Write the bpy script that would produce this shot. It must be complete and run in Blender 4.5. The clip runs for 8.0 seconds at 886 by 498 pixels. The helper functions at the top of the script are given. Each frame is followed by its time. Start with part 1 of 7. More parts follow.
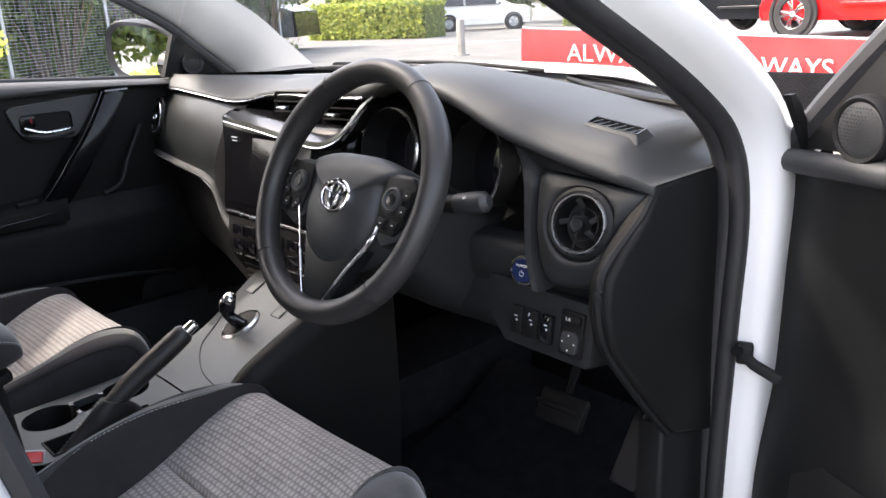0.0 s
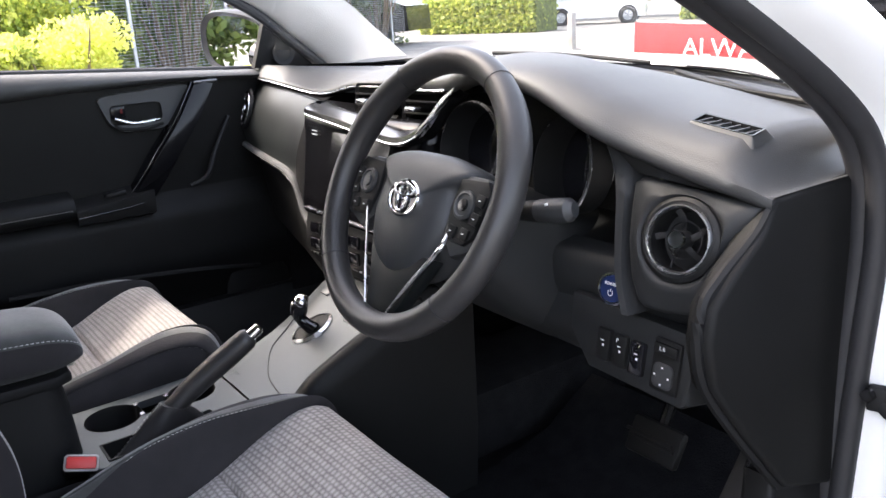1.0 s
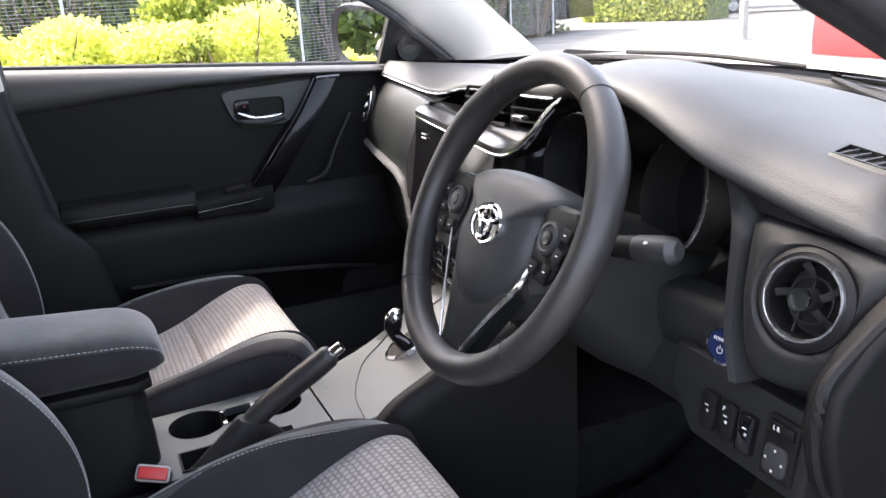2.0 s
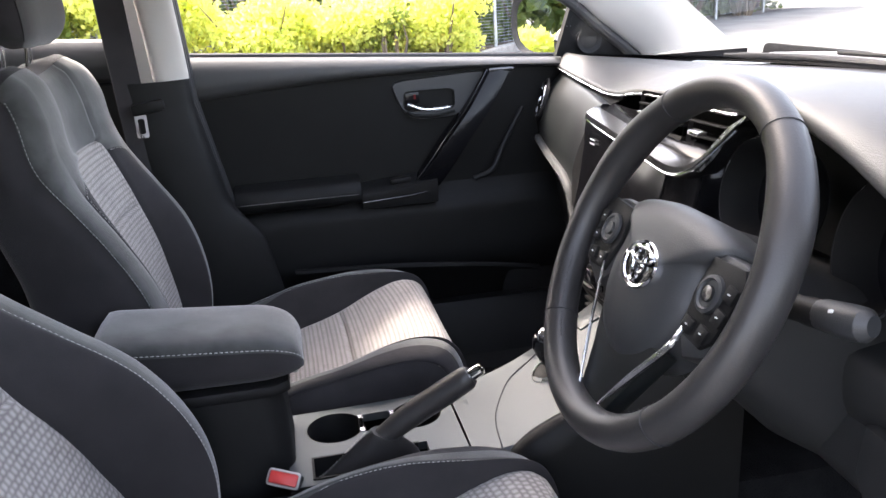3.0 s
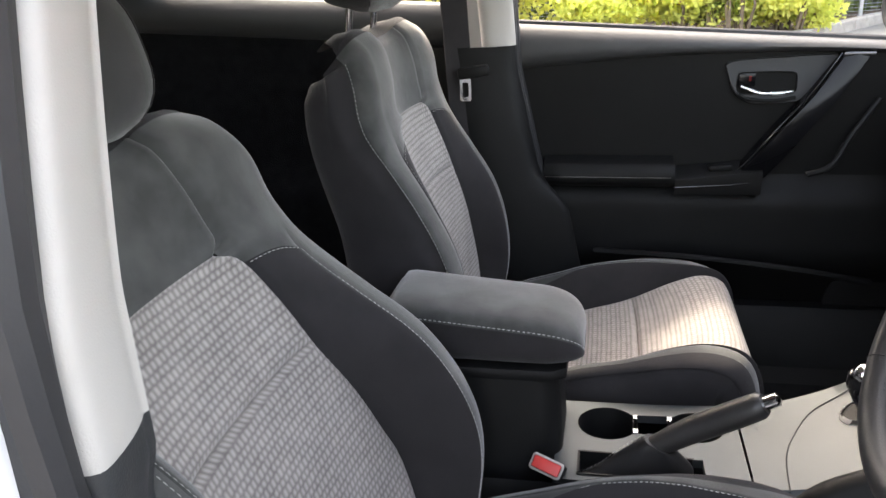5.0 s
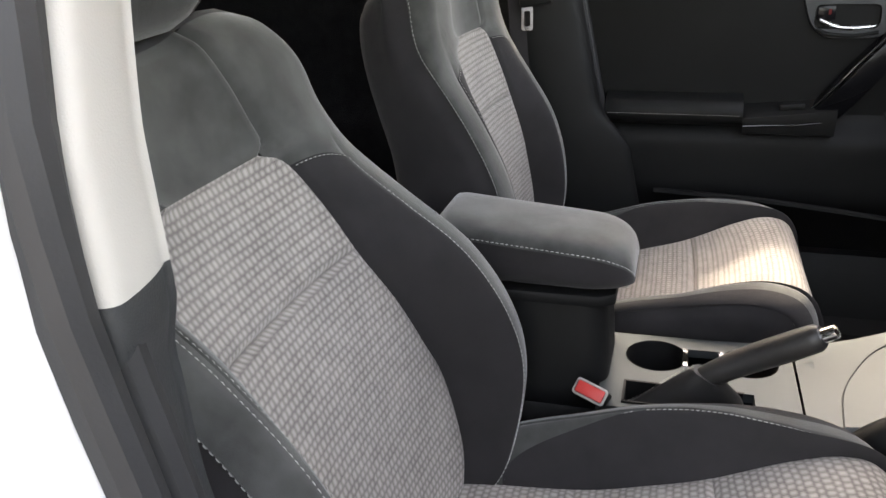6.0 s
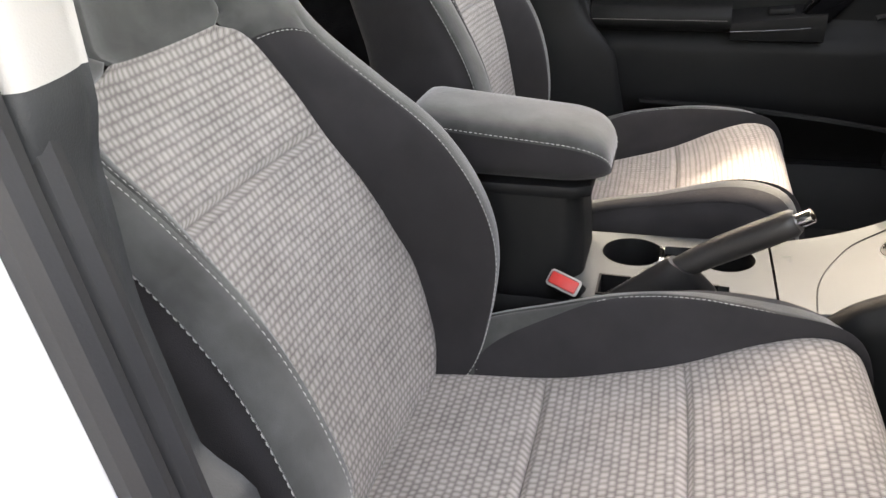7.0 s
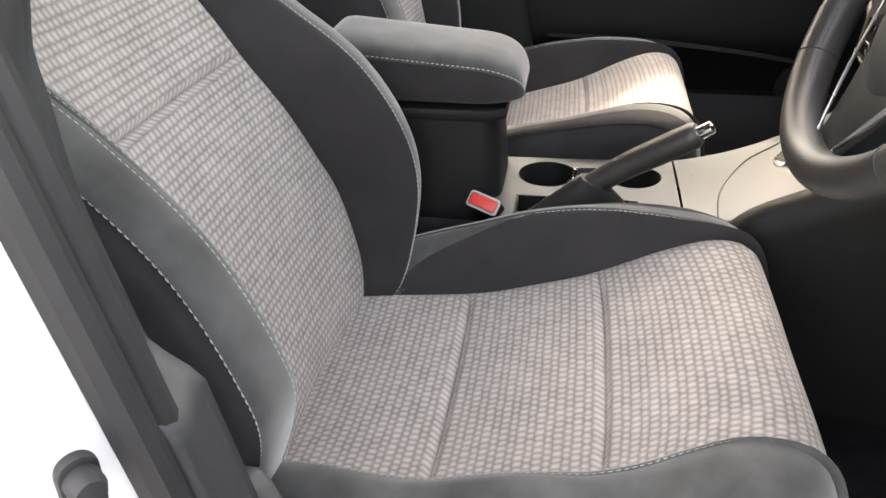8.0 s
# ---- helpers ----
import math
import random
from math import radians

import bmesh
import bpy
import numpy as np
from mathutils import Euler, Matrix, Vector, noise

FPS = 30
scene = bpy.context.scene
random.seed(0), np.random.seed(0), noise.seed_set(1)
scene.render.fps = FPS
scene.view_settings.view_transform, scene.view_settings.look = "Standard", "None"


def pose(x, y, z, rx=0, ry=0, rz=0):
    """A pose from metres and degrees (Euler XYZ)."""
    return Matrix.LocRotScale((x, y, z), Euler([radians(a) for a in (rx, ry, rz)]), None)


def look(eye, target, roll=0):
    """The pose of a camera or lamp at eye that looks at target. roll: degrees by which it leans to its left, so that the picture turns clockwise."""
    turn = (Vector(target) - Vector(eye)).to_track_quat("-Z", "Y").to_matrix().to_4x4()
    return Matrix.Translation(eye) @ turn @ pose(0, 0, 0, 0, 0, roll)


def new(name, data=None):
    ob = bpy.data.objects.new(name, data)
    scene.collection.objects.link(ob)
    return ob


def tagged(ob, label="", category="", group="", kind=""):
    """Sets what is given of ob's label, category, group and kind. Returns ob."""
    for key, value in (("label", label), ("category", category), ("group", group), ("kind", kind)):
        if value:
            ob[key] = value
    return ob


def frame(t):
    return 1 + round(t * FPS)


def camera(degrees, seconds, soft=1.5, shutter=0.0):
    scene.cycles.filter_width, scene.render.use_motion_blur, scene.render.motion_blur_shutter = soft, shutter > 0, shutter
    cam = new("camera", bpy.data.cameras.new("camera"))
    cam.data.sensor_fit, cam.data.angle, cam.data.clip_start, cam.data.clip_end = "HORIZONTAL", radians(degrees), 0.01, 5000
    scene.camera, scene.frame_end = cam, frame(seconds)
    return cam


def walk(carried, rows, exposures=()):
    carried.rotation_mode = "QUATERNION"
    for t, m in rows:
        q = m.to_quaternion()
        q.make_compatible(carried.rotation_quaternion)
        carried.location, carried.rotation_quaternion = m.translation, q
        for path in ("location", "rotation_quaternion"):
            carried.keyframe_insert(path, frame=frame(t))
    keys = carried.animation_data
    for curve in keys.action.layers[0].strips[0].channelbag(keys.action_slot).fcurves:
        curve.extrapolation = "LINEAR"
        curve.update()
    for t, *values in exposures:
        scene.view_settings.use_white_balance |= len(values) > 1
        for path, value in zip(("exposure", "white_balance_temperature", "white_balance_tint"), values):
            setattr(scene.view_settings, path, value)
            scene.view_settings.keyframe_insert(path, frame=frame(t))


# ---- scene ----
cam = camera(57.2, 8.0)
PATH = [
    (0, (1.189, 0.028, 1.097), (-0.22, 1.325, 0.519), -3.1),
    (0.5, (1.154, 0.073, 1.084), (-0.319, 1.295, 0.503), -3.2),
    (1, (1.127, 0.125, 1.081), (-0.442, 1.222, 0.505), -3.4),
    (2.3, (1.052, 0.273, 1.096), (-0.743, 0.928, 0.505), -3.5),
    (2.5, (1.038, 0.286, 1.1), (-0.784, 0.855, 0.503), -3.5),
    (3, (1.002, 0.313, 1.118), (-0.87, 0.66, 0.505), -3.4),
    (3.5, (0.972, 0.323, 1.138), (-0.925, 0.459, 0.517), -3.2),
    (4, (0.959, 0.327, 1.155), (-0.939, 0.247, 0.53), -2.9),
    (4.5, (0.962, 0.324, 1.151), (-0.917, 0.072, 0.513), -2.7),
    (4.7, (0.96, 0.323, 1.146), (-0.907, 0.007, 0.501), -2.7),
    (5.8, (0.951, 0.34, 1.103), (-0.832, -0.187, 0.367), -2.2),
    (6, (0.954, 0.341, 1.087), (-0.817, -0.195, 0.326), -2.1),
    (6.5, (0.949, 0.354, 1.048), (-0.793, -0.188, 0.228), -2.0),
    (7, (0.956, 0.368, 1.021), (-0.761, -0.145, 0.132), -2.0),
    (7.5, (0.974, 0.37, 1.005), (-0.735, -0.06, 0.06), -1.7),
    (8, (0.999, 0.366, 1.0), (-0.712, 0.068, 0.008), -1.2),
]
walk(cam, [(t, look(eye, target, roll)) for t, eye, target, roll in PATH],
     [(0, 2.92, 7300, 15), (0.5, 3.10, 7250, 15), (2.5, 3.50, 7200, 17), (4.0, 3.52, 7500, 17), (4.5, 3.48, 7750, 15), (6, 3.58, 8600, 13), (6.5, 3.80, 8900, 14), (8, 4.04, 9000, 14)])

# ---------------------------------------------------------------- light
world = bpy.data.worlds.new("sky")
scene.world = world
world.use_nodes = True
SUN_EL, SUN_AZ = 47.0, -124.0          # degrees; azimuth from the car's nose, to its right
wn = world.node_tree
sky = wn.nodes.new("ShaderNodeTexSky")
sky.sky_type = "NISHITA"
sky.sun_disc = False
sky.sun_elevation = radians(SUN_EL)
sky.sun_rotation = radians(SUN_AZ)
sky.air_density, sky.dust_density, sky.ozone_density = 0.9, 3.0, 0.8
wn.nodes["Background"].inputs["Strength"].default_value = 0.15
hazy = wn.nodes.new("ShaderNodeHueSaturation")
hazy.inputs["Saturation"].default_value = 0.72
wn.links.new(sky.outputs[0], hazy.inputs["Color"])
wn.links.new(hazy.outputs[0], wn.nodes["Background"].inputs["Color"])
sun = new("sun", bpy.data.lights.new("sun", "SUN"))
sun.data.energy, sun.data.angle, sun.data.color = 0.52, radians(4.0), (0.97, 1.0, 0.96)
sun_way = Vector((math.sin(radians(SUN_AZ)) * math.cos(radians(SUN_EL)), math.cos(radians(SUN_AZ)) * math.cos(radians(SUN_EL)), math.sin(radians(SUN_EL))))
sun.matrix_world = look(sun_way * 30, (0, 0, 0))


# ---------------------------------------------------------------- materials
def material(name, color, rough=0.5, metal=0.0, grain=0.0, grain_size=0.001, stain=0.0, stain_size=0.1, coat=0.0, sheen=0.0, spec=0.5, rough_var=0.0):
    """Principled with a stain pattern in the colour and a fine bump."""
    m = bpy.data.materials.new(name)
    m.use_nodes = True
    nt = m.node_tree
    b = nt.nodes["Principled BSDF"]
    b.inputs["Base Color"].default_value = (*color, 1)
    b.inputs["Roughness"].default_value = rough
    b.inputs["Metallic"].default_value = metal
    b.inputs["Coat Weight"].default_value = coat
    b.inputs["Coat Roughness"].default_value = 0.05
    b.inputs["Sheen Weight"].default_value = sheen
    b.inputs["Specular IOR Level"].default_value = spec
    tc = nt.nodes.new("ShaderNodeTexCoord")
    if stain or rough_var:
        n = nt.nodes.new("ShaderNodeTexNoise")
        n.inputs["Scale"].default_value = 1.0 / stain_size
        n.inputs["Detail"].default_value = 5
        nt.links.new(tc.outputs["Object"], n.inputs["Vector"])
        if stain:
            mr = nt.nodes.new("ShaderNodeMapRange")
            mr.inputs["From Min"].default_value, mr.inputs["From Max"].default_value = 0.3, 0.7
            mr.inputs["To Min"].default_value, mr.inputs["To Max"].default_value = 1 - stain, 1 + stain
            nt.links.new(n.outputs["Fac"], mr.inputs["Value"])
            mx = nt.nodes.new("ShaderNodeVectorMath")
            mx.operation = "SCALE"
            mx.inputs[0].default_value = color
            nt.links.new(mr.outputs[0], mx.inputs["Scale"])
            nt.links.new(mx.outputs[0], b.inputs["Base Color"])
        if rough_var:
            mr = nt.nodes.new("ShaderNodeMapRange")
            mr.inputs["From Min"].default_value, mr.inputs["From Max"].default_value = 0.3, 0.7
            mr.inputs["To Min"].default_value, mr.inputs["To Max"].default_value = rough - rough_var, rough + rough_var
            nt.links.new(n.outputs["Fac"], mr.inputs["Value"])
            nt.links.new(mr.outputs[0], b.inputs["Roughness"])
    if grain:
        g = nt.nodes.new("ShaderNodeTexNoise")
        g.inputs["Scale"].default_value = 1.0 / grain_size
        g.inputs["Detail"].default_value = 2
        nt.links.new(tc.outputs["Object"], g.inputs["Vector"])
        bp = nt.nodes.new("ShaderNodeBump")
        bp.inputs["Strength"].default_value = grain
        bp.inputs["Distance"].default_value = grain_size
        nt.links.new(g.outputs["Fac"], bp.inputs["Height"])
        nt.links.new(bp.outputs[0], b.inputs["Normal"])
    return m


def weave_material(name, light, dark, cell_u, cell_v):
    """Woven seat cloth: ribs of pale floats, fine threads, on UV in metres."""
    m = bpy.data.materials.new(name)
    m.use_nodes = True
    nt = m.node_tree
    b = nt.nodes["Principled BSDF"]
    b.inputs["Roughness"].default_value = 0.85
    b.inputs["Specular IOR Level"].default_value = 0.25
    b.inputs["Sheen Weight"].default_value = 0.15

    def math_node(op, a, c=None, clamp=False):
        n = nt.nodes.new("ShaderNodeMath")
        n.operation, n.use_clamp = op, clamp
        for i, v in enumerate((a, c)):
            if v is None:
                continue
            if isinstance(v, (int, float)):
                n.inputs[i].default_value = v
            else:
                nt.links.new(v, n.inputs[i])
        return n.outputs[0]

    uv = nt.nodes.new("ShaderNodeUVMap")
    wob = nt.nodes.new("ShaderNodeTexNoise")
    wob.inputs["Scale"].default_value = 60
    nt.links.new(uv.outputs[0], wob.inputs["Vector"])
    sep = nt.nodes.new("ShaderNodeSeparateXYZ")
    nt.links.new(uv.outputs[0], sep.inputs[0])
    w = math_node("MULTIPLY", math_node("SUBTRACT", wob.outputs["Fac"], 0.5), 0.0022)
    u = math_node("ADD", sep.outputs[0], w)
    v = math_node("ADD", sep.outputs[1], w)
    cu, cv = math_node("DIVIDE", u, cell_u), math_node("DIVIDE", v, cell_v)
    fv = math_node("FRACT", cv)
    cell = nt.nodes.new("ShaderNodeCombineXYZ")
    nt.links.new(math_node("FLOOR", cu), cell.inputs[0])
    nt.links.new(math_node("FLOOR", math_node("MULTIPLY", cv, 2.0)), cell.inputs[1])
    rnd = nt.nodes.new("ShaderNodeTexWhiteNoise")
    rnd.noise_dimensions = "2D"
    nt.links.new(cell.outputs[0], rnd.inputs["Vector"])
    # a wide and a narrow rib in turn, pale floats staggered from rib to rib, fine threads round them
    gap = math_node("MINIMUM", math_node("MINIMUM", fv, math_node("SUBTRACT", 1.0, fv)), math_node("ABSOLUTE", math_node("SUBTRACT", fv, 0.56)))
    rib = math_node("DIVIDE", gap, 0.17, True)
    stagger = math_node("ADD", cu, math_node("MULTIPLY", math_node("GREATER_THAN", fv, 0.56), 0.5))
    wave = math_node("SUBTRACT", 0.5, math_node("MULTIPLY", math_node("COSINE", math_node("MULTIPLY", stagger, 2 * math.pi)), 0.5))
    spot = math_node("POWER", math_node("MULTIPLY", wave, rib), 0.75)
    th = math_node("SINE", math_node("MULTIPLY", cu, 2 * math.pi * 4))
    thread = math_node("MULTIPLY", math_node("MULTIPLY", math_node("ADD", th, 1.0), 0.5), math_node("SUBTRACT", 1.0, math_node("MULTIPLY", spot, 0.6)))
    ground = math_node("ADD", math_node("MULTIPLY", rib, 0.10), math_node("ADD", math_node("MULTIPLY", rnd.outputs["Value"], 0.12), 0.39))
    block = math_node("SUBTRACT", math_node("ADD", math_node("MULTIPLY", spot, 0.34), ground), math_node("MULTIPLY", thread, 0.22))
    big = nt.nodes.new("ShaderNodeTexNoise")
    big.inputs["Scale"].default_value, big.inputs["Detail"].default_value = 14, 4
    nt.links.new(uv.outputs[0], big.inputs["Vector"])
    height = block
    shade = math_node("ADD", height, math_node("MULTIPLY", math_node("SUBTRACT", big.outputs["Fac"], 0.55), 0.30), True)
    ramp = nt.nodes.new("ShaderNodeMix")
    ramp.data_type = "RGBA"
    ramp.inputs["A"].default_value, ramp.inputs["B"].default_value = (*dark, 1), (*light, 1)
    nt.links.new(shade, ramp.inputs["Factor"])
    nt.links.new(ramp.outputs["Result"], b.inputs["Base Color"])
    bp = nt.nodes.new("ShaderNodeBump")
    bp.inputs["Strength"].default_value, bp.inputs["Distance"].default_value = 0.7, 0.0012
    nt.links.new(height, bp.inputs["Height"])
    nt.links.new(bp.outputs[0], b.inputs["Normal"])
    return m


def glass_material(name, tint, gloss=0.04, rough=0.0):
    m = bpy.data.materials.new(name)
    m.use_nodes = True
    nt = m.node_tree
    nt.nodes.remove(nt.nodes["Principled BSDF"])
    tr, gl, mx, fr = (nt.nodes.new("ShaderNode" + k) for k in ("BsdfTransparent", "BsdfGlossy", "MixShader", "Fresnel"))
    tr.inputs["Color"].default_value = (*tint, 1)
    gl.inputs["Roughness"].default_value = rough
    fr.inputs["IOR"].default_value = 1.45
    nt.links.new(fr.outputs[0], mx.inputs[0])
    nt.links.new(tr.outputs[0], mx.inputs[1])
    nt.links.new(gl.outputs[0], mx.inputs[2])
    nt.links.new(mx.outputs[0], nt.nodes["Material Output"].inputs["Surface"])
    return m


def leaf_material(name, a, b_col, trans=0.35):
    m = bpy.data.materials.new(name)
    m.use_nodes = True
    nt = m.node_tree
    b = nt.nodes["Principled BSDF"]
    b.inputs["Roughness"].default_value = 0.5
    geo = nt.nodes.new("ShaderNodeNewGeometry")
    mx = nt.nodes.new("ShaderNodeMix")
    mx.data_type = "RGBA"
    mx.inputs["A"].default_value, mx.inputs["B"].default_value = (*a, 1), (*b_col, 1)
    nt.links.new(geo.outputs["Random Per Island"], mx.inputs["Factor"])
    nt.links.new(mx.outputs["Result"], b.inputs["Base Color"])
    t = nt.nodes.new("ShaderNodeBsdfTranslucent")
    nt.links.new(mx.outputs["Result"], t.inputs["Color"])
    ms = nt.nodes.new("ShaderNodeMixShader")
    ms.inputs[0].default_value = trans
    nt.links.new(b.outputs[0], ms.inputs[1])
    nt.links.new(t.outputs[0], ms.inputs[2])
    nt.links.new(ms.outputs[0], nt.nodes["Material Output"].inputs["Surface"])
    return m


M_PAD = material("soft_dash_skin", (0.040, 0.041, 0.042), 0.52, grain=0.35, grain_size=0.0012, stain=0.08, stain_size=0.15)
M_PLASTIC = material("black_grained_plastic", (0.0078, 0.0080, 0.0083), 0.56, spec=0.24, grain=0.3, grain_size=0.001, stain=0.15, stain_size=0.08)
M_DASH = material("dark_dash_moulding", (0.0165, 0.0175, 0.0185), 0.56, spec=0.30, grain=0.25, grain_size=0.001, stain=0.10, stain_size=0.10)
M_TRIM = material("dark_grey_door_skin", (0.0078, 0.0079, 0.0078), 0.60, spec=0.18, grain=0.3, grain_size=0.001, stain=0.12, stain_size=0.10)
M_SATIN = material("satin_graphite_panel", (0.010, 0.012, 0.0125), 0.40, spec=0.20, grain=0.06, grain_size=0.0008, stain=0.05, stain_size=0.2)
M_MATTE = material("matte_black_plastic", (0.006, 0.006, 0.0065), 0.75, spec=0.08, grain=0.2, grain_size=0.001, stain=0.1, stain_size=0.05)
M_GLOSS = material("piano_black", (0.006, 0.006, 0.008), 0.08, coat=0.6, rough_var=0.03, stain_size=0.05)
M_GRIP = material("gloss_black_grip", (0.006, 0.006, 0.007), 0.16, spec=0.22)
M_CHROME = material("satin_chrome", (0.75, 0.76, 0.78), 0.26, metal=1.0, rough_var=0.05, stain_size=0.03)
M_BRIGHT = material("bright_chrome", (0.86, 0.87, 0.88), 0.07, metal=1.0)
M_DARKMETAL = material("dark_smoked_chrome", (0.10, 0.10, 0.105), 0.2, metal=0.9)
M_LEATHER = material("black_leather", (0.026, 0.025, 0.025), 0.42, grain=0.14, grain_size=0.0016, stain=0.12, stain_size=0.05, rough_var=0.06)
M_HUB = material("airbag_skin", (0.030, 0.032, 0.034), 0.48, grain=0.25, grain_size=0.0012, stain=0.06, stain_size=0.1)
M_SUEDE = material("grey_suede", (0.057, 0.059, 0.057), 0.9, grain=0.28, grain_size=0.0008, stain=0.42, stain_size=0.045, sheen=0.5, spec=0.2)
M_HEAD = material("charcoal_suede", (0.036, 0.037, 0.037), 0.9, grain=0.5, grain_size=0.0012, stain=0.2, stain_size=0.05, sheen=0.35, spec=0.2)
M_CLOTH = material("black_cloth", (0.030, 0.028, 0.030), 0.9, grain=0.5, grain_size=0.0009, stain=0.15, stain_size=0.05, sheen=0.12, spec=0.2)
M_VINYL = material("armrest_skin", (0.034, 0.034, 0.035), 0.62, grain=0.3, grain_size=0.001, stain=0.10, stain_size=0.08, sheen=0.1, spec=0.35)
M_THREAD = material("pale_thread", (0.44, 0.44, 0.42), 0.8, stain=0.2, stain_size=0.01)
M_SEATPLASTIC = material("grey_seat_plastic", (0.085, 0.088, 0.086), 0.6, grain=0.25, grain_size=0.001, stain=0.08, stain_size=0.06)
M_CARPET = material("black_carpet", (0.010, 0.010, 0.011), 0.95, grain=1.0, grain_size=0.003, stain=0.3, stain_size=0.03, spec=0.1)
M_CONSOLE = material("silver_grey_console_paint", (0.066, 0.074, 0.078), 0.42, metal=0.4, grain=0.05, grain_size=0.0006, stain=0.05, stain_size=0.1)
M_WHITE = material("white_car_paint", (0.82, 0.82, 0.81), 0.22, coat=0.5, grain=0.0, stain=0.03, stain_size=0.3)
M_RUBBER = material("door_seal_rubber", (0.020, 0.020, 0.022), 0.55, grain=0.06, grain_size=0.002, stain=0.15, stain_size=0.05)
M_PALE = material("pale_grey_pillar_trim", (0.46, 0.44, 0.41), 0.6, grain=0.2, grain_size=0.0012, stain=0.04, stain_size=0.2)
M_LINER = material("roof_lining", (0.52, 0.50, 0.47), 0.95, grain=0.5, grain_size=0.002, stain=0.05, stain_size=0.1)
M_RED = material("red_release_button", (0.62, 0.045, 0.04), 0.4, stain=0.08, stain_size=0.02)
M_BLUE = material("blue_start_button", (0.013, 0.025, 0.085), 0.25, coat=0.3)
M_LEGEND = material("white_legend_print", (0.72, 0.72, 0.72), 0.6)
M_LAMPRED = material("smoked_red_plastic", (0.10, 0.012, 0.012), 0.2)
M_GLASS = glass_material("window_glass", (0.93, 0.95, 0.94))
M_MIRROR = material("mirror_silvering", (0.86, 0.88, 0.88), 0.01, metal=1.0)
M_FABRIC = weave_material("woven_seat_cloth", (0.530, 0.490, 0.462), (0.050, 0.046, 0.044), 0.0082, 0.0172)


# ---------------------------------------------------------------- mesh tools
def obj(name, me, mat, parent=None, label="", sharp=35.0):
    if mat is not None and not me.materials:
        me.materials.append(mat)
    if sharp is not None:
        for p in me.polygons:
            p.use_smooth = True
        me.set_sharp_from_angle(angle=radians(sharp))
    ob = new(name, me)
    if parent is not None:
        ob.parent = parent
    return tagged(ob, label=label)


def part(name, me, mat, parent, label="", sharp=35.0):
    """One mesh object under a thing or a part. Takes a mesh or a bmesh."""
    if isinstance(me, bmesh.types.BMesh):
        me = to_mesh(name, me)
    return obj(name, me, mat, parent, label, sharp)


def thing(name, label, category, group="", kind="", at=(0, 0, 0)):
    e = new(name)
    e.empty_display_size = 0.05
    e.location = at
    return tagged(e, label, category, group, kind)


def to_mesh(name, bm):
    me = bpy.data.meshes.new(name)
    bmesh.ops.recalc_face_normals(bm, faces=bm.faces)
    bm.to_mesh(me)
    bm.free()
    return me


def polys(name, verts, faces, uvs=None):
    me = bpy.data.meshes.new(name)
    me.from_pydata([tuple(v) for v in verts], [], faces)
    if uvs is not None:
        lay = me.uv_layers.new(name="UVMap")
        for p in me.polygons:
            for li in p.loop_indices:
                lay.data[li].uv = uvs[me.loops[li].vertex_index]
    me.update()
    return me


def merge(name, *meshes):
    """Joins meshes into one."""
    bm = bmesh.new()
    for me in meshes:
        bm.from_mesh(me)
    return to_mesh(name, bm)


def spline(pts, n):
    """Catmull-Rom through the points, n samples in all."""
    p = [np.array(q, float) for q in pts]
    p = [2 * p[0] - p[1]] + p + [2 * p[-1] - p[-2]]
    k = len(p) - 3
    out = []
    for i in range(n):
        t = i * k / (n - 1)
        j = min(int(t), k - 1)
        t -= j
        a, b, c, d = p[j:j + 4]
        out.append(0.5 * (2 * b + (c - a) * t + (2 * a - 5 * b + 4 * c - d) * t * t + (3 * b - a - 3 * c + d) * t ** 3))
    return out


def curve1(table, s):
    """Smooth look-up in a table of (s, value)."""
    xs = [a for a, _ in table]
    ys = [b for _, b in table]
    if s <= xs[0]:
        return ys[0]
    if s >= xs[-1]:
        return ys[-1]
    j = max(i for i in range(len(xs) - 1) if xs[i] <= s)
    h = xs[j + 1] - xs[j]
    t = (s - xs[j]) / h

    def slope(i):
        if i == 0 or i == len(xs) - 1:
            a, b = (0, 1) if i == 0 else (i - 1, i)
            return (ys[b] - ys[a]) / (xs[b] - xs[a])
        return (ys[i + 1] - ys[i - 1]) / (xs[i + 1] - xs[i - 1])
    m0, m1 = slope(j) * h, slope(j + 1) * h
    return (2 * t ** 3 - 3 * t * t + 1) * ys[j] + (t ** 3 - 2 * t * t + t) * m0 + (-2 * t ** 3 + 3 * t * t) * ys[j + 1] + (t ** 3 - t * t) * m1


def grid_faces(rows, cols, closed=False):
    out = []
    for i in range(rows - 1):
        for j in range(cols if closed else cols - 1):
            k = (j + 1) % cols
            out.append((i * cols + j, i * cols + k, (i + 1) * cols + k, (i + 1) * cols + j))
    return out


def loft(name, rings, closed=True, caps=True, uvs=None):
    n = len(rings[0])
    verts = [v for r in rings for v in r]
    faces = grid_faces(len(rings), n, closed)
    if caps and closed:
        faces.append(tuple(range(n))[::-1])
        faces.append(tuple(range((len(rings) - 1) * n, len(rings) * n)))
    me = polys(name, verts, faces, uvs)
    if closed:
        bm = bmesh.new()
        bm.from_mesh(me)
        bmesh.ops.recalc_face_normals(bm, faces=bm.faces)
        bm.to_mesh(me)
        bm.free()
    return me


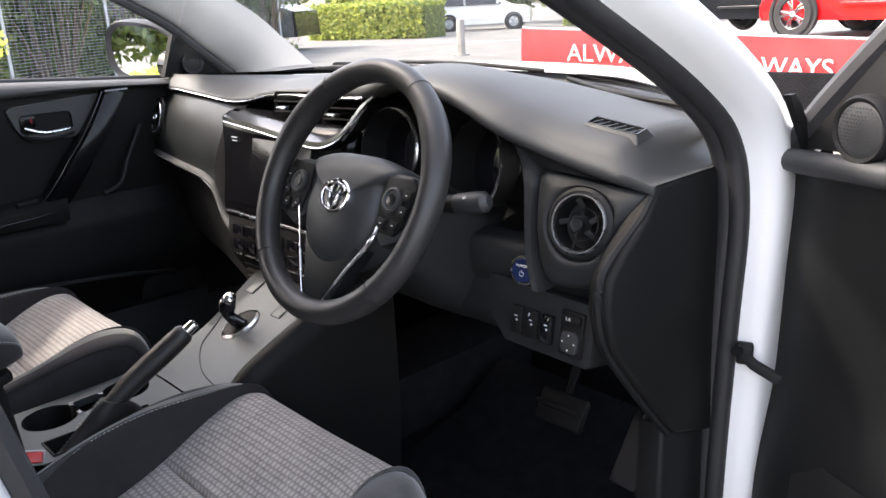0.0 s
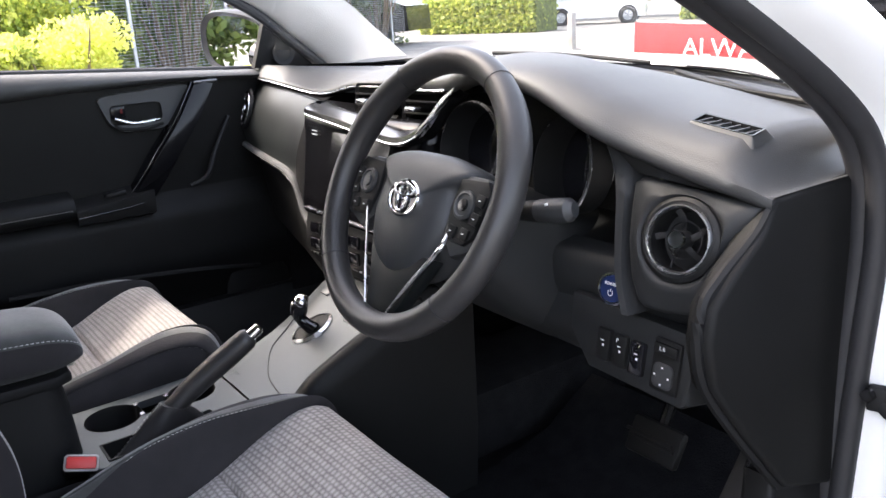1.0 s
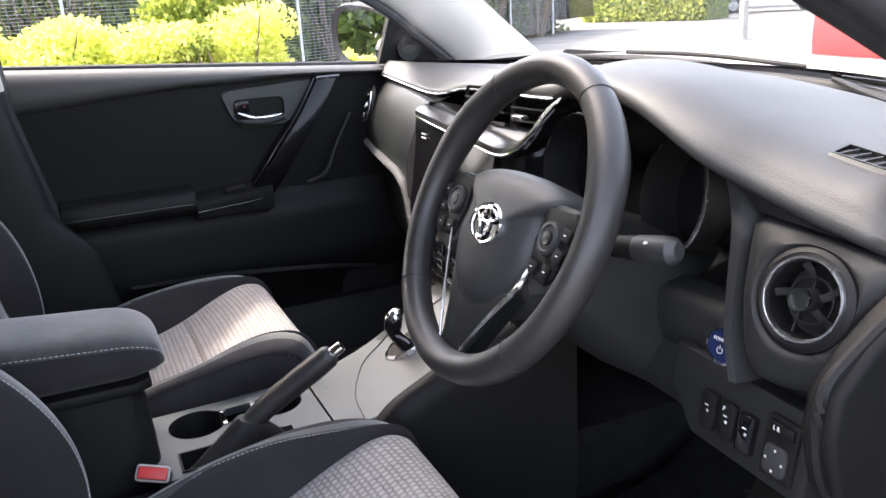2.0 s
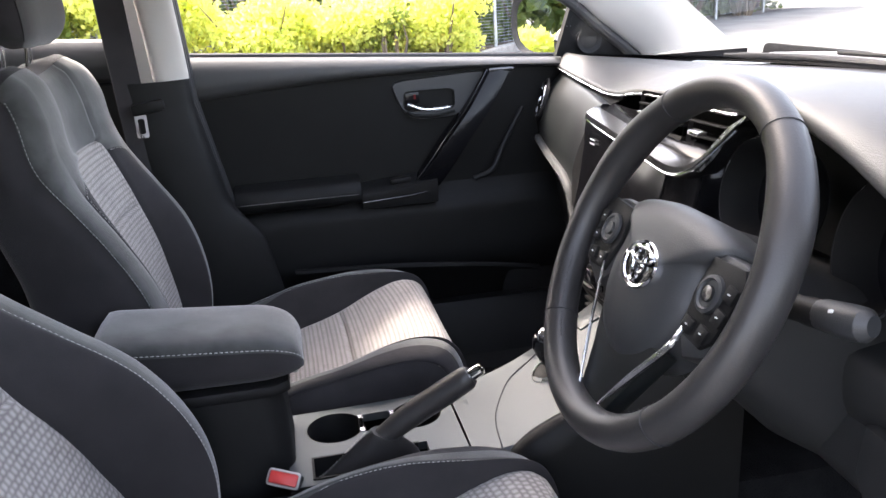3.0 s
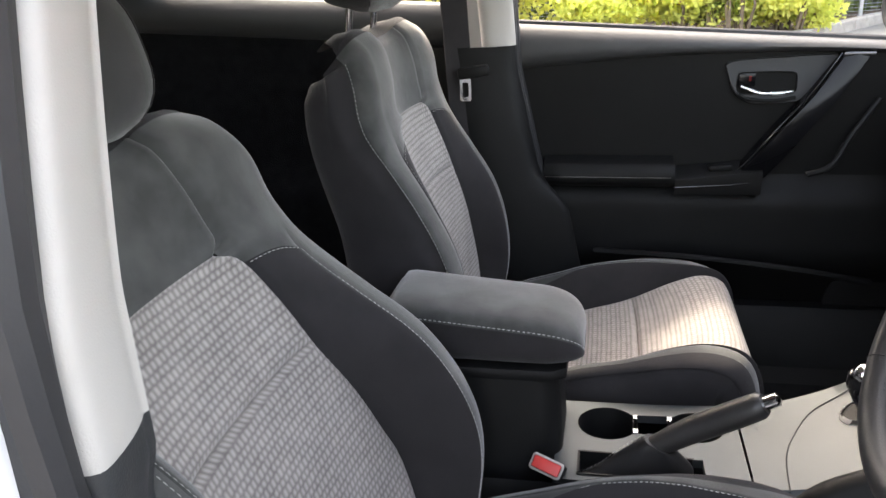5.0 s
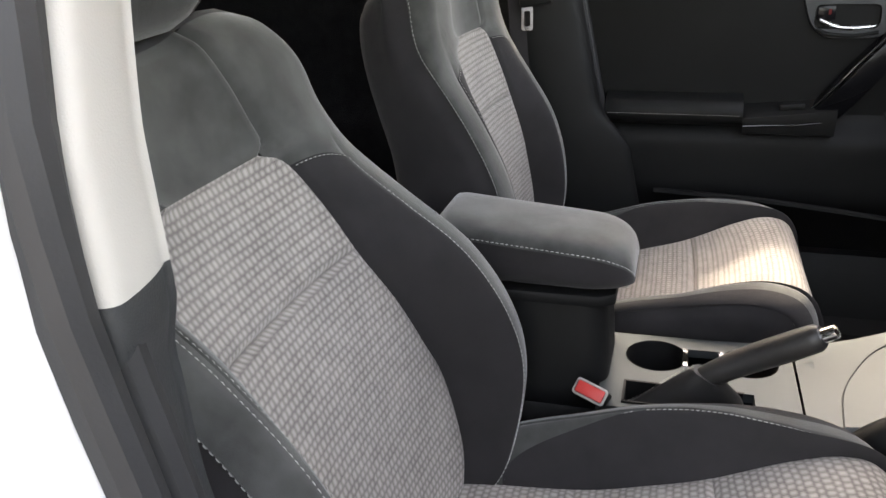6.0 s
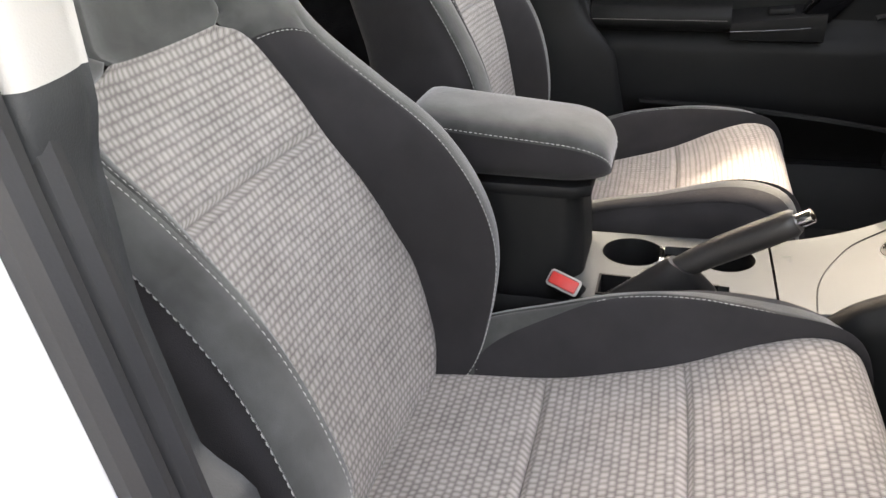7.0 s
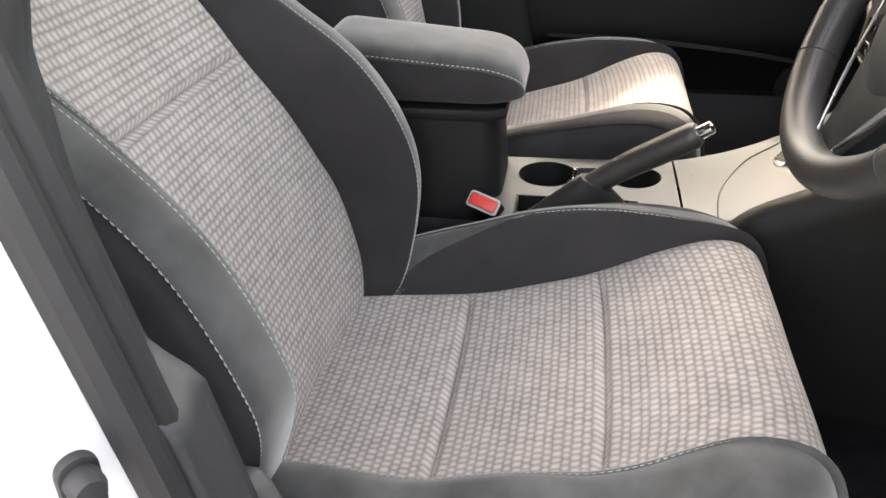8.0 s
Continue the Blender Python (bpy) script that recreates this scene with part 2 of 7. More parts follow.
def tube(name, path, radius, n=12, closed=False, flat=1.0):
    """A round bar along a path; radius a number or a list. flat scales its second axis."""
    path = [Vector(p) for p in path]
    rings = []
    up = Vector((0.13, 0.21, 0.97))
    k = len(path)
    for i, p in enumerate(path):
        if closed:
            t = path[(i + 1) % k] - path[i - 1]
        else:
            t = path[min(i + 1, k - 1)] - path[max(i - 1, 0)]
        t.normalize()
        a = t.cross(up).normalized()
        b = a.cross(t)
        r = radius[i] if isinstance(radius, (list, tuple)) else radius
        rings.append([p + a * r * math.cos(q) + b * r * flat * math.sin(q) for q in (2 * math.pi * j / n for j in range(n))])
    if closed:
        rings.append(rings[0])
        me = loft(name, rings, True, False)
        bm = bmesh.new()
        bm.from_mesh(me)
        bmesh.ops.remove_doubles(bm, verts=bm.verts, dist=1e-6)
        return to_mesh(name, bm)
    return loft(name, rings)


def box(name, size, m=None, bevel=0.004, seg=2):
    """A rounded box of full size, centred, moved by m."""
    bm = bmesh.new()
    bmesh.ops.create_cube(bm, size=1, matrix=Matrix.Diagonal((*size, 1)))
    if bevel:
        bmesh.ops.bevel(bm, geom=bm.edges[:], offset=min(bevel, 0.49 * min(size)), segments=seg, affect="EDGES", profile=0.5)
    if m is not None:
        bmesh.ops.transform(bm, matrix=m, verts=bm.verts)
    return to_mesh(name, bm)


def slab(name, outline, depth, m=None, bevel=0.002):
    """A plate: outline in x, y, from z = 0 down to -depth, with a bevelled rim."""
    bm = bmesh.new()
    vs = [bm.verts.new((x, y, 0)) for x, y in outline]
    f = bm.faces.new(vs)
    ext = bmesh.ops.extrude_face_region(bm, geom=[f])
    bmesh.ops.translate(bm, vec=(0, 0, -depth), verts=[v for v in ext["geom"] if isinstance(v, bmesh.types.BMVert)])
    if bevel:
        es = [e for e in bm.edges if abs(e.verts[0].co.z - e.verts[1].co.z) < 1e-7]
        bmesh.ops.bevel(bm, geom=es, offset=bevel, segments=2, affect="EDGES", profile=0.5)
    if m is not None:
        bmesh.ops.transform(bm, matrix=m, verts=bm.verts)
    return to_mesh(name, bm)


def lathe(name, profile, m=None, n=40, closed=False):
    """profile of (radius, z), turned about z."""
    rings = [[(r * math.cos(2 * math.pi * j / n), r * math.sin(2 * math.pi * j / n), z) for j in range(n)] for r, z in profile]
    me = loft(name, rings, True, False)
    if m is not None:
        me.transform(m)
    return me


def axes(o, ex, ey):
    """A matrix with origin o, x axis ex and y axis near ey."""
    ex = Vector(ex).normalized()
    ez = ex.cross(Vector(ey)).normalized()
    ey = ez.cross(ex)
    return Matrix(((ex.x, ey.x, ez.x, o[0]), (ex.y, ey.y, ez.y, o[1]), (ex.z, ey.z, ez.z, o[2]), (0, 0, 0, 1)))


def round_rect(w, h, r, n=6):
    out = []
    for cx, cy, a0 in ((w / 2 - r, h / 2 - r, 0), (-w / 2 + r, h / 2 - r, 90), (-w / 2 + r, -h / 2 + r, 180), (w / 2 - r, -h / 2 + r, 270)):
        for i in range(n + 1):
            a = radians(a0 + 90 * i / n)
            out.append((cx + r * math.cos(a), cy + r * math.sin(a)))
    return out


def ellipse(rx, ry, n=40):
    return [(rx * math.cos(2 * math.pi * i / n), ry * math.sin(2 * math.pi * i / n)) for i in range(n)]


def ring(name, outline_a, outline_b, za, zb, m=None):
    """A band between two outlines with as many points."""
    r1 = [(x, y, za) for x, y in outline_a]
    r2 = [(x, y, zb) for x, y in outline_b]
    me = loft(name, [r1, r2], True, False)
    if m is not None:
        me.transform(m)
    return me


def star(outline, centre, n=48):
    """Where n rays from the centre leave an outline."""
    out, k = [], len(outline)
    for j in range(n):
        a = 2 * math.pi * j / n
        d = Vector((math.cos(a), math.sin(a)))
        best, far = None, 9
        for i in range(k):
            p, q = Vector(outline[i]), Vector(outline[(i + 1) % k])
            e, w = q - p, p - Vector(centre)
            den = d.x * e.y - d.y * e.x
            if abs(den) < 1e-9:
                continue
            t = (w.x * e.y - w.y * e.x) / den
            u = (w.x * d.y - w.y * d.x) / den
            if t > 0 and -1e-6 <= u <= 1 + 1e-6 and t < far:
                far, best = t, (centre[0] + t * d.x, centre[1] + t * d.y)
        out.append(best)
    return out


def dashes(name, path, up, length=0.0038, gap=0.0022, width=0.0009, lift=0.0004):
    """A row of stitches along a fine path; up: the surface normals."""
    pts = [Vector(p) for p in path]
    ups = [Vector(u) for u in up]
    acc = [0.0]
    for a, b in zip(pts, pts[1:]):
        acc.append(acc[-1] + (b - a).length)

    def at(d):
        j = max(i for i in range(len(acc)) if acc[i] <= d + 1e-9)
        j = min(j, len(pts) - 2)
        t = (d - acc[j]) / max(acc[j + 1] - acc[j], 1e-9)
        return pts[j].lerp(pts[j + 1], t), ups[j].lerp(ups[j + 1], t).normalized()
    verts, faces, d = [], [], 0.0
    while d + length < acc[-1]:
        (p, u), (q, _) = at(d), at(d + length)
        t = (q - p).normalized()
        s = t.cross(u).normalized() * width / 2
        k = len(verts)
        mid = (p + q) / 2
        for c, w, h in ((p, 0.6, 0.0), (mid, 1.0, 1.0), (q, 0.6, 0.0)):
            for e in (-1, 1):
                verts.append(c + s * w * e + u * (lift * h + 0.0001))
            verts.append(c + u * (lift * h + width * 0.5 * (0.3 + 0.7 * h)))
        for a in (0, 3):
            faces += [(k + a, k + a + 3, k + a + 5, k + a + 2), (k + a + 2, k + a + 5, k + a + 4, k + a + 1)]
        d += length + gap
    return polys(name, verts, faces)


def text_mesh(name, body, size, m, depth=0.0003):
    c = bpy.data.curves.new(name, "FONT")
    c.body, c.size, c.align_x, c.align_y, c.extrude = body, size, "CENTER", "CENTER", depth
    ob = bpy.data.objects.new(name, c)
    scene.collection.objects.link(ob)
    me = bpy.data.meshes.new_from_object(ob.evaluated_get(bpy.context.evaluated_depsgraph_get()))
    bpy.data.objects.remove(ob)
    bpy.data.curves.remove(c)
    me.transform(m)
    return me


# ---------------------------------------------------------------- seats
def smooth(t):
    return t * t * (3 - 2 * t)


class Cover:
    """The skin of one half-symmetric seat body: a spine in the y, z plane, with a section across it."""

    def __init__(self, spine, panel, crest_x, crest_h, width, drop, under, hollow):
        self.spine, self.panel, self.crest_x, self.crest_h, self.width, self.drop, self.under, self.hollow = spine, panel, crest_x, crest_h, width, drop, under, hollow
        pts = spline(spine, 240)
        self.acc = [0.0]
        for a, b in zip(pts, pts[1:]):
            self.acc.append(self.acc[-1] + float(np.linalg.norm(b - a)))
        self.pts = pts
        self.length = self.acc[-1]

    def station(self, s):
        d = min(max(s, 0), 1) * self.length
        j = min(int(np.searchsorted(self.acc, d, side="right")) - 1, len(self.pts) - 2)
        t = (d - self.acc[j]) / max(self.acc[j + 1] - self.acc[j], 1e-9)
        p = self.pts[j] * (1 - t) + self.pts[j + 1] * t
        a = self.pts[min(j + 6, len(self.pts) - 1)] - self.pts[max(j - 6, 0)]
        a = a / np.linalg.norm(a)
        return p, a

    def point(self, s, zone, t, side):
        """zone 0 panel (t 0..1), 1 inner bolster face, 2 crest to outer seam, 3 outer seam to the back."""
        p, c, h, w, dr = (curve1(k, s) for k in (self.panel, self.crest_x, self.crest_h, self.width, self.drop))
        p += self.wide * math.exp(-((s - 0.70) / 0.085) ** 2) * (side > 0)
        if side > 0 and self.heel:
            k = smooth(min(max((0.30 - s) / 0.22, 0), 1))
            h, w, c = max(h - self.heel * k, 0.006), w - 0.010 * k, c - 0.008 * k
        if side > 0 and self.hip:
            k = smooth(min(max((0.36 - s) / 0.30, 0), 1))
            p, c = p - 0.020 * k, c - 0.016 * k
            h = max(h + self.hip * k - 0.014 * math.exp(-((s - 0.60) / 0.11) ** 2), 0.0)
        seam = 1 - smooth(min(max((s - 0.70) / 0.05, 0), 1)) * (self.flip < 0)
        if zone == 0:
            x, f = p * t, self.hollow * (t ** 2.2 - 1) + 0.003 * t ** 6 + self.quilt(s) * (1 - t ** 8)
            if t > 0.999:
                f -= 0.004
        elif zone == 1:
            x, f = p + (c - p) * t, 0.003 + (h - 0.003) * (0.75 * t + 0.25 * smooth(t))
            f += 0.006 * math.sin(math.pi * t)
            if t < 0.001 or t > 0.999:
                f -= 0.004 if t < 0.001 else 0.002 * seam
        elif zone == 2:
            a = t * math.pi / 2
            x, f = c + (w - c) * math.sin(a), h - dr * (1 - math.cos(a))
            if t > 0.999:
                x -= 0.002
            if t < 0.001:
                f -= 0.002 * seam
        else:
            u = curve1(self.under, s)
            q = spline([(w - 0.002, h - dr), (w + 0.006, h - dr - 0.03), (w - 0.004, -u * 0.6), (w - 0.035, -u * 0.97), (w * 0.5, -u), (0, -u)], 22)
            x, f = q[round(t * 21)]
        (y, z), (ty, tz) = self.station(s)
        y -= self.corner * (abs(x) / 0.22) ** 3 * smooth(min(max((s - 0.45) / 0.25, 0), 1))
        return Vector((side * x, y + f * -tz * self.flip, z + f * ty * self.flip))

    flip = 1.0
    wide = 0.0
    heel = 0.0
    hip = 0.0
    corner = 0.0

    def quilt(self, s):
        return 0.0

    def normal(self, s, zone, t, side):
        d = 0.004
        t0, t1 = (t - 0.05, t) if t > 0.5 else (t, t + 0.05)
        a = self.point(min(s + d, 1), zone, t, side) - self.point(max(s - d, 0), zone, t, side)
        b = self.point(s, zone, t1, side) - self.point(s, zone, t0, side)
        n = a.cross(b) * side
        n.normalize()
        return n

    def patch(self, name, s0, s1, zone, sides, rows=40, cols=12, t0=0.0, t1=1.0):
        """One cover panel; sides (-1, 1) spans both halves as one sheet. s0, s1: numbers, or functions of t for a slanted seam."""
        meshes = []
        if zone == 0:
            ts = [(-1, 1 - k / cols) for k in range(cols)] + [(1, k / cols) for k in range(cols + 1)]
        elif zone == 3:
            ts = [(sides[0], k / 21) for k in range(22)]
        else:
            ts = [(sides[0], t0 + (t1 - t0) * k / cols) for k in range(cols + 1)]
        verts, uvs = [], []
        lo = s0 if callable(s0) else (lambda t: s0)
        hi = s1 if callable(s1) else (lambda t: s1)
        for i in range(rows + 1):
            u, last = 0.0, None
            line = []
            for sd, t in ts:
                s = lo(t) + (hi(t) - lo(t)) * i / rows
                v = self.point(s, zone, t, sd)
                if last is not None:
                    u += (v - last).length
                last = v
                line.append((v, u))
            half = line[len(line) // 2][1] if zone == 0 else 0
            for v, q in line:
                verts.append(v)
                uvs.append((q - half, s * self.length))
        return polys(name, verts, grid_faces(rows + 1, len(ts)), uvs)

    def seam(self, name, s0, s1, zone, t, side, shift=0.004, n=120, **kw):
        path, ups = [], []
        for i in range(n):
            s = s0 + (s1 - s0) * i / (n - 1)
            v = self.point(s, zone, t, side)
            path.append(v)
            ups.append(self.normal(s, zone, t, side))
        return dashes(name, path, ups, length=0.0038, gap=0.0022, lift=0.0005, width=0.0010, **kw)


QUILT, PANEL_TOP = 0.560, 0.776       # cross seam and upper end of the woven back panel


class Back(Cover):
    def quilt(self, s):
        return -0.010 * math.exp(-((s - QUILT) / 0.007) ** 2) + 0.004 * math.sin(math.pi * min(s / QUILT, 1))


class Cushion(Cover):
    corner = 0.034

    def quilt(self, s):
        return sum(-0.009 * math.exp(-((s - c) / 0.006) ** 2) for c in (0.288, 0.511)) + 0.004 * abs(math.sin(math.pi * (s - 0.06) / 0.245)) * (s < 0.79)


BACK_SPINE = [(0.129, 0.440), (0.1236, 0.4967), (0.090, 0.5926), (0.0558, 0.694), (0.0212, 0.770), (-0.0307, 0.860), (-0.0519, 0.902), (-0.068, 0.947), (-0.088, 0.982), (-0.110, 0.996)]
CUSHION_SPINE = [(0.060, 0.452), (0.130, 0.462), (0.260, 0.474), (0.340, 0.494), (0.410, 0.517), (0.492, 0.553), (0.540, 0.568), (0.574, 0.560), (0.594, 0.525), (0.600, 0.470), (0.592, 0.410)]


def flipped(me):
    me.flip_normals()
    return me


def make_seat(name, label, centre, shift, upright, outer_side, head_up, back_shift=(0.0, 0.0), crest=1.0):
    """outer_side: +1 where the door is on the seat's right."""
    seat = thing(name, label, "car seat", "front seats", at=(centre, shift[0], shift[1]))
    cu = Cushion(CUSHION_SPINE,
                 panel=[(0, 0.160), (0.3, 0.165), (0.55, 0.166), (0.73, 0.162), (0.82, 0.166), (1, 0.170)],
                 crest_x=[(0, 0.190), (0.1, 0.200), (0.3, 0.209), (0.5, 0.207), (0.58, 0.196), (0.64, 0.180), (0.70, 0.1665), (0.8, 0.1680), (1, 0.1720)],
                 crest_h=[(0, 0.02), (0.1, 0.036), (0.2, 0.058), (0.32, 0.070), (0.44, 0.070), (0.55, 0.056), (0.66, 0.032), (0.74, 0.012), (0.82, 0.004), (1, 0.0)],
                 width=[(0, 0.208), (0.15, 0.221), (0.4, 0.230), (0.6, 0.229), (0.7, 0.222), (0.85, 0.212), (1, 0.208)],
                 drop=[(0, 0.014), (0.5, 0.014), (0.75, 0.017), (0.85, 0.016), (1, 0.015)],
                 under=[(0, 0.10), (0.5, 0.13), (0.72, 0.15), (0.8, 0.12), (0.9, 0.09), (1, 0.06)],
                 hollow=0.010)
    cu.hip = 0.026 if outer_side > 0 else 0.0
    cushion = part("cushion", flipped(cu.patch("cushion", 0.03, 0.288, 0, (-1, 1), 30, 16)), M_FABRIC, seat, "grey-beige woven cloth seat panel", 60)
    part("cushion_middle_panel", flipped(cu.patch("cushion_middle_panel", 0.288, 0.511, 0, (-1, 1), 30, 16)), M_FABRIC, cushion, "grey-beige woven cloth", 60)
    part("cushion_front_panel", flipped(cu.patch("cushion_front_panel", 0.511, 1.0, 0, (-1, 1), 50, 16)), M_FABRIC, cushion, "grey-beige woven cloth over the front edge", 60)
    def heel(t):
        return 0.165 + 0.26 * t ** 2.6

    for sd in (-1, 1):
        fl = flipped if sd > 0 else (lambda me: me)
        # the worn door side is suede over the crest towards the front; the inner one has a suede heel
        if sd == outer_side == 1:
            part("cushion_bolster", fl(cu.patch("cushion_bolster", 0.0, 1.0, 1, (sd,), 70, 12)), M_SUEDE, seat, "grey suede bolster", 60)
        else:
            part("cushion_heel", fl(cu.patch("cushion_heel", 0.0, heel, 1, (sd,), 30, 14)), M_SUEDE, seat, "grey suede heel of the bolster", 60)
            part("cushion_bolster", fl(cu.patch("cushion_bolster", heel, 1.0, 1, (sd,), 60, 14)), M_CLOTH, seat, "smooth black cloth bolster", 60)
            hp = [(heel(k / 30) + 0.004, k / 30) for k in range(1, 30)]
            part("stitching", dashes("stitching", [cu.point(q, 1, t, sd) for q, t in hp], [cu.normal(q, 1, t, sd) for q, t in hp], lift=0.0008), M_THREAD, seat, "pale stitching")
        cut = 1.0 if sd == outer_side == 1 else 0.30
        part("cushion_edging", fl(cu.patch("cushion_edging", 0.0, 1.0, 2, (sd,), 60, 8, 0.0, cut)), M_SUEDE, seat, "grey suede edging", 60)
        if cut < 1:
            part("cushion_skirt", fl(cu.patch("cushion_skirt", 0.0, 1.0, 2, (sd,), 60, 6, cut, 1.0)), M_CLOTH, seat, "black cloth skirt", 60)
        part("cushion_side", fl(cu.patch("cushion_side", 0.0, 1.0, 3, (sd,), 50, 10)), M_CLOTH, seat, "black cloth side", 60)
        part("stitching", cu.seam("stitching", 0.05 if sd == outer_side == 1 else heel(1.0), 0.735, 1, 0.97, sd), M_THREAD, seat, "pale stitching")
        part("stitching", cu.seam("stitching", 0.06, 0.80, 2, cut * 0.93, sd), M_THREAD, seat, "pale stitching")
    base = merge("seat_base", box("b", (0.44, 0.50, 0.05), pose(0, 0.33, 0.345), 0.01), box("b", (0.03, 0.52, 0.03), pose(-0.19, 0.33, 0.312), 0.004), box("b", (0.03, 0.52, 0.03), pose(0.19, 0.33, 0.312), 0.004))
    part("seat_base", base, M_PLASTIC, seat, "black metal seat frame and rails")
    # plastic side shield with the recline hinge, on the door side
    o = outer_side
    side = [(-0.02, 0.33), (0.40, 0.33), (0.46, 0.37), (0.47, 0.415), (0.30, 0.425), (0.17, 0.440), (0.150, 0.490), (0.115, 0.505), (0.075, 0.50), (0.02, 0.44), (-0.02, 0.40)]
    part("side_shield", slab("side_shield", side, 0.022, axes((o * 0.292, 0, 0), (0, o, 0), (0, 0, 1)) @ Matrix.Diagonal((o, 1, 1, 1)) if o > 0 else axes((o * 0.270, 0, 0), (0, 1, 0), (0, 0, 1)), 0.006), M_PLASTIC, seat, "dark grey plastic side shield")
    part("hinge_cover", slab("hinge_cover", round_rect(0.07, 0.09, 0.02), 0.03, axes((-o * 0.262, 0.095, 0.475), (0, 1, 0), (0, 0, 1)), 0.005), M_PLASTIC, seat, "black hinge cover")

    ba = Back(BACK_SPINE,
              panel=[(0, 0.1470), (0.05, 0.163), (0.12, 0.1840), (0.24, 0.201), (0.33, 0.185), (0.43, 0.164), (0.542, 0.1366), (0.64, 0.1276), (0.72, 0.1165), (0.745, 0.108), (0.762, 0.095), (0.776, 0.072), (0.790, 0.089), (0.81, 0.0905), (0.9, 0.0796), (1, 0.0707)],
              crest_x=[(0, 0.150), (0.04, 0.162), (0.08, 0.176), (0.12, 0.189), (0.2, 0.205), (0.3, 0.2094), (0.45, 0.199), (0.6, 0.184), (0.7, 0.181), (0.8, 0.186), (0.9, 0.182), (1, 0.158)],
              crest_h=[(q, h * crest) for q, h in ((0, 0.016), (0.08, 0.057), (0.2, 0.095), (0.32, 0.102), (0.45, 0.087), (0.58, 0.052), (0.7, 0.0245), (0.8, 0.018), (0.9, 0.018), (1, 0.008))],
              width=[(0, 0.166), (0.04, 0.186), (0.08, 0.208), (0.12, 0.228), (0.2, 0.250), (0.3, 0.257), (0.45, 0.245), (0.58, 0.231), (0.7, 0.2287), (0.8, 0.2278), (0.9, 0.218), (1, 0.188)],
              drop=[(0, 0.014), (0.3, 0.014), (0.6, 0.013), (0.70, 0.015), (0.8, 0.028), (1, 0.034)],
              under=[(0, 0.06), (0.2, 0.11), (0.6, 0.12), (0.85, 0.11), (1, 0.085)],
              hollow=0.014)
    ba.flip = -1.0
    ba.wide = 0.028 if outer_side > 0 else 0.0
    ba.heel = 0.045 if outer_side > 0 else 0.0
    piv = Vector((0, 0.10, 0.44))
    turn = Matrix.Translation(piv + Vector((0, *back_shift))) @ Matrix.Rotation(radians(-upright), 4, "X") @ Matrix.Translation(-piv)

    def yoke(t):
        return 0.737 - 0.037 * t + 0.008 * math.sin(math.pi * t)

    def back_part(nm, me, mat, parent, lab, sharp=60):
        me.transform(turn)
        return part(nm, me, mat, parent, lab, sharp)
    backrest = back_part("backrest", ba.patch("backrest", 0.02, QUILT, 0, (-1, 1), 40, 18), M_FABRIC, seat, "grey-beige woven cloth backrest panel")
    back_part("upper_back_panel", ba.patch("upper_back_panel", QUILT, PANEL_TOP, 0, (-1, 1), 26, 18), M_FABRIC, backrest, "grey-beige woven cloth")
    back_part("head_panel", ba.patch("head_panel", PANEL_TOP, 1.0, 0, (-1, 1), 20, 18), M_SUEDE, seat, "grey suede upper panel")
    for sd in (-1, 1):
        fl = flipped if sd < 0 else (lambda me: me)
        back_part("back_bolster", fl(ba.patch("back_bolster", 0.0, yoke, 1, (sd,), 50, 14)), M_SUEDE if sd == outer_side == 1 else M_CLOTH, seat, "grey suede bolster" if sd == outer_side == 1 else "smooth black cloth bolster")
        back_part("back_edging", fl(ba.patch("back_edging", 0.0, 0.70, 2, (sd,), 50, 10)), M_SUEDE, seat, "grey suede edging")
        back_part("shoulder", fl(merge("shoulder", ba.patch("a", yoke, 1.0, 1, (sd,), 24, 12), ba.patch("b", 0.70, 1.0, 2, (sd,), 24, 10))), M_SUEDE, seat, "grey suede shoulder")
        back_part("back_shell", fl(ba.patch("back_shell", 0.0, 1.0, 3, (sd,), 50, 10)), M_CLOTH, seat, "black cloth back and side")
        back_part("stitching", ba.seam("stitching", 0.03, 0.70, 1, 0.98, sd), M_THREAD, seat, "pale stitching")
        back_part("stitching", ba.seam("stitching", 0.03, 0.97, 2, 0.94, sd), M_THREAD, seat, "pale stitching")
        if sd == outer_side == 1:
            back_part("stitching", ba.seam("stitching", 0.03, 0.70, 2, 0.10, sd), M_THREAD, seat, "pale stitching")
        path = [ba.point(yoke(k / 40) - 0.004, 1, k / 40, sd) for k in range(1, 41)]
        back_part("stitching", dashes("stitching", path, [ba.normal(yoke(k / 40), 1, max(k / 40, 0.02), sd) for k in range(1, 41)], lift=0.0008), M_THREAD, seat, "pale stitching")
    # top closing roll
    top = []
    for i in range(25):
        a = -1 + 2 * i / 24
        sd = -1 if a < 0 else 1
        t = abs(a)
        front = ba.point(1.0, 0, t / 0.6, sd) if t < 0.6 else (ba.point(1.0, 1, (t - 0.6) / 0.25, sd) if t < 0.85 else ba.point(1.0, 2, (t - 0.85) / 0.15, sd))
        back = Vector((front.x * 0.96, front.y - 0.088 * (1 - t ** 4), front.z - 0.040 * (1 - t ** 4)))
        mid = (front + back) / 2 + Vector((0, 0, 0.008))
        top.append([front, front.lerp(mid, 0.5) + Vector((0, 0, 0.005)), mid, back.lerp(mid, 0.5) + Vector((0, 0, 0.005)), back])
    back_part("top_roll", polys("top_roll", [v for r in top for v in r], grid_faces(25, 5)), M_CLOTH, seat, "black cloth top roll")
    # head restraint
    rings = []
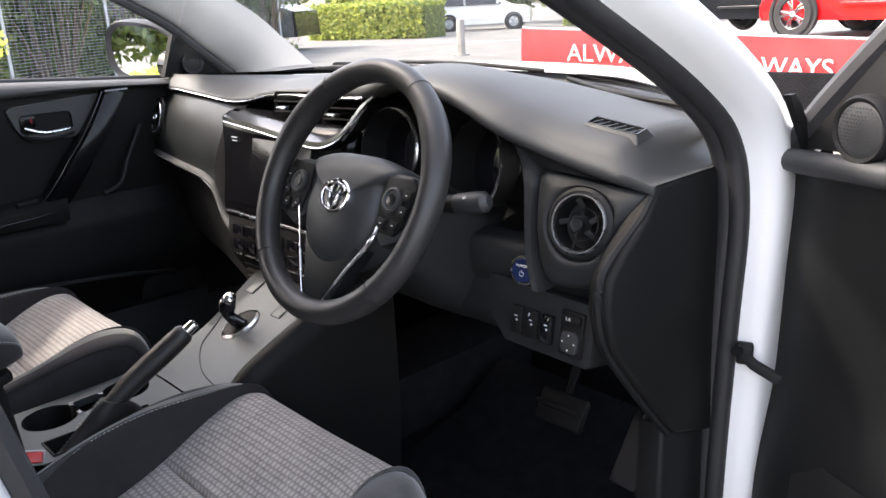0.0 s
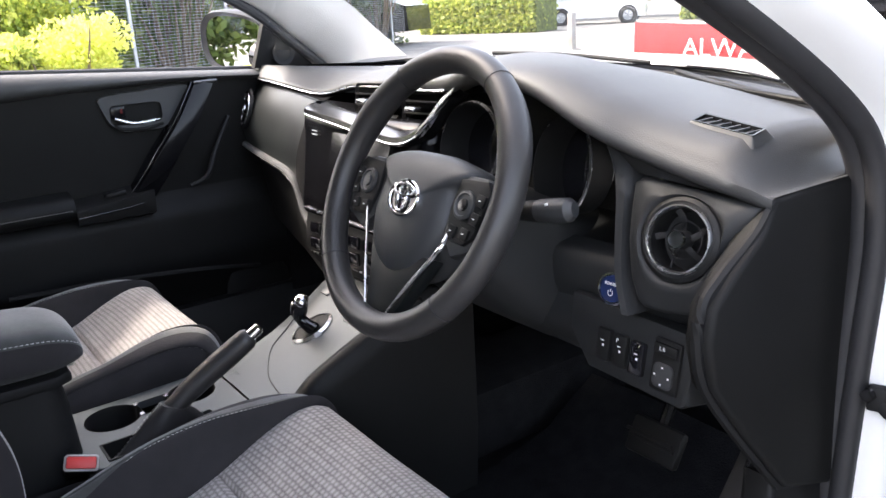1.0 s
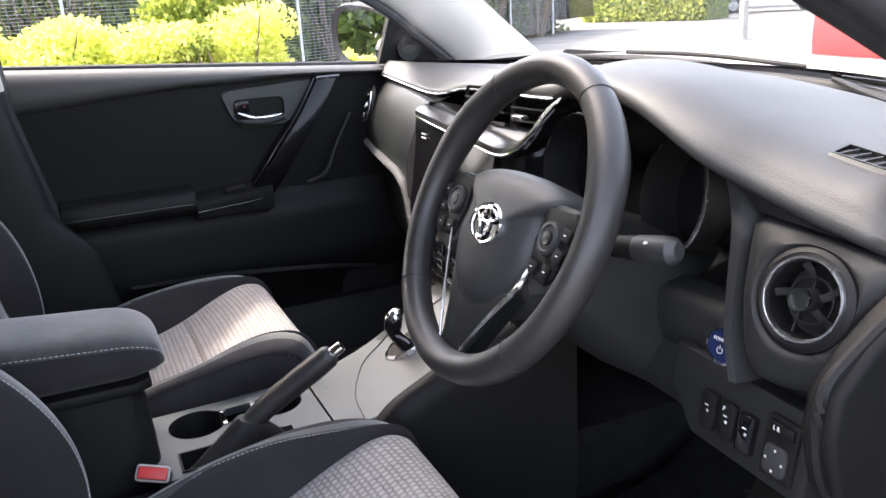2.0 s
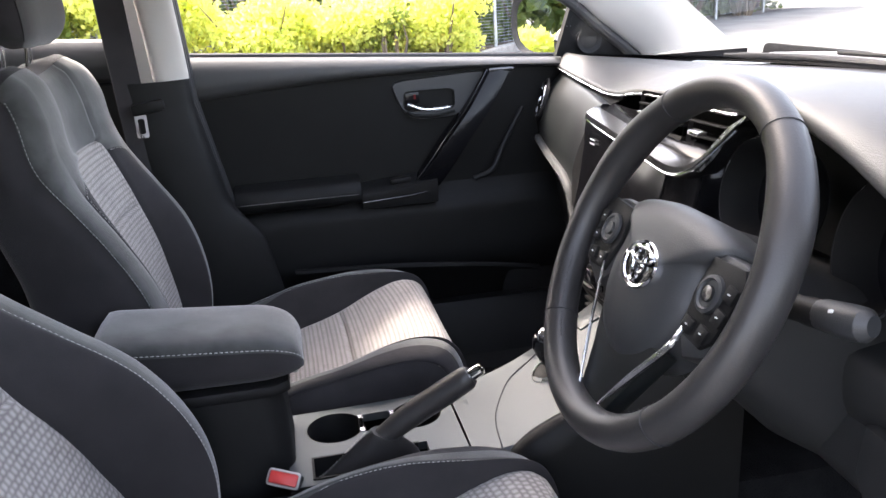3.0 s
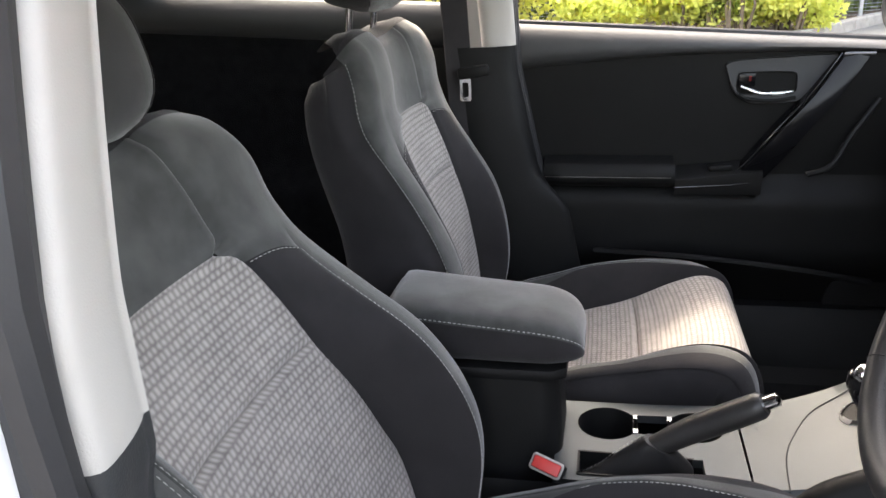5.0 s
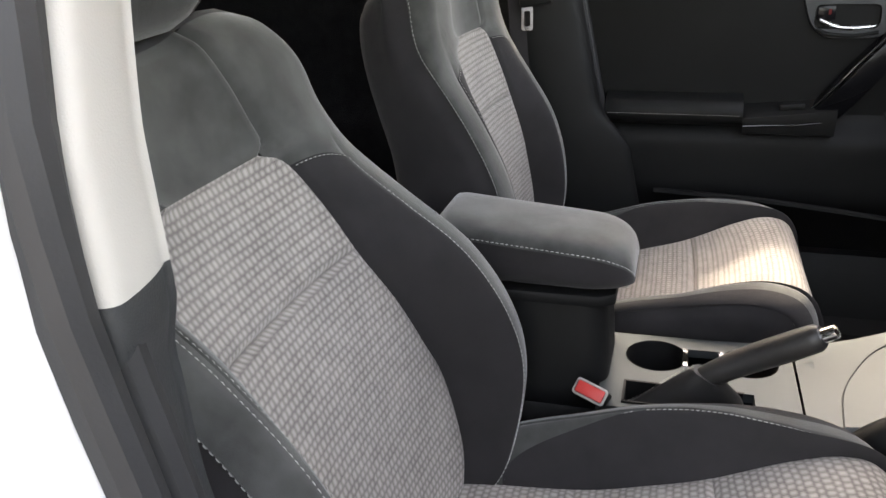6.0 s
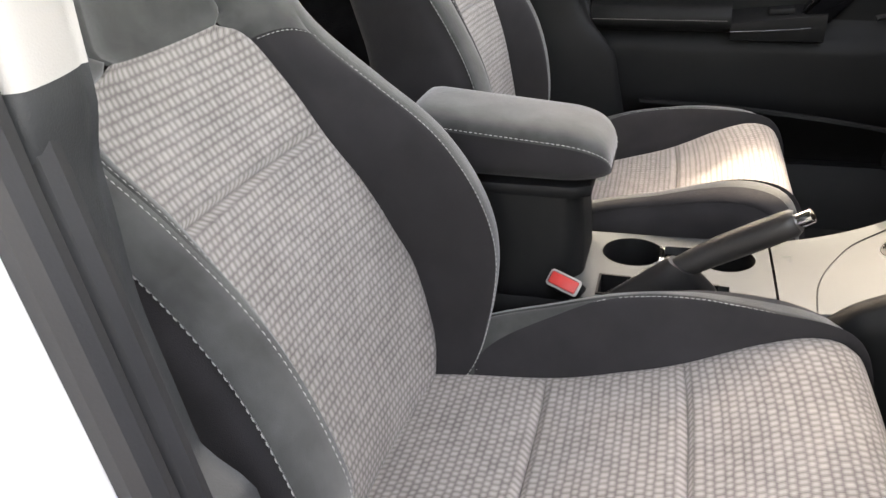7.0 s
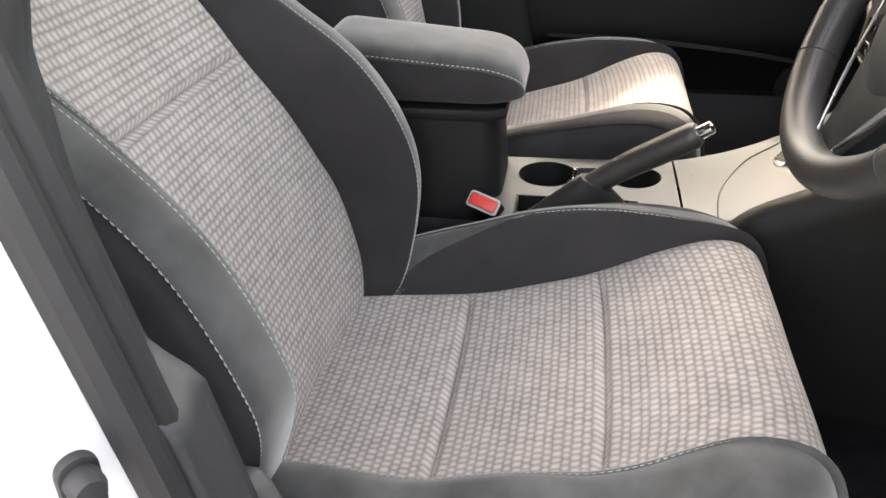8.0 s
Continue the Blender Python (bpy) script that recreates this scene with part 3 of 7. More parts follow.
    for i in range(17):
        q = i / 16
        z = 1.030 + head_up + 0.175 * q
        e = math.sqrt(max(1 - abs(2 * q - 1) ** 3.2, 0.0)) * 0.97 + 0.03
        hw = (0.134 + 0.012 * math.sin(math.pi * q * 0.8)) * e
        dp = (0.068 - 0.012 * q) * e
        cy = -0.150 - 0.045 * q
        r = []
        for k in range(32):
            a = 2 * math.pi * k / 32
            ca, sa = math.cos(a), math.sin(a)
            x = hw * math.copysign(abs(ca) ** 0.6, ca)
            y = dp * math.copysign(abs(sa) ** 0.7, sa)
            y += 0.018 * (x / max(hw, 1e-6)) ** 2 * (sa > 0) * e
            r.append((x, cy + y, z))
        rings.append(r)
    # ring points 3..13 face forward
    head = back_part("head_restraint", loft("head_restraint", [r[13:] + r[:4] for r in rings], False), M_CLOTH, seat, "black cloth head restraint")
    back_part("head_restraint_face", loft("head_restraint_face", [r[3:14] for r in rings], False), M_HEAD, head, "charcoal suede face")
    for side in (3, 13):
        seam = [Vector(r[side]) for r in rings[2:-2]]
        back_part("head_restraint_seam", tube("seam", [p + Vector((0, 0.0006, 0)) for p in seam], 0.0011, 6), M_CLOTH, head, "piped seam")
    for q in (0, -1):
        back_part("head_restraint_end", polys("end", rings[q], [tuple(range(32))]), M_CLOTH, head, "black cloth end")
    for px in (-0.07, 0.07):
        back_part("head_restraint_post", tube("post", [(px, -0.142, 0.965), (px, -0.150, 1.06 + head_up)], 0.006), M_BRIGHT, head, "chrome post")
    return seat


DRIVER_X = 0.356
driver_seat = make_seat("front_seat", "driver's seat in grey woven cloth and grey suede, pale stitching", DRIVER_X, (0.0, 0.0), 0.0, 1, -0.044)
make_seat("front_seat", "grey woven cloth and suede passenger seat, partly in sunlight", -0.352, (-0.027, 0.000), 12.2, -1, -0.012, (-0.023, 0.008), 0.64)
hump = [(0.092, 0.46), (0.102, 0.530), (0.118, 0.562), (0.138, 0.580), (0.154, 0.592), (0.166, 0.590), (0.173, 0.580), (0.180, 0.560), (0.182, 0.47)]
part("hinge_shield", slab("hinge_shield", hump, 0.022, axes((0.630 - DRIVER_X, 0, 0), (0, 1, 0), (0, 0, 1)), 0.005), M_SEATPLASTIC, driver_seat, "grey plastic hinge shield", 50)



# ---------------------------------------------------------------- car shell
body = thing("car_body", "white hatchback body shell seen from its open driver's door", "car body")


def belt(y):
    """Height of the door's window sill along the car."""
    return 1.019 - 0.068 * y


# floor, firewall and inner walls
part("floor_pan", box("floor_pan", (1.46, 2.7, 0.06), pose(0, 0.05, 0.265), 0.01), M_CARPET, body, "black carpeted floor")
part("firewall", box("firewall", (1.46, 0.05, 0.68), pose(0, 1.36, 0.62, -12), 0.01), M_CARPET, body, "black carpeted bulkhead")
part("tunnel", box("tunnel", (0.21, 1.9, 0.14), pose(0, 0.35, 0.36), 0.03), M_CARPET, body, "black carpeted tunnel")
# opaque panel added over the rear window opening to darken the cabin
part("rear_light_block", box("rear_light_block", (1.30, 0.04, 0.46), pose(0, -1.27, 1.20), 0.01), M_CARPET, body, "unseen dark panel added to shut out light from behind")
part("rear_wall", box("rear_wall", (1.40, 0.05, 0.72), pose(0, -1.28, 0.65), 0.01), M_CARPET, body, "dark cargo wall")
for sd in (-1, 1):
    part("sill", loft("sill", [[(sd * x, y, z) for x, z in ((0.72, 0.25), (0.73, 0.390), (0.75, 0.405), (0.80, 0.400), (0.845, 0.36), (0.845, 0.20), (0.72, 0.20))] for y in (-1.25, 1.25)]), M_WHITE, body, "white painted sill")
    part("sill_trim", loft("sill_trim", [[(sd * x, y, z) for x, z in ((0.62, 0.295), (0.665, 0.31), (0.69, 0.395), (0.715, 0.425), (0.755, 0.422), (0.77, 0.408))] for y in (-0.2, 0.3, 0.7, 0.95, 1.25)], False), M_PLASTIC, body, "black plastic scuff plate", 50)
    if sd < 0:
        part("footwell_side", loft("footwell_side", [[(-0.70, y, z) for z in (0.30, 0.6, 0.95)] for y in (0.93, 1.1, 1.35)], False), M_CARPET, body, "black carpeted footwell side")

# roof with its lining, unseen; front edge stretched forward to block sun
roof_rows = []
for i in range(13):
    y = 0.53 - 1.78 * i / 12
    roof_rows.append([(x, y - 0.10 * (x / 0.55) ** 2 * (i == 0), 1.440 - 0.055 * (x / 0.56) ** 4 - 0.05 * (i / 12) ** 2 - 0.10 * (1 - i / 12) ** 4) for x in (-0.58 + 1.16 * k / 16 for k in range(17))])
part("roof", loft("roof", roof_rows, False), M_WHITE, body, "white roof skin")
part("roof_lining", loft("roof_lining", [[(x * 0.98, y, z - 0.035) for x, y, z in r] for r in roof_rows], False), M_LINER, body, "pale grey roof lining")
# header placed forward, out of view, so wheel hub and dash stay unlit
hdr = spline([(-0.59, 0.42, 1.270), (-0.30, 0.50, 1.300), (0, 0.53, 1.305), (0.30, 0.50, 1.300), (0.57, 0.40, 1.275)], 21)
# unseen rail, added and sized to keep the sun off the console
part("sun_block_rail", tube("sun_block_rail", spline([(-0.595, 0.46, 1.245), (-0.600, 0.20, 1.288), (-0.600, -0.30, 1.300), (-0.595, -1.0, 1.27)], 24), 0.044, 10), M_LINER, body, "unseen pale rail added to keep the sun off the console")
part("header_rail", tube("header_rail", hdr, 0.032, 10), M_LINER, body, "unseen pale grey windscreen header, set forward to shade the dash")


def strip(name, lines, n=40):
    """A sheet through several long lines, each given by a few points."""
    rows = [spline(l, n) for l in lines]
    fine = []
    for i in range(n):
        fine.append([tuple(p) for p in spline([r[i] for r in rows], (len(rows) - 1) * 5 + 1)])
    return loft(name, fine, False)


# driver's windscreen pillar and hinge pillar: white flange outside, rubber seal inside
inner = [(0.735, 0.93, 0.30), (0.741, 0.925, 0.50), (0.751, 0.92, 0.70), (0.757, 0.919, 0.84), (0.752, 0.900, 0.930), (0.742, 0.825, 1.000), (0.720, 0.665, 1.094), (0.662, 0.42, 1.235), (0.600, 0.15, 1.360), (0.565, -0.2, 1.378), (0.56, -0.7, 1.36)]
outer = [(x + dx, y + dy, z) for (x, y, z), dx, dy in zip(inner, (0.030, 0.030, 0.030, 0.031, 0.034, 0.040, 0.045, 0.048, 0.050, 0.05, 0.05), (0.022, 0.022, 0.022, 0.024, 0.034, 0.052, 0.066, 0.07, 0.05, 0.02, 0.0))]
mid_w = [((a[0] + b[0]) / 2 + 0.004, (a[1] + b[1]) / 2 - 0.006, (a[2] + b[2]) / 2 + 0.001) for a, b in zip(inner, outer)]
back_w = [(x - 0.004, y + 0.06 if z < 0.9 else y + 0.03, z) for x, y, z in outer]
part("front_pillar", strip("front_pillar", [inner, mid_w, outer, back_w], 60), M_WHITE, body, "white painted door pillar", 50)
wedge = [(0.800, 0.889, 0.985), (0.800, 0.905, 0.985), (0.800, 0.968, 0.922), (0.800, 0.957, 0.903)]
part("corner_cover", loft("corner_cover", [wedge, [(x + 0.006, y + 0.004, z) for x, y, z in wedge]]), M_PLASTIC, body, "black plastic corner cover", 40)
seal_path = [(x - 0.011, y - 0.004, z) for x, y, z in inner]
part("door_seal", tube("door_seal", spline(seal_path, 80), 0.012, 12), M_RUBBER, body, "black rubber door seal")
seal2 = [(x - 0.029, y + 0.002, z - 0.004) for x, y, z in inner]
part("door_seal", tube("door_seal", spline(seal2, 80), 0.014, 12), M_RUBBER, body, "black rubber door seal")
lin = [(x - 0.058, y + 0.03, z - 0.004) for x, y, z in inner[4:]]
lin2 = [(x - 0.055, y + 0.10, z + 0.0) for x, y, z in inner[4:]]
part("pillar_trim", strip("pillar_trim", [[(x - 0.035, y, z) for x, y, z in inner[4:]], lin, lin2], 40), M_PALE, body, "pale grey pillar trim", 50)
# passenger's windscreen pillar, inside trim
pi = [(-0.705, 1.105, 0.950), (-0.680, 1.000, 1.028), (-0.657, 0.885, 1.108), (-0.610, 0.60, 1.240), (-0.555, 0.18, 1.375), (-0.55, -0.3, 1.38), (-0.55, -0.8, 1.36)]
pm = [(x + 0.040, y + 0.085, z + 0.012) for x, y, z in pi]
po = [(x + 0.032, y + 0.20, z + 0.010) if i < 4 else (x + 0.05, y + 0.07, z + 0.03) for i, (x, y, z) in enumerate(pi)]
pb = [(x - 0.05, y + 0.02, z + 0.01) for x, y, z in pi]
part("pillar_trim", strip("pillar_trim", [pb, pi, pm, po], 40), M_PALE, body, "pale grey windscreen pillar trim", 50)
part("door_seal", tube("door_seal", spline([(x - 0.012, y - 0.012, z - 0.004) for x, y, z in pi], 60), 0.012, 10), M_RUBBER, body, "black rubber door seal")
# sail triangle with tweeter by the passenger's mirror
sail = thing("sail_panel", "black triangular mirror corner panel with a round speaker", "trim panel", at=(0, 0, 0))
part("panel", loft("panel", [[(-0.716, 0.905, 0.962), (-0.716, 1.13, 0.950), (-0.675, 0.93, 1.085)], [(-0.735, 0.905, 0.962), (-0.735, 1.13, 0.950), (-0.695, 0.93, 1.085)]]), M_PLASTIC, sail)
part("speaker_ring", lathe("speaker_ring", [(0.026, 0), (0.030, 0.004), (0.028, 0.008), (0.022, 0.006), (0.018, 0.003), (0.0, 0.004)], axes((-0.706, 0.975, 0.992), (0, 1, 0), (0, 0, 1))), M_PLASTIC, sail, "round black tweeter")

# middle pillars


def b_pillar(sd, z_cut):
    def yb(z):
        return (0.126 if sd > 0 else 0.150) - 0.21 * (min(z, 0.93) - 0.82) - 0.05 * max(z - 0.93, 0)
    zs = [0.40 + 0.99 * i / 24 for i in range(25)]

    def xo(z):
        return 0.715 - 0.02 * max(z - 0.9, 0) - 0.30 * max(z - 1.0, 0) ** 1.2
    # white painted outer face
    rows = []
    for z in zs:
        y, x = yb(z), xo(z)
        rows.append([(sd * q, r, z) for q, r in spline([(x - 0.020, y - 0.004), (x + 0.012, y - 0.006), (x + 0.040, y - 0.018), (x + 0.060, y - 0.045), (x + 0.066, y - 0.14), (x + 0.05, y - 0.30)] if sd > 0 else [(x - 0.020, y - 0.004), (x + 0.012, y - 0.006), (x + 0.040, y - 0.018), (x + 0.058, y - 0.035), (x + 0.062, y - 0.07), (x + 0.05, y - 0.11)], 16)])
    part("middle_pillar", loft("middle_pillar", rows, False), M_WHITE, body, "white painted middle pillar", 50)
    # inner trim: pale above, black below
    for nm, z0, z1, mat, lab, puff in (("upper_pillar_trim", z_cut, 1.38, M_PALE, "pale grey upper pillar trim", 0.0), ("lower_pillar_trim", 0.40, z_cut, M_HUB if sd > 0 else M_PLASTIC, "black lower pillar trim", 0.004)):
        rows = []
        for i in range(61):
            z = z0 + (z1 - z0) * i / 60
            y, x = yb(z), xo(z) - 0.050
            flare = (0.010 if sd > 0 else 0.05) * smooth(min(max((0.74 - z) / 0.10, 0), 1))
            thin = 0.014 if sd > 0 else 0.0
            back = (0.026 * smooth(min(max((z - 0.695) / 0.03, 0), 1)) - 0.012 * smooth(min(max((z - 0.80) / 0.10, 0), 1)) - 0.014 * smooth(min(max((z - 0.885) / 0.045, 0), 1))) if sd > 0 else 0.0
            y -= back
            rows.append([(sd * q, r, z) for q, r in spline([(x + 0.038, y + 0.000), (x + 0.034, y + 0.013), (x + 0.026, y + 0.016), (x + 0.004, y + 0.013), (x - 0.014, y + 0.007), (x - 0.021, y - 0.002), (x - 0.022, y - 0.09), (x - 0.010, y - 0.16)] if sd > 0 else [(x + 0.022, y + 0.006), (x + 0.008 + puff, y + 0.018 + flare * 0.5), (x - 0.012 - puff + thin * 0.5, y + 0.012 + flare), (x - 0.026 - puff + thin, y - 0.015 + flare * 0.3)] + ([(x - 0.028, y - 0.035), (x - 0.016, y - 0.046), (x + 0.02, y - 0.050)] if nm == "upper_pillar_trim" else [(x - 0.034 - puff + thin, y - 0.09), (x - 0.02, y - 0.16)]), 18)])
        part(nm, loft(nm, rows, False), mat, body, lab, 50)
    for dx, r in (((-0.026, 0.012), (-0.005, 0.013)) if sd > 0 else ((-0.034, 0.013), (-0.012, 0.016))):
        pth = [(sd * (xo(z) + dx), yb(z) + (0.000 if sd > 0 else 0.008), z) for z in zs]
        part("door_seal", tube("door_seal", pth, r, 10), M_RUBBER, body, "black rubber door seal")


b_pillar(1, 0.938)
b_pillar(-1, 0.978)
# door buffer on the driver's middle pillar
buffer_ = thing("door_buffer", "black rubber door bump stop screwed to the white pillar", "bump stop", at=(0.0, 0.0, 0.0))
bm_ = axes((0.741, 0.134, 0.707), (-0.79, 0.60, 0), (0, 0.1, 1)) @ pose(0, 0, 0.004) @ Matrix.Diagonal((0.70, 0.72, 0.70, 1))
part("plate", slab("plate", round_rect(0.030, 0.062, 0.014), 0.010, bm_ @ pose(0, 0, 0.012), 0.003), M_RUBBER, buffer_)
part("knob", lathe("knob", [(0.013, 0.0), (0.0135, 0.012), (0.011, 0.018), (0.0, 0.020)], bm_ @ pose(0, 0.012, 0.012), 20), M_RUBBER, buffer_)
part("screw", lathe("screw", [(0.006, 0.0), (0.006, 0.003), (0.003, 0.004), (0.0, 0.002)], bm_ @ pose(0, -0.018, 0.012), 12), M_DARKMETAL, buffer_)

# windscreen, cowl and bonnet


def ws_base(x):
    return 1.25 - 0.62 * x * x


glass_rows = []
for i in range(13):
    t = i / 12
    row = []
    for k in range(21):
        q = -1 + 2 * k / 20
        xb, xt = q * 0.66, q * 0.54
        row.append((xb + (xt - xb) * t, ws_base(xb) + (0.55 - 0.10 * q * q - ws_base(xb)) * t, 0.956 + (1.325 - 0.03 * q * q - 0.956) * t + 0.025 * math.sin(math.pi * t)))
    glass_rows.append(row)
ws = part("windscreen", loft("windscreen", glass_rows, False), M_GLASS, body, "clear windscreen")
ws.visible_shadow = False
frit = [[(x, y - 0.004, z + 0.0) for x, y, z in glass_rows[0]], [(x + (x2 - x) * 0.28, y + (y2 - y) * 0.28 - 0.004, z + (z2 - z) * 0.28) for (x, y, z), (x2, y2, z2) in zip(glass_rows[0], glass_rows[1])]]
part("windscreen_border", loft("windscreen_border", frit, False), M_GLOSS, body, "black windscreen border")
cowl = [[(x, ws_base(x) + dy, z) for x in (-0.70 + 1.4 * k / 20 for k in range(21))] for dy, z in ((0.0, 0.938), (0.05, 0.945), (0.12, 0.940))]
part("cowl", loft("cowl", cowl, False), M_PLASTIC, body, "black cowl panel")
bon = [[(x, ws_base(x) + 0.10 + d, 0.962 + 0.010 * (1 - (x / 0.7) ** 2) - 0.07 * (abs(x) / 0.7) ** 6 - 0.10 * d - 0.12 * d * d) for x in (-0.70 + 1.40 * k / 20 for k in range(21))] for d in (0.0, 0.02, 0.1, 0.3, 0.5, 0.7, 0.9)]
part("bonnet", loft("bonnet", [[(x, y, z - 0.02) for x, y, z in bon[0]]] + bon, False), M_WHITE, body, "white bonnet")
for x0, x1, dz in ((-0.40, 0.02, -0.020), (0.02, 0.60, -0.038)):
    wp = thing("wiper", "black wiper blade and arm parked at the foot of the windscreen", "wiper", "windscreen wipers")
    pth = spline([(x0, ws_base(x0) - 0.030, 0.990 + dz), ((x0 + x1) / 2, ws_base((x0 + x1) / 2) - 0.010, 0.988 + dz), (x1, ws_base(x1) + 0.012, 0.978 + dz)], 20)
    part("blade", tube("blade", pth, [0.002, 0.003] + [0.0045] * 16 + [0.003, 0.002], 8, flat=1.4), M_RUBBER, wp)
    arm = spline([((x0 + x1) / 2 - 0.03, ws_base((x0 + x1) / 2) - 0.005, 0.998 + dz), (x1 * 0.8 + x0 * 0.2, ws_base(x1) + 0.03, 0.992 + dz), (x1 + 0.10, ws_base(x1 + 0.1) + 0.07, 0.978 + dz)], 14)
    part("arm", tube("arm", arm, 0.004, 8), M_PLASTIC, wp)


# ---------------------------------------------------------------- passenger's door
def door_x(y, z):
    """The door trim's face."""
    b = belt(y)
    return -0.728 - 0.012 * smooth(min(max((b - z) / 0.25, 0), 1)) + 0.03 * smooth(min(max((0.70 - z) / 0.05, 0), 1)) - 0.06 * smooth(min(max((0.56 - z) / 0.16, 0), 1))


pdoor = thing("passenger_door", "closed front passenger door with black plastic trim", "car door")
ys = [0.100 + 0.945 * i / 40 for i in range(41)]
for nm, za, zb, mat, lab in (("door_panel", 0.34, 0.705, M_PLASTIC, "black grained plastic lower door trim"), ("door_insert", 0.705, None, M_TRIM, "dark grey grained upper door trim")):
    rows = []
    for y in ys:
        top = (zb or belt(y)) - (0 if zb else 0.004)
        rows.append([(door_x(y, z), y, z) for z in [za + (top - za) * k / 24 for k in range(25)]])
    part(nm, loft(nm, rows, False), mat, pdoor, lab, 60)


def rail_low(y):
    return curve1([(0.13, 0.925), (0.40, 0.945), (0.60, 0.950), (0.75, 0.950), (1.05, 0.934)], y)


rows = []
for y in ys:
    b, lo = belt(y), rail_low(y)
    h = max(b - lo, 0.012)
    rows.append([(-0.762, y, b - 0.004), (-0.755, y, b + 0.002), (-0.735, y, b + 0.001), (-0.716, y, b - 0.10 * h), (-0.704, y, b - 0.35 * h), (-0.700, y, b - 0.6 * h), (-0.704, y, b - 0.85 * h), (-0.716, y, lo + 0.002), (-0.730, y, lo - 0.003)])
part("belt_rail", loft("belt_rail", rows, False), M_PAD, pdoor, "soft grey-black padded window rail", 60)
part("glass_seal", tube("glass_seal", [(-0.760, y, belt(y) + 0.003) for y in ys], 0.007, 8), M_RUBBER, pdoor, "black rubber window strip")
# arm rest, switch ledge and pocket line
arm_rows = []
for i in range(25):
    y = 0.195 + 0.262 * i / 24
    e = 0.6 + 0.4 * min(i / 3, 1, (24 - i) / 1.5 + 0.6)
    arm_rows.append([(-0.745, y, 0.743), (-0.70, y, 0.736), (-0.704 + 0.018 * e, y, 0.730), (-0.702 + 0.022 * e, y, 0.714), (-0.704 + 0.022 * e, y, 0.698), (-0.712 + 0.012 * e, y, 0.686), (-0.74, y, 0.680)])
arm_pad = part("arm_rest", loft("arm_rest", arm_rows, False), M_PLASTIC, pdoor, "black stitched arm rest pad", 60)
part("stitching", dashes("stitching", [(-0.6795, 0.20 + 0.25 * k / 60, 0.710) for k in range(61)], [(1, 0, 0)] * 61), M_THREAD, arm_pad, "pale stitching")
sw = [[(-0.745, y, 0.722 + 0.10 * (y - 0.455)), (-0.694, y, 0.710 + 0.10 * (y - 0.455)), (-0.684, y, 0.704 + 0.12 * (y - 0.455)), (-0.683, y, 0.696 + 0.06 * (y - 0.455)), (-0.690, y, 0.674), (-0.74, y, 0.66)] for y in (0.458 + 0.165 * i / 10 for i in range(11))]
ledge = part("switch_ledge", loft("switch_ledge", sw, False), M_PLASTIC, pdoor, "black window switch ledge", 40)
part("window_switch", box("window_switch", (0.022, 0.045, 0.012), pose(-0.708, 0.545, 0.726, 5), 0.003), M_PLASTIC, ledge)
part("trim_line", tube("trim_line", [(-0.683, 0.458, 0.690), (-0.683, 0.56, 0.696), (-0.686, 0.620, 0.703)], 0.0010, 8), M_DARKMETAL, ledge, "thin silver line")
part("pocket_lip", tube("pocket_lip", spline([(-0.70, 0.30, 0.545), (-0.685, 0.50, 0.540), (-0.685, 0.70, 0.520), (-0.70, 0.85, 0.492)], 30), 0.007, 8), M_PLASTIC, pdoor, "rounded lip of the door pocket")
# inner handle in its recess
hm = axes((-0.730, 0.622, 0.890), (0, 1, 0), (0, 0, 1))
PLAQUE = [tuple(q) for q in spline([(-0.077, 0.027), (-0.070, 0.043), (0.028, 0.050), (0.128, 0.053), (0.122, 0.023), (0.092, -0.012), (0.060, -0.036), (0.010, -0.040), (-0.033, -0.038), (-0.060, -0.016), (-0.077, 0.027)], 41)][:-1]
HOLLOW = round_rect(0.112, 0.044, 0.012)
outer_p, inner_p = star(PLAQUE, (0.0, 0.002), 64), star(HOLLOW, (0.0, 0.0), 64)
han = part("handle_surround", loft("handle_surround", [[hm @ Vector((x, y, z)) for x, y in pts] for pts, z in ((outer_p, 0.0), (star([(x * 0.97, y * 0.95) for x, y in PLAQUE], (0, 0.002), 64), 0.006), (inner_p, 0.006))], True, False), M_HUB, pdoor, "dark satin handle surround", 50)
part("recess", merge("recess", ring("a", HOLLOW, round_rect(0.104, 0.036, 0.010), 0.006, -0.020, hm), slab("b", round_rect(0.104, 0.036, 0.010), 0.002, hm @ pose(0, 0, -0.019), 0)), M_PLASTIC, han)
lev = spline([(-0.046, -0.006), (-0.034, -0.011), (-0.012, -0.019), (0.02, -0.020), (0.050, -0.017)], 18)
part("lever", tube("lever", [hm @ Vector((a, b, 0.003 + 0.004 * math.sin(i / 17 * math.pi))) for i, (a, b) in enumerate(lev)], [0.0036] * 15 + [0.0034, 0.003, 0.002], 10), M_CHROME, han, "chrome door lever")
part("lever_cup", tube("lever_cup", spline([hm @ Vector(p) for p in ((-0.050, -0.022, 0.006), (-0.030, -0.031, 0.008), (0.015, -0.034, 0.008), (0.055, -0.028, 0.006))], 20), 0.0035, 8), M_TRIM, han, "rounded lower lip")
part("lock_tab", box("lock_tab", (0.034, 0.028, 0.010), hm @ pose(-0.036, 0.006, -0.004), 0.004), M_GRIP, han, "gloss black lock tab")
# reddish reflection on the gloss tab, put in as a small coloured block
part("lock_reflection", box("lock_reflection", (0.005, 0.010, 0.002), hm @ pose(-0.030, 0.008, 0.002), 0.0), M_LAMPRED, han, "reddish reflection painted on the lock tab")
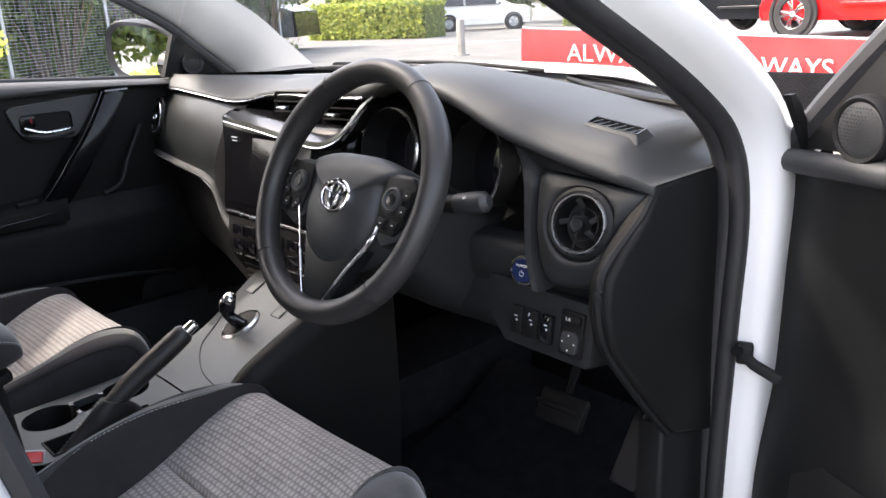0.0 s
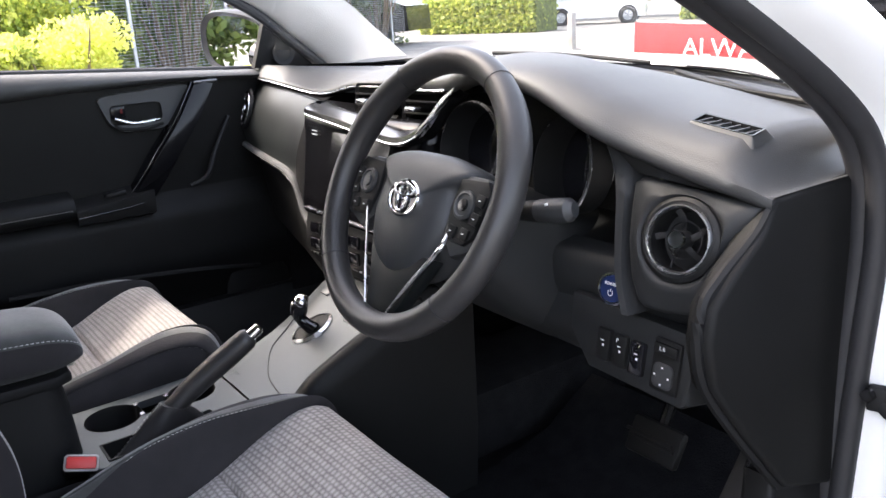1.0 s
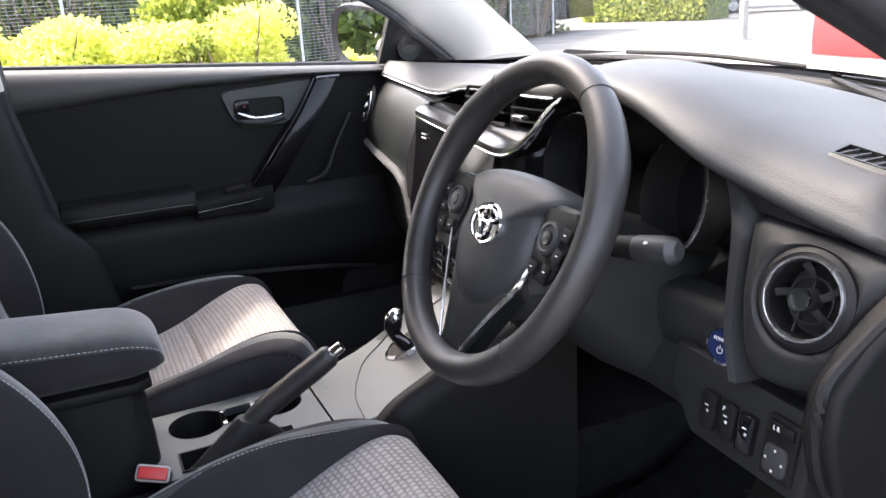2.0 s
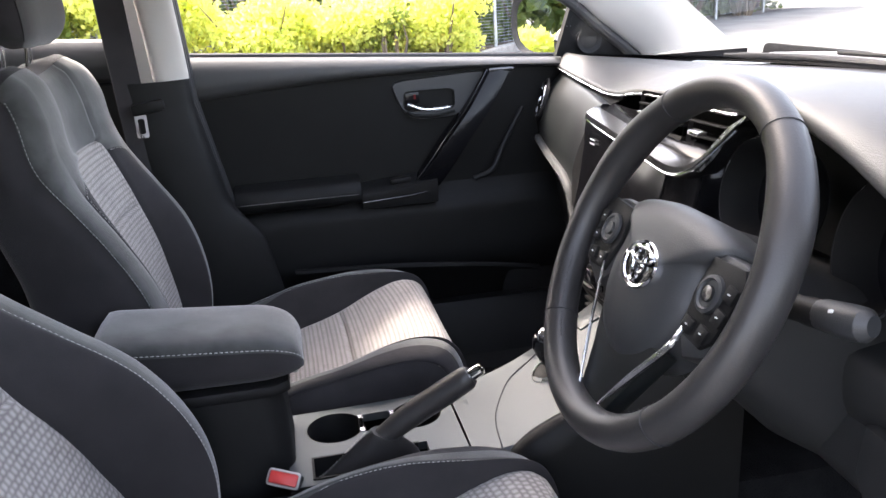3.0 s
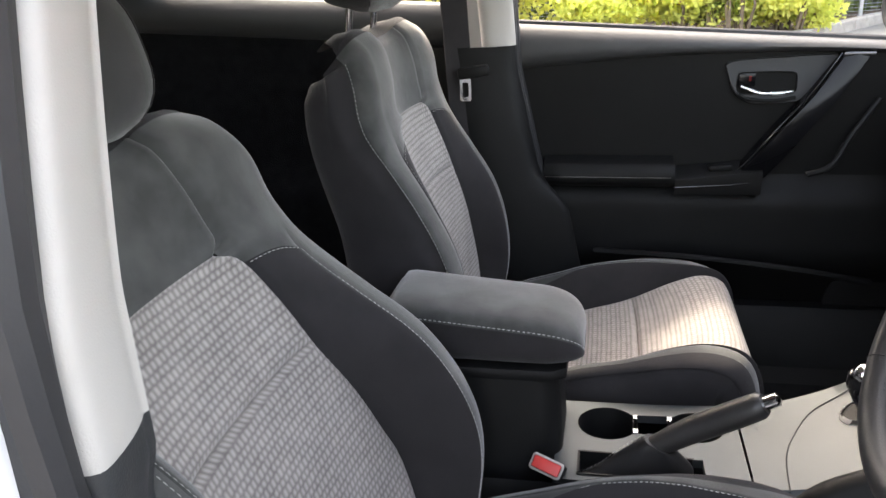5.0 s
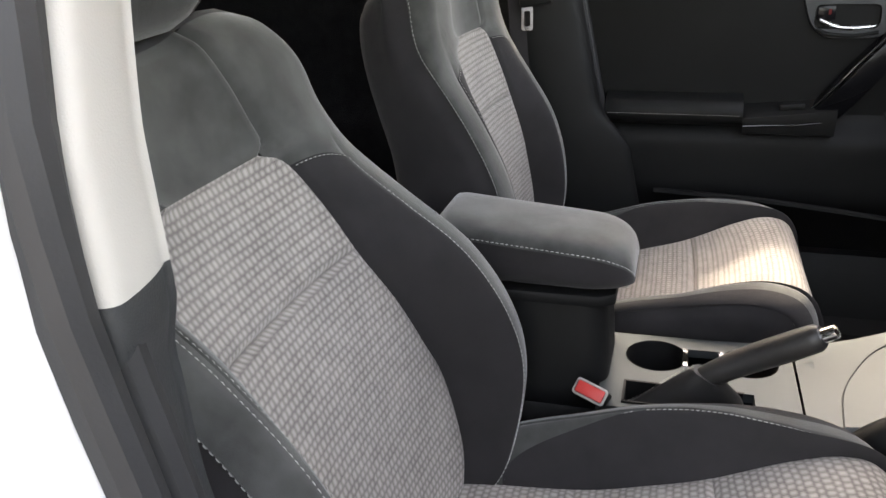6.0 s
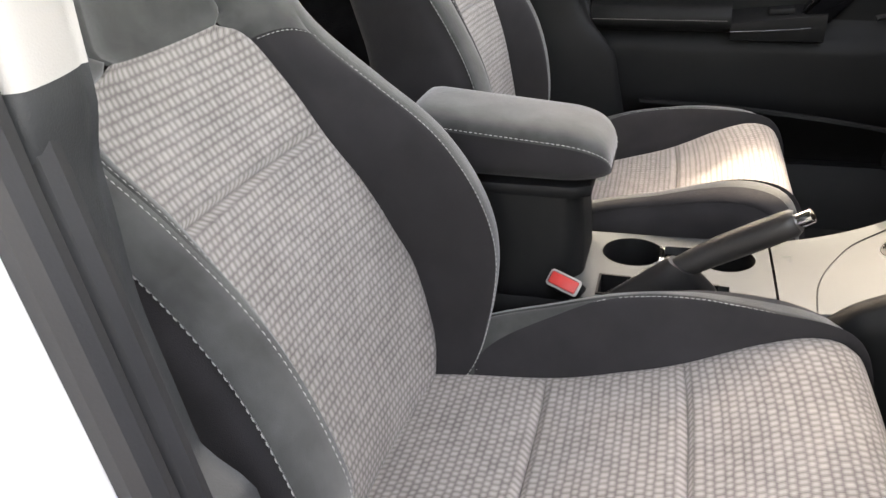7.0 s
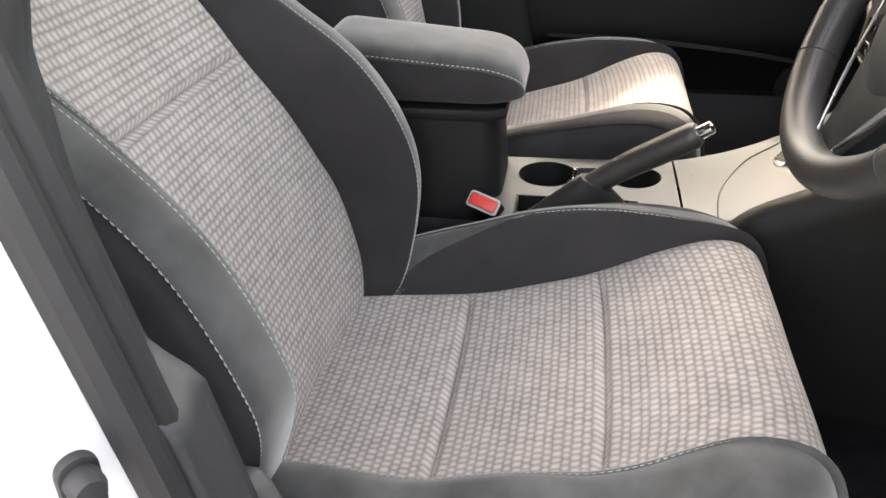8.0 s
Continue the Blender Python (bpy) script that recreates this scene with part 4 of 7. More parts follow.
# gloss black pull grip and the trim under the handle
grip = [(0.776, 0.946), (0.726, 0.872), (0.674, 0.808), (0.634, 0.752), (0.600, 0.706)]
rows = []
for i, (y, z) in enumerate(spline(grip, 24)):
    t = i / 23
    w = 0.027 + 0.007 * t
    rows.append([(-0.735, y - w, z), (-0.712 + 0.020 * math.sin(math.pi * t), y - w, z), (-0.700 + 0.024 * math.sin(math.pi * t), y - w * 0.8, z), (-0.697 + 0.024 * math.sin(math.pi * t), y, z), (-0.700 + 0.024 * math.sin(math.pi * t), y + w * 0.8, z), (-0.712 + 0.020 * math.sin(math.pi * t), y + w, z), (-0.735, y + w, z)])
pg = part("pull_grip", loft("pull_grip", rows, False), M_GRIP, pdoor, "gloss black pull grip", 40)
part("grip_edge", tube("grip_edge", [(-0.706 + 0.022 * math.sin(math.pi * i / 23), y - 0.028 - 0.007 * i / 23, z) for i, (y, z) in enumerate(spline(grip, 24))], 0.0016, 8), M_DARKMETAL, pg, "thin silver edge")
part("grip_cap", box("grip_cap", (0.012, 0.056, 0.010), pose(-0.703, 0.777, 0.945, 0), 0.003), M_DARKMETAL, pg, "silver cap")
part("grip_web", tube("grip_web", spline([(-0.712, 0.825, 0.860), (-0.690, 0.775, 0.790), (-0.672, 0.742, 0.738), (-0.670, 0.700, 0.722)], 24), 0.006, 8), M_PLASTIC, pg, "black grip backing")
gl = part("side_glass", loft("side_glass", [[(-0.762, y, belt(y) - 0.01) for y in ys], [(-0.665, 0.135 + (y - 0.135) * 0.45 + 0.02, 1.36) for y in ys]], False), M_GLASS, pdoor, "clear side window")
gl.visible_shadow = False
part("speaker_grille", slab("speaker_grille", ellipse(0.085, 0.075, 32), 0.006, axes((-0.742, 0.86, 0.43), (0, 1, 0), (0, 0, 1)), 0.002), M_PLASTIC, pdoor, "black speaker grille")

# rear passenger door, seen past the seats
rdoor = thing("rear_door", "closed rear door with black trim and a window", "car door")
rows = [[(-0.735 + 0.05 * smooth(min(max((0.72 - z) / 0.05, 0), 1)), y, z) for z in [0.34 + (1.048 - 0.058 * y - 0.34) * k / 24 for k in range(25)]] for y in (-0.95 + 0.95 * i / 20 for i in range(21))]
part("door_panel", loft("door_panel", rows, False), M_CARPET, rdoor, "dark cloth door trim", 50)
rows = []
for i in range(21):
    y = -0.95 + 0.95 * i / 20
    b = 1.058 - 0.058 * y
    rows.append([(-0.765, y, b - 0.016), (-0.738, y, b + 0.000), (-0.720, y, b - 0.006), (-0.702, y, b - 0.04), (-0.708, y, b - 0.07), (-0.735, y, b - 0.085)])
part("belt_rail", loft("belt_rail", rows, False), M_PAD, rdoor, "black padded window rail", 50)
rg = part("side_glass", loft("side_glass", [[(-0.764, -0.66 + 0.60 * k / 8, 1.058 - 0.058 * (-0.66 + 0.60 * k / 8)) for k in range(9)], [(-0.66, -0.60 + 0.52 * k / 8, 1.37) for k in range(9)]], False), M_GLASS, rdoor, "clear rear side window")
rg.visible_shadow = False
# opaque quarter that keeps light out of the rear cabin
qp = [(-0.76, -0.66, 1.06), (-0.66, -0.60, 1.38), (-0.64, -1.25, 1.30), (-0.76, -1.25, 1.06)]
part("rear_quarter", loft("rear_quarter", [qp, [(x + 0.03, y, z) for x, y, z in qp]]), M_PLASTIC, rdoor, "black rear quarter panel, closed to darken the rear cabin", 50)
# the same wall on the driver's side, behind the middle pillar
rdoor2 = thing("rear_door", "closed rear door with black trim", "car door")
part("door_panel", loft("door_panel", [[(0.735, y, z) for z in (0.34, 0.7, 1.06)] for y in (-1.2, -0.6, -0.12)], False), M_PLASTIC, rdoor2, "black plastic door trim")
rg2 = part("side_glass", loft("side_glass", [[(0.745, -0.95 + 0.8 * k / 8, 1.06) for k in range(9)], [(0.60, -0.85 + 0.72 * k / 8, 1.37) for k in range(9)]], False), M_GLASS, rdoor2, "clear rear side window")
rg2.visible_shadow = False

# unseen quarter on this side, added to block light behind the rear window
part("rear_quarter", loft("rear_quarter", [[(0.76, -0.95, 1.06), (0.62, -0.86, 1.38), (0.62, -1.25, 1.36), (0.76, -1.25, 1.06)], [(0.73, -0.95, 1.06), (0.59, -0.86, 1.38), (0.59, -1.25, 1.36), (0.73, -1.25, 1.06)]]), M_PLASTIC, rdoor2, "black rear quarter panel, closed to darken the rear cabin", 50)
# rear bench
bench = thing("rear_bench", "rear bench in dark cloth", "car seat")
rows = []
for y, z0 in ((-0.50, 0.40), (-0.505, 0.455), (-0.53, 0.490), (-0.62, 0.500), (-0.80, 0.485), (-1.0, 0.470)):
    rows.append([(x, y + 0.02 * math.cos(x * 9), z0 - 0.02 * (abs(x) / 0.6) ** 6 + 0.008 * math.cos(x * 10.5)) for x in (-0.64 + 1.28 * k / 30 for k in range(31))])
part("cushion", loft("cushion", rows, False), M_CLOTH, bench, "dark grey cloth cushion", 60)
part("cushion_front", box("cushion_front", (1.26, 0.40, 0.14), pose(0, -0.73, 0.37), 0.03), M_CLOTH, bench)
rows = [[(x, y - 0.02 * math.cos(x * 9), z) for x in (-0.62 + 1.24 * k / 30 for k in range(31))] for y, z in ((-0.95, 0.46), (-0.96, 0.60), (-1.02, 0.78), (-1.08, 0.95), (-1.13, 1.02), (-1.19, 1.0))]
part("backrest", loft("backrest", rows, False), M_CLOTH, bench, "dark grey cloth backrest", 60)

# belt buckle hanging from the passenger's middle pillar, with its strap
pbelt = thing("passenger_seat_belt", "black seat belt with a metal tongue, hanging by the pillar", "seat belt")
part("strap", loft("strap", [[(-0.632, 0.062 - 0.05 * (z - 0.9), z), (-0.620, 0.014 - 0.05 * (z - 0.9), z), (-0.622, 0.012 - 0.05 * (z - 0.9), z), (-0.634, 0.060 - 0.05 * (z - 0.9), z)] for z in (0.40, 0.7, 0.9, 1.1, 1.30)]), M_CLOTH, pbelt, "black webbing")
tg = part("tongue_cover", box("tongue_cover", (0.016, 0.062, 0.022), pose(-0.612, 0.066, 0.934, 8), 0.006), M_PLASTIC, pbelt)
part("tongue", ring("tongue", round_rect(0.022, 0.044, 0.004), round_rect(0.012, 0.028, 0.003), 0.001, 0.001, axes((-0.612, 0.050, 0.900), (0, 1, 0), (0, 0, 1))), M_BRIGHT, tg, "chrome tongue")
# driver's strap along the middle pillar
dbelt = thing("driver_seat_belt", "black seat belt webbing beside the driver's seat", "seat belt")
part("strap", loft("strap", [[(0.655, 0.00 - 0.2 * (z - 0.9), z), (0.648, -0.045 - 0.2 * (z - 0.9), z), (0.650, -0.046 - 0.2 * (z - 0.9), z), (0.657, -0.001 - 0.2 * (z - 0.9), z)] for z in (0.40, 0.7, 0.9, 1.1, 1.30)]), M_CLOTH, dbelt, "black webbing")

# passenger's door mirror
mir = thing("door_mirror", "black-backed door mirror reflecting the shrubs", "mirror")
MC = Vector((-0.905, 0.955, 1.016))
mm = axes(MC, (1, 0.53, 0), (0, 0, 1))


def mirror_outline(k, grow=0.0):
    pts = []
    for i in range(40):
        a = 2 * math.pi * i / 40
        ca, sa = math.cos(a), math.sin(a)
        rx, ry = 0.100 + grow, 0.064 + grow
        x = rx * math.copysign(abs(ca) ** 0.75, ca)
        y = ry * math.copysign(abs(sa) ** 0.75, sa) * (1 - 0.15 * ca) - 0.10 * x
        pts.append((x * k, y * k))
    return pts


rings = [[mm @ Vector((x, y, d)) for x, y in mirror_outline(k, g)] for d, k, g in ((0.010, 1.0, 0.0), (0.020, 1.0, 0.010), (0.008, 1.0, 0.014), (-0.03, 1.0, 0.016), (-0.065, 0.86, 0.01), (-0.085, 0.55, 0.0), (-0.09, 0.1, 0.0))]
if (mm.to_3x3() @ Vector((0, 0, 1))).y > 0:
    rings = [[mm @ Vector((x, y, -d)) for x, y in mirror_outline(k, g)] for d, k, g in ((0.010, 1.0, 0.0), (0.020, 1.0, 0.010), (0.008, 1.0, 0.014), (-0.03, 1.0, 0.016), (-0.065, 0.86, 0.01), (-0.085, 0.55, 0.0), (-0.09, 0.1, 0.0))]
part("housing", loft("housing", rings, True, False), M_RUBBER, mir, "dark mirror housing", 50)
gsign = -1 if (mm.to_3x3() @ Vector((0, 0, 1))).y > 0 else 1
part("mirror_glass", polys("mirror_glass", [mm @ Vector((x, y, gsign * 0.009)) for x, y in mirror_outline(1.0)], [tuple(range(40))]), M_MIRROR, mir, "silvered mirror glass", None)
part("foot", tube("foot", [(-0.82, 0.965, 0.985), (-0.76, 0.985, 0.975), (-0.72, 0.99, 0.97)], [0.035, 0.03, 0.03], 12), M_GLOSS, mir, "black mirror foot")


# ---------------------------------------------------------------- dashboard
dash = thing("dashboard", "black dashboard with satin grey panels, chrome lines and round end vents", "dashboard")
LIP = [(-0.76, 0.920, 0.944), (-0.60, 0.888, 0.946), (-0.46, 0.872, 0.941), (-0.34, 0.866, 0.935), (-0.24, 0.850, 0.943), (-0.12, 0.826, 0.961), (0.03, 0.820, 0.971), (0.16, 0.815, 0.980), (0.24, 0.790, 0.997), (0.31, 0.752, 1.009), (0.375, 0.740, 1.009), (0.455, 0.730, 0.994), (0.528, 0.730, 0.964), (0.580, 0.746, 0.942), (0.636, 0.756, 0.925), (0.700, 0.766, 0.910), (0.720, 0.776, 0.900)]
LIP_F = spline(LIP, 97)


def pad_back(x):
    return ws_base(min(max(x, -0.66), 0.66)) - 0.01


def pad_z(x, y, z, t):
    """Height of the top pad behind a point x, y, z of its lip, at a share t of the way to the windscreen."""
    right = smooth(min(max((x - 0.30) / 0.22, 0), 1))
    zb = 0.952 - 0.010 * smooth(min(max(x / 0.4, 0), 1))
    bulge = (0.016 - 0.010 * right) * math.sin(math.pi * t) + 0.010 * (1 - right) * math.sin(math.pi * min(t * 2.2, 1))
    bulge += 0.024 * right * (1 - math.exp(-t / 0.06)) * (1 - t) ** 0.8
    fall = smooth(min(max((x - 0.672) / 0.044, 0), 1))
    return (z + (zb - z) * t + bulge) * (1 - fall) + 0.898 * fall


def on_pad(x, y):
    """The pad's surface over a place in the plan."""
    lx, ly, lz = min(LIP_F, key=lambda p: abs(p[0] - x))
    return Vector((x, y, pad_z(x, ly, lz, min(max((y - ly) / (pad_back(x) - ly), 0), 1))))


def lip_depth(x):
    """The pad's lip is thin on the passenger's side and thick over the instruments."""
    return 0.42 + 0.58 * smooth(min(max((x + 0.10) / 0.30, 0), 1))


rows = []
for x, y, z in LIP_F:
    r = [(x, y + (pad_back(x) - y) * k / 24, pad_z(x, y, z, k / 24)) for k in [0, 0.4, 0.8, 1.3] + list(range(2, 25))]
    k = lip_depth(x)
    edge = [(x, y - 0.004 * k, z - 0.004 * k), (x, y - 0.0045 * k, z - 0.012 * k), (x, y + 0.004, z - 0.020 * k), (x, y + 0.030, z - 0.024 * k)]
    rows.append(edge[::-1] + r)
part("top_pad", loft("top_pad", rows, False), M_PAD, dash, "soft black grained top pad", 60)
part("pad_line", tube("pad_line", [(x, y - 0.003, z - 0.0185 * lip_depth(x)) for x, y, z in LIP_F if x < 0.18], 0.0018, 6), M_CHROME, dash, "thin satin line under the pad")

# passenger's face: dark shelf under the pad, bulging panel with a ridge, stitched strip below it
RIDGE = [(-0.790, 0.927, 0.925), (-0.600, 0.891, 0.926), (-0.450, 0.860, 0.926), (-0.350, 0.840, 0.925), (-0.256, 0.821, 0.922)]
LOW = [(-0.78, 0.880, 0.793), (-0.68, 0.859, 0.792), (-0.56, 0.835, 0.791), (-0.44, 0.813, 0.790), (-0.36, 0.798, 0.789), (-0.300, 0.787, 0.778)]
FALL = [(-0.300, 0.787, 0.778), (-0.284, 0.785, 0.762), (-0.268, 0.782, 0.743), (-0.246, 0.777, 0.722), (-0.205, 0.771, 0.699), (-0.172, 0.768, 0.680), (-0.150, 0.768, 0.655)]
ridge_f, low_f = spline(RIDGE, 41), spline(LOW, 41)
strip_f = low_f + spline(FALL, 25)[1:]
rows, shelf = [], []
for (rx_, ry_, rz_), (x, y, z) in zip(ridge_f, low_f):
    lx, ly, lz = min(LIP_F, key=lambda p: abs(p[0] - rx_))
    puff = 0.008 * smooth(min(max((-0.45 - x) / 0.25, 0), 1))
    shelf.append([(rx_, ly + 0.012, lz - 0.009), (rx_, max(ly + 0.014, ry_ + 0.012), lz - 0.013), (rx_, ry_ + 0.012, rz_ - 0.004)])
    pts = [(rx_, ry_ + 0.022, rz_ - 0.005), (rx_, ry_ + 0.008, rz_), (rx_, ry_ - 0.002, rz_ - 0.006), (rx_ * 0.7 + x * 0.3, ry_ * 0.7 + y * 0.3 - 0.010 - puff, rz_ * 0.7 + z * 0.3), (rx_ * 0.3 + x * 0.7, ry_ * 0.3 + y * 0.7 - 0.011 - puff, rz_ * 0.3 + z * 0.7), (x, y, z)]
    rows.append(spline(pts, 18))
part("pad_shelf", loft("pad_shelf", shelf, False), M_MATTE, dash, "black shelf under the pad", 50)
part("passenger_panel", loft("passenger_panel", rows, False), M_SATIN, dash, "satin graphite passenger panel", 60)
edge_row = rows[-1]
back_row = spline([(-0.254, 0.826, 0.912), (-0.252, 0.815, 0.908), (-0.249, 0.806, 0.890), (-0.240, 0.790, 0.840), (-0.226, 0.776, 0.790), (-0.205, 0.765, 0.742)], 18)
mid_row = [(p[0] * 0.5 + q[0] * 0.5, min(p[1], q[1]) + 0.004, p[2] * 0.5 + q[2] * 0.5) for p, q in zip(edge_row, back_row)]
part("panel_return", loft("panel_return", [edge_row, mid_row, back_row, [(x + 0.004, y + 0.02, z) for x, y, z in back_row]], False), M_MATTE, dash, "dark rounded end of the panel", 60)
fall_f = spline(FALL, 25)
part("lower_cheek", loft("lower_cheek", [[(x, y, z), (x * 0.5 - 0.100, y * 0.5 + 0.386, z + 0.006), (-0.190, 0.768, max(z + 0.012, 0.660))] for x, y, z in fall_f if x < -0.175], False), M_MATTE, dash, "black cheek beside the controls", 60)
part("lower_strip", tube("lower_strip", [(x, y - 0.004, z - 0.006) for x, y, z in strip_f], 0.0075, 10), M_VINYL, dash, "stitched grey strip")
part("strip_line", tube("strip_line", [(x, y - 0.0125, z - 0.0085) for x, y, z in low_f], 0.0011, 6), M_DARKMETAL, dash, "thin silver line")
part("stitching", dashes("stitching", [(x, y - 0.0125, z - 0.007) for x, y, z in spline(LOW, 120) + spline(FALL, 50)[1:]], [(0, -1, 0)] * 169), M_THREAD, dash, "pale stitching")
# knee panels under the dash
part("glove_box", loft("glove_box", [[(x, y + 0.01, z - 0.012), (x, y + 0.03, z - 0.05), (x, y + 0.045, min(0.62 - 0.1 * i / 64, z - 0.08)), (x, y + 0.20, 0.52 - 0.05 * i / 64)] for i, (x, y, z) in enumerate(strip_f)], False), M_PLASTIC, dash, "black glove box lid", 50)
part("knee_panel", loft("knee_panel", [spline([(x, 0.800, 0.760), (x, 0.778 - 0.018 * k, 0.735), (x, 0.770 - 0.016 * k, 0.690), (x, 0.81, 0.655), (x, 0.93, 0.62), (x, 1.10, 0.60)], 16) for x, k in ((0.14, 0), (0.25, 0.1), (0.36, 0.3), (0.46, 0.7), (0.52, 0.95), (0.60, 1), (0.685, 1))], False), M_DASH, dash, "black knee panel", 50)

# centre stack


def lean(x, z):
    """The media unit widens upwards on the passenger's side."""
    return -0.040 * (z - 0.735) / 0.187 if x < -0.15 else 0.0


stack = part("media_unit", loft("media_unit", [spline([(x + lean(x, z), y + c, z) for y, z in ((0.842, 0.922), (0.792, 0.906), (0.781, 0.86), (0.766, 0.80), (0.754, 0.760), (0.752, 0.735))], 14) for x, c in ((-0.216, 0.02), (-0.210, 0.004), (-0.198, 0.0), (-0.1, 0.0), (0.05, 0.0), (0.135, 0.0), (0.150, 0.006), (0.158, 0.03))], False), M_GRIP, dash, "gloss black screen surround", 50)
part("screen", slab("screen", round_rect(0.19, 0.112, 0.006), 0.003, axes((-0.035, 0.7735, 0.838), (1, 0, 0), (0, 0.24, 1)), 0.001), M_GRIP, stack, "dark touch screen")
part("legend", box("legend", (0.018, 0.001, 0.002), pose(-0.190, 0.7815, 0.878), 0), M_LEGEND, stack, "white button legend")
part("legend", box("legend", (0.018, 0.001, 0.002), pose(-0.188, 0.7800, 0.872), 0), M_LEGEND, stack, "white button legend")
part("disc_slot", box("disc_slot", (0.11, 0.004, 0.004), pose(-0.045, 0.790, 0.898), 0.001), M_CHROME, stack, "thin bright slot edge")
# silver sweep under the vents
SWEEP = [(-0.262, 0.812, 0.908), (-0.236, 0.790, 0.909), (-0.10, 0.774, 0.904), (0.02, 0.772, 0.893), (0.095, 0.768, 0.890), (0.145, 0.768, 0.902), (0.185, 0.772, 0.928), (0.222, 0.782, 0.962)]
sw_f = spline(SWEEP, 50)
rows = []
for i, (x, y, z) in enumerate(sw_f):
    t = i / 49
    w = 0.008 + 0.003 * math.sin(math.pi * min(t * 1.25, 1)) - 0.005 * max(t - 0.75, 0) * 4
    rows.append([(x, y + 0.036, z + w - 0.006), (x, y + 0.020, z + w + 0.003), (x, y + 0.010, z + w), (x, y, z + w * 0.4), (x, y - 0.002, z - w * 0.3), (x, y + 0.004, z - w), (x, y + 0.03, z - w - 0.004)])
swp = part("sweep_trim", loft("sweep_trim", rows, False), M_DARKMETAL, dash, "satin silver sweep", 40)
part("sweep_edge", tube("sweep_edge", [(x, y - 0.001, z - 0.006) for x, y, z in sw_f], 0.0015, 8), M_BRIGHT, swp, "bright chrome edge")
part("sweep_blade", loft("sweep_blade", [[(0.128, 0.775, 0.895), (0.165, 0.772, 0.900)], [(0.172, 0.775, 0.925), (0.190, 0.774, 0.920)], [(0.206, 0.780, 0.957), (0.214, 0.780, 0.950)], [(0.229, 0.786, 0.972), (0.230, 0.786, 0.970)]], False), M_CHROME, swp, "silver blade")
# centre vents
part("vent_housing", loft("vent_housing", [[(x, y + 0.05, z - 0.022), (x, 0.90, z - 0.03), (x, 0.90, 0.915), (x, 0.80, 0.908)] for x, y, z in LIP_F if -0.235 < x < 0.22], False), M_MATTE, dash, "black vent housing", 30)
for cx, zz, vw in ((-0.020, 0.938, 0.130), (0.125, 0.934, 0.130)):
    vent = part("centre_vent", ring("centre_vent", round_rect(vw + 0.010, 0.054, 0.008), round_rect(vw, 0.044, 0.006), 0.0, 0.004, axes((cx, 0.812, zz), (1, -0.02, 0.03), (0, 0.15, 1)) @ Matrix.Diagonal((1, 1, -1, 1))), M_MATTE, dash, "black rectangular air vent")
    for k in range(2):
        part("slat", box("slat", (vw - 0.004, 0.022, 0.003), pose(cx, 0.820, zz - 0.010 + 0.018 * k, -12, -1.5), 0.001), M_MATTE, vent)
    part("tab", box("tab", (0.026, 0.014, 0.006), pose(cx - 0.018, 0.798, zz), 0.002), M_CHROME, vent, "bright tab")
# lower centre controls
low = part("climate_panel", loft("climate_panel", [spline([(x, 0.754, 0.737), (x, 0.748, 0.70), (x, 0.748, 0.665), (x, 0.768, 0.63), (x, 0.785, 0.60)], 10) for x in (-0.195, -0.175, 0.0, 0.15, 0.17)], False), M_PLASTIC, dash, "black climate control panel", 50)
part("panel_line", box("panel_line", (0.36, 0.004, 0.004), pose(-0.02, 0.7505, 0.742), 0.001), M_CHROME, low, "thin chrome line")
for k, bx in enumerate((-0.155, -0.115, -0.075, -0.02, 0.03, 0.07, 0.11)):
    part("button", box("button", (0.034, 0.008, 0.020), pose(bx, 0.748, 0.712, -6), 0.002), M_GLOSS, low)
    part("button", box("button", (0.034, 0.008, 0.020), pose(bx, 0.7455, 0.684, 0), 0.002), M_GLOSS, low)
part("panel_line", box("panel_line", (0.32, 0.004, 0.003), pose(-0.02, 0.746, 0.664), 0.001), M_CHROME, low, "thin chrome line")
for k in range(4):
    part("tray_rib", box("tray_rib", (0.30, 0.05, 0.004), pose(-0.02, 0.785, 0.652 - 0.013 * k), 0.001), M_PLASTIC, low)


# round end vents


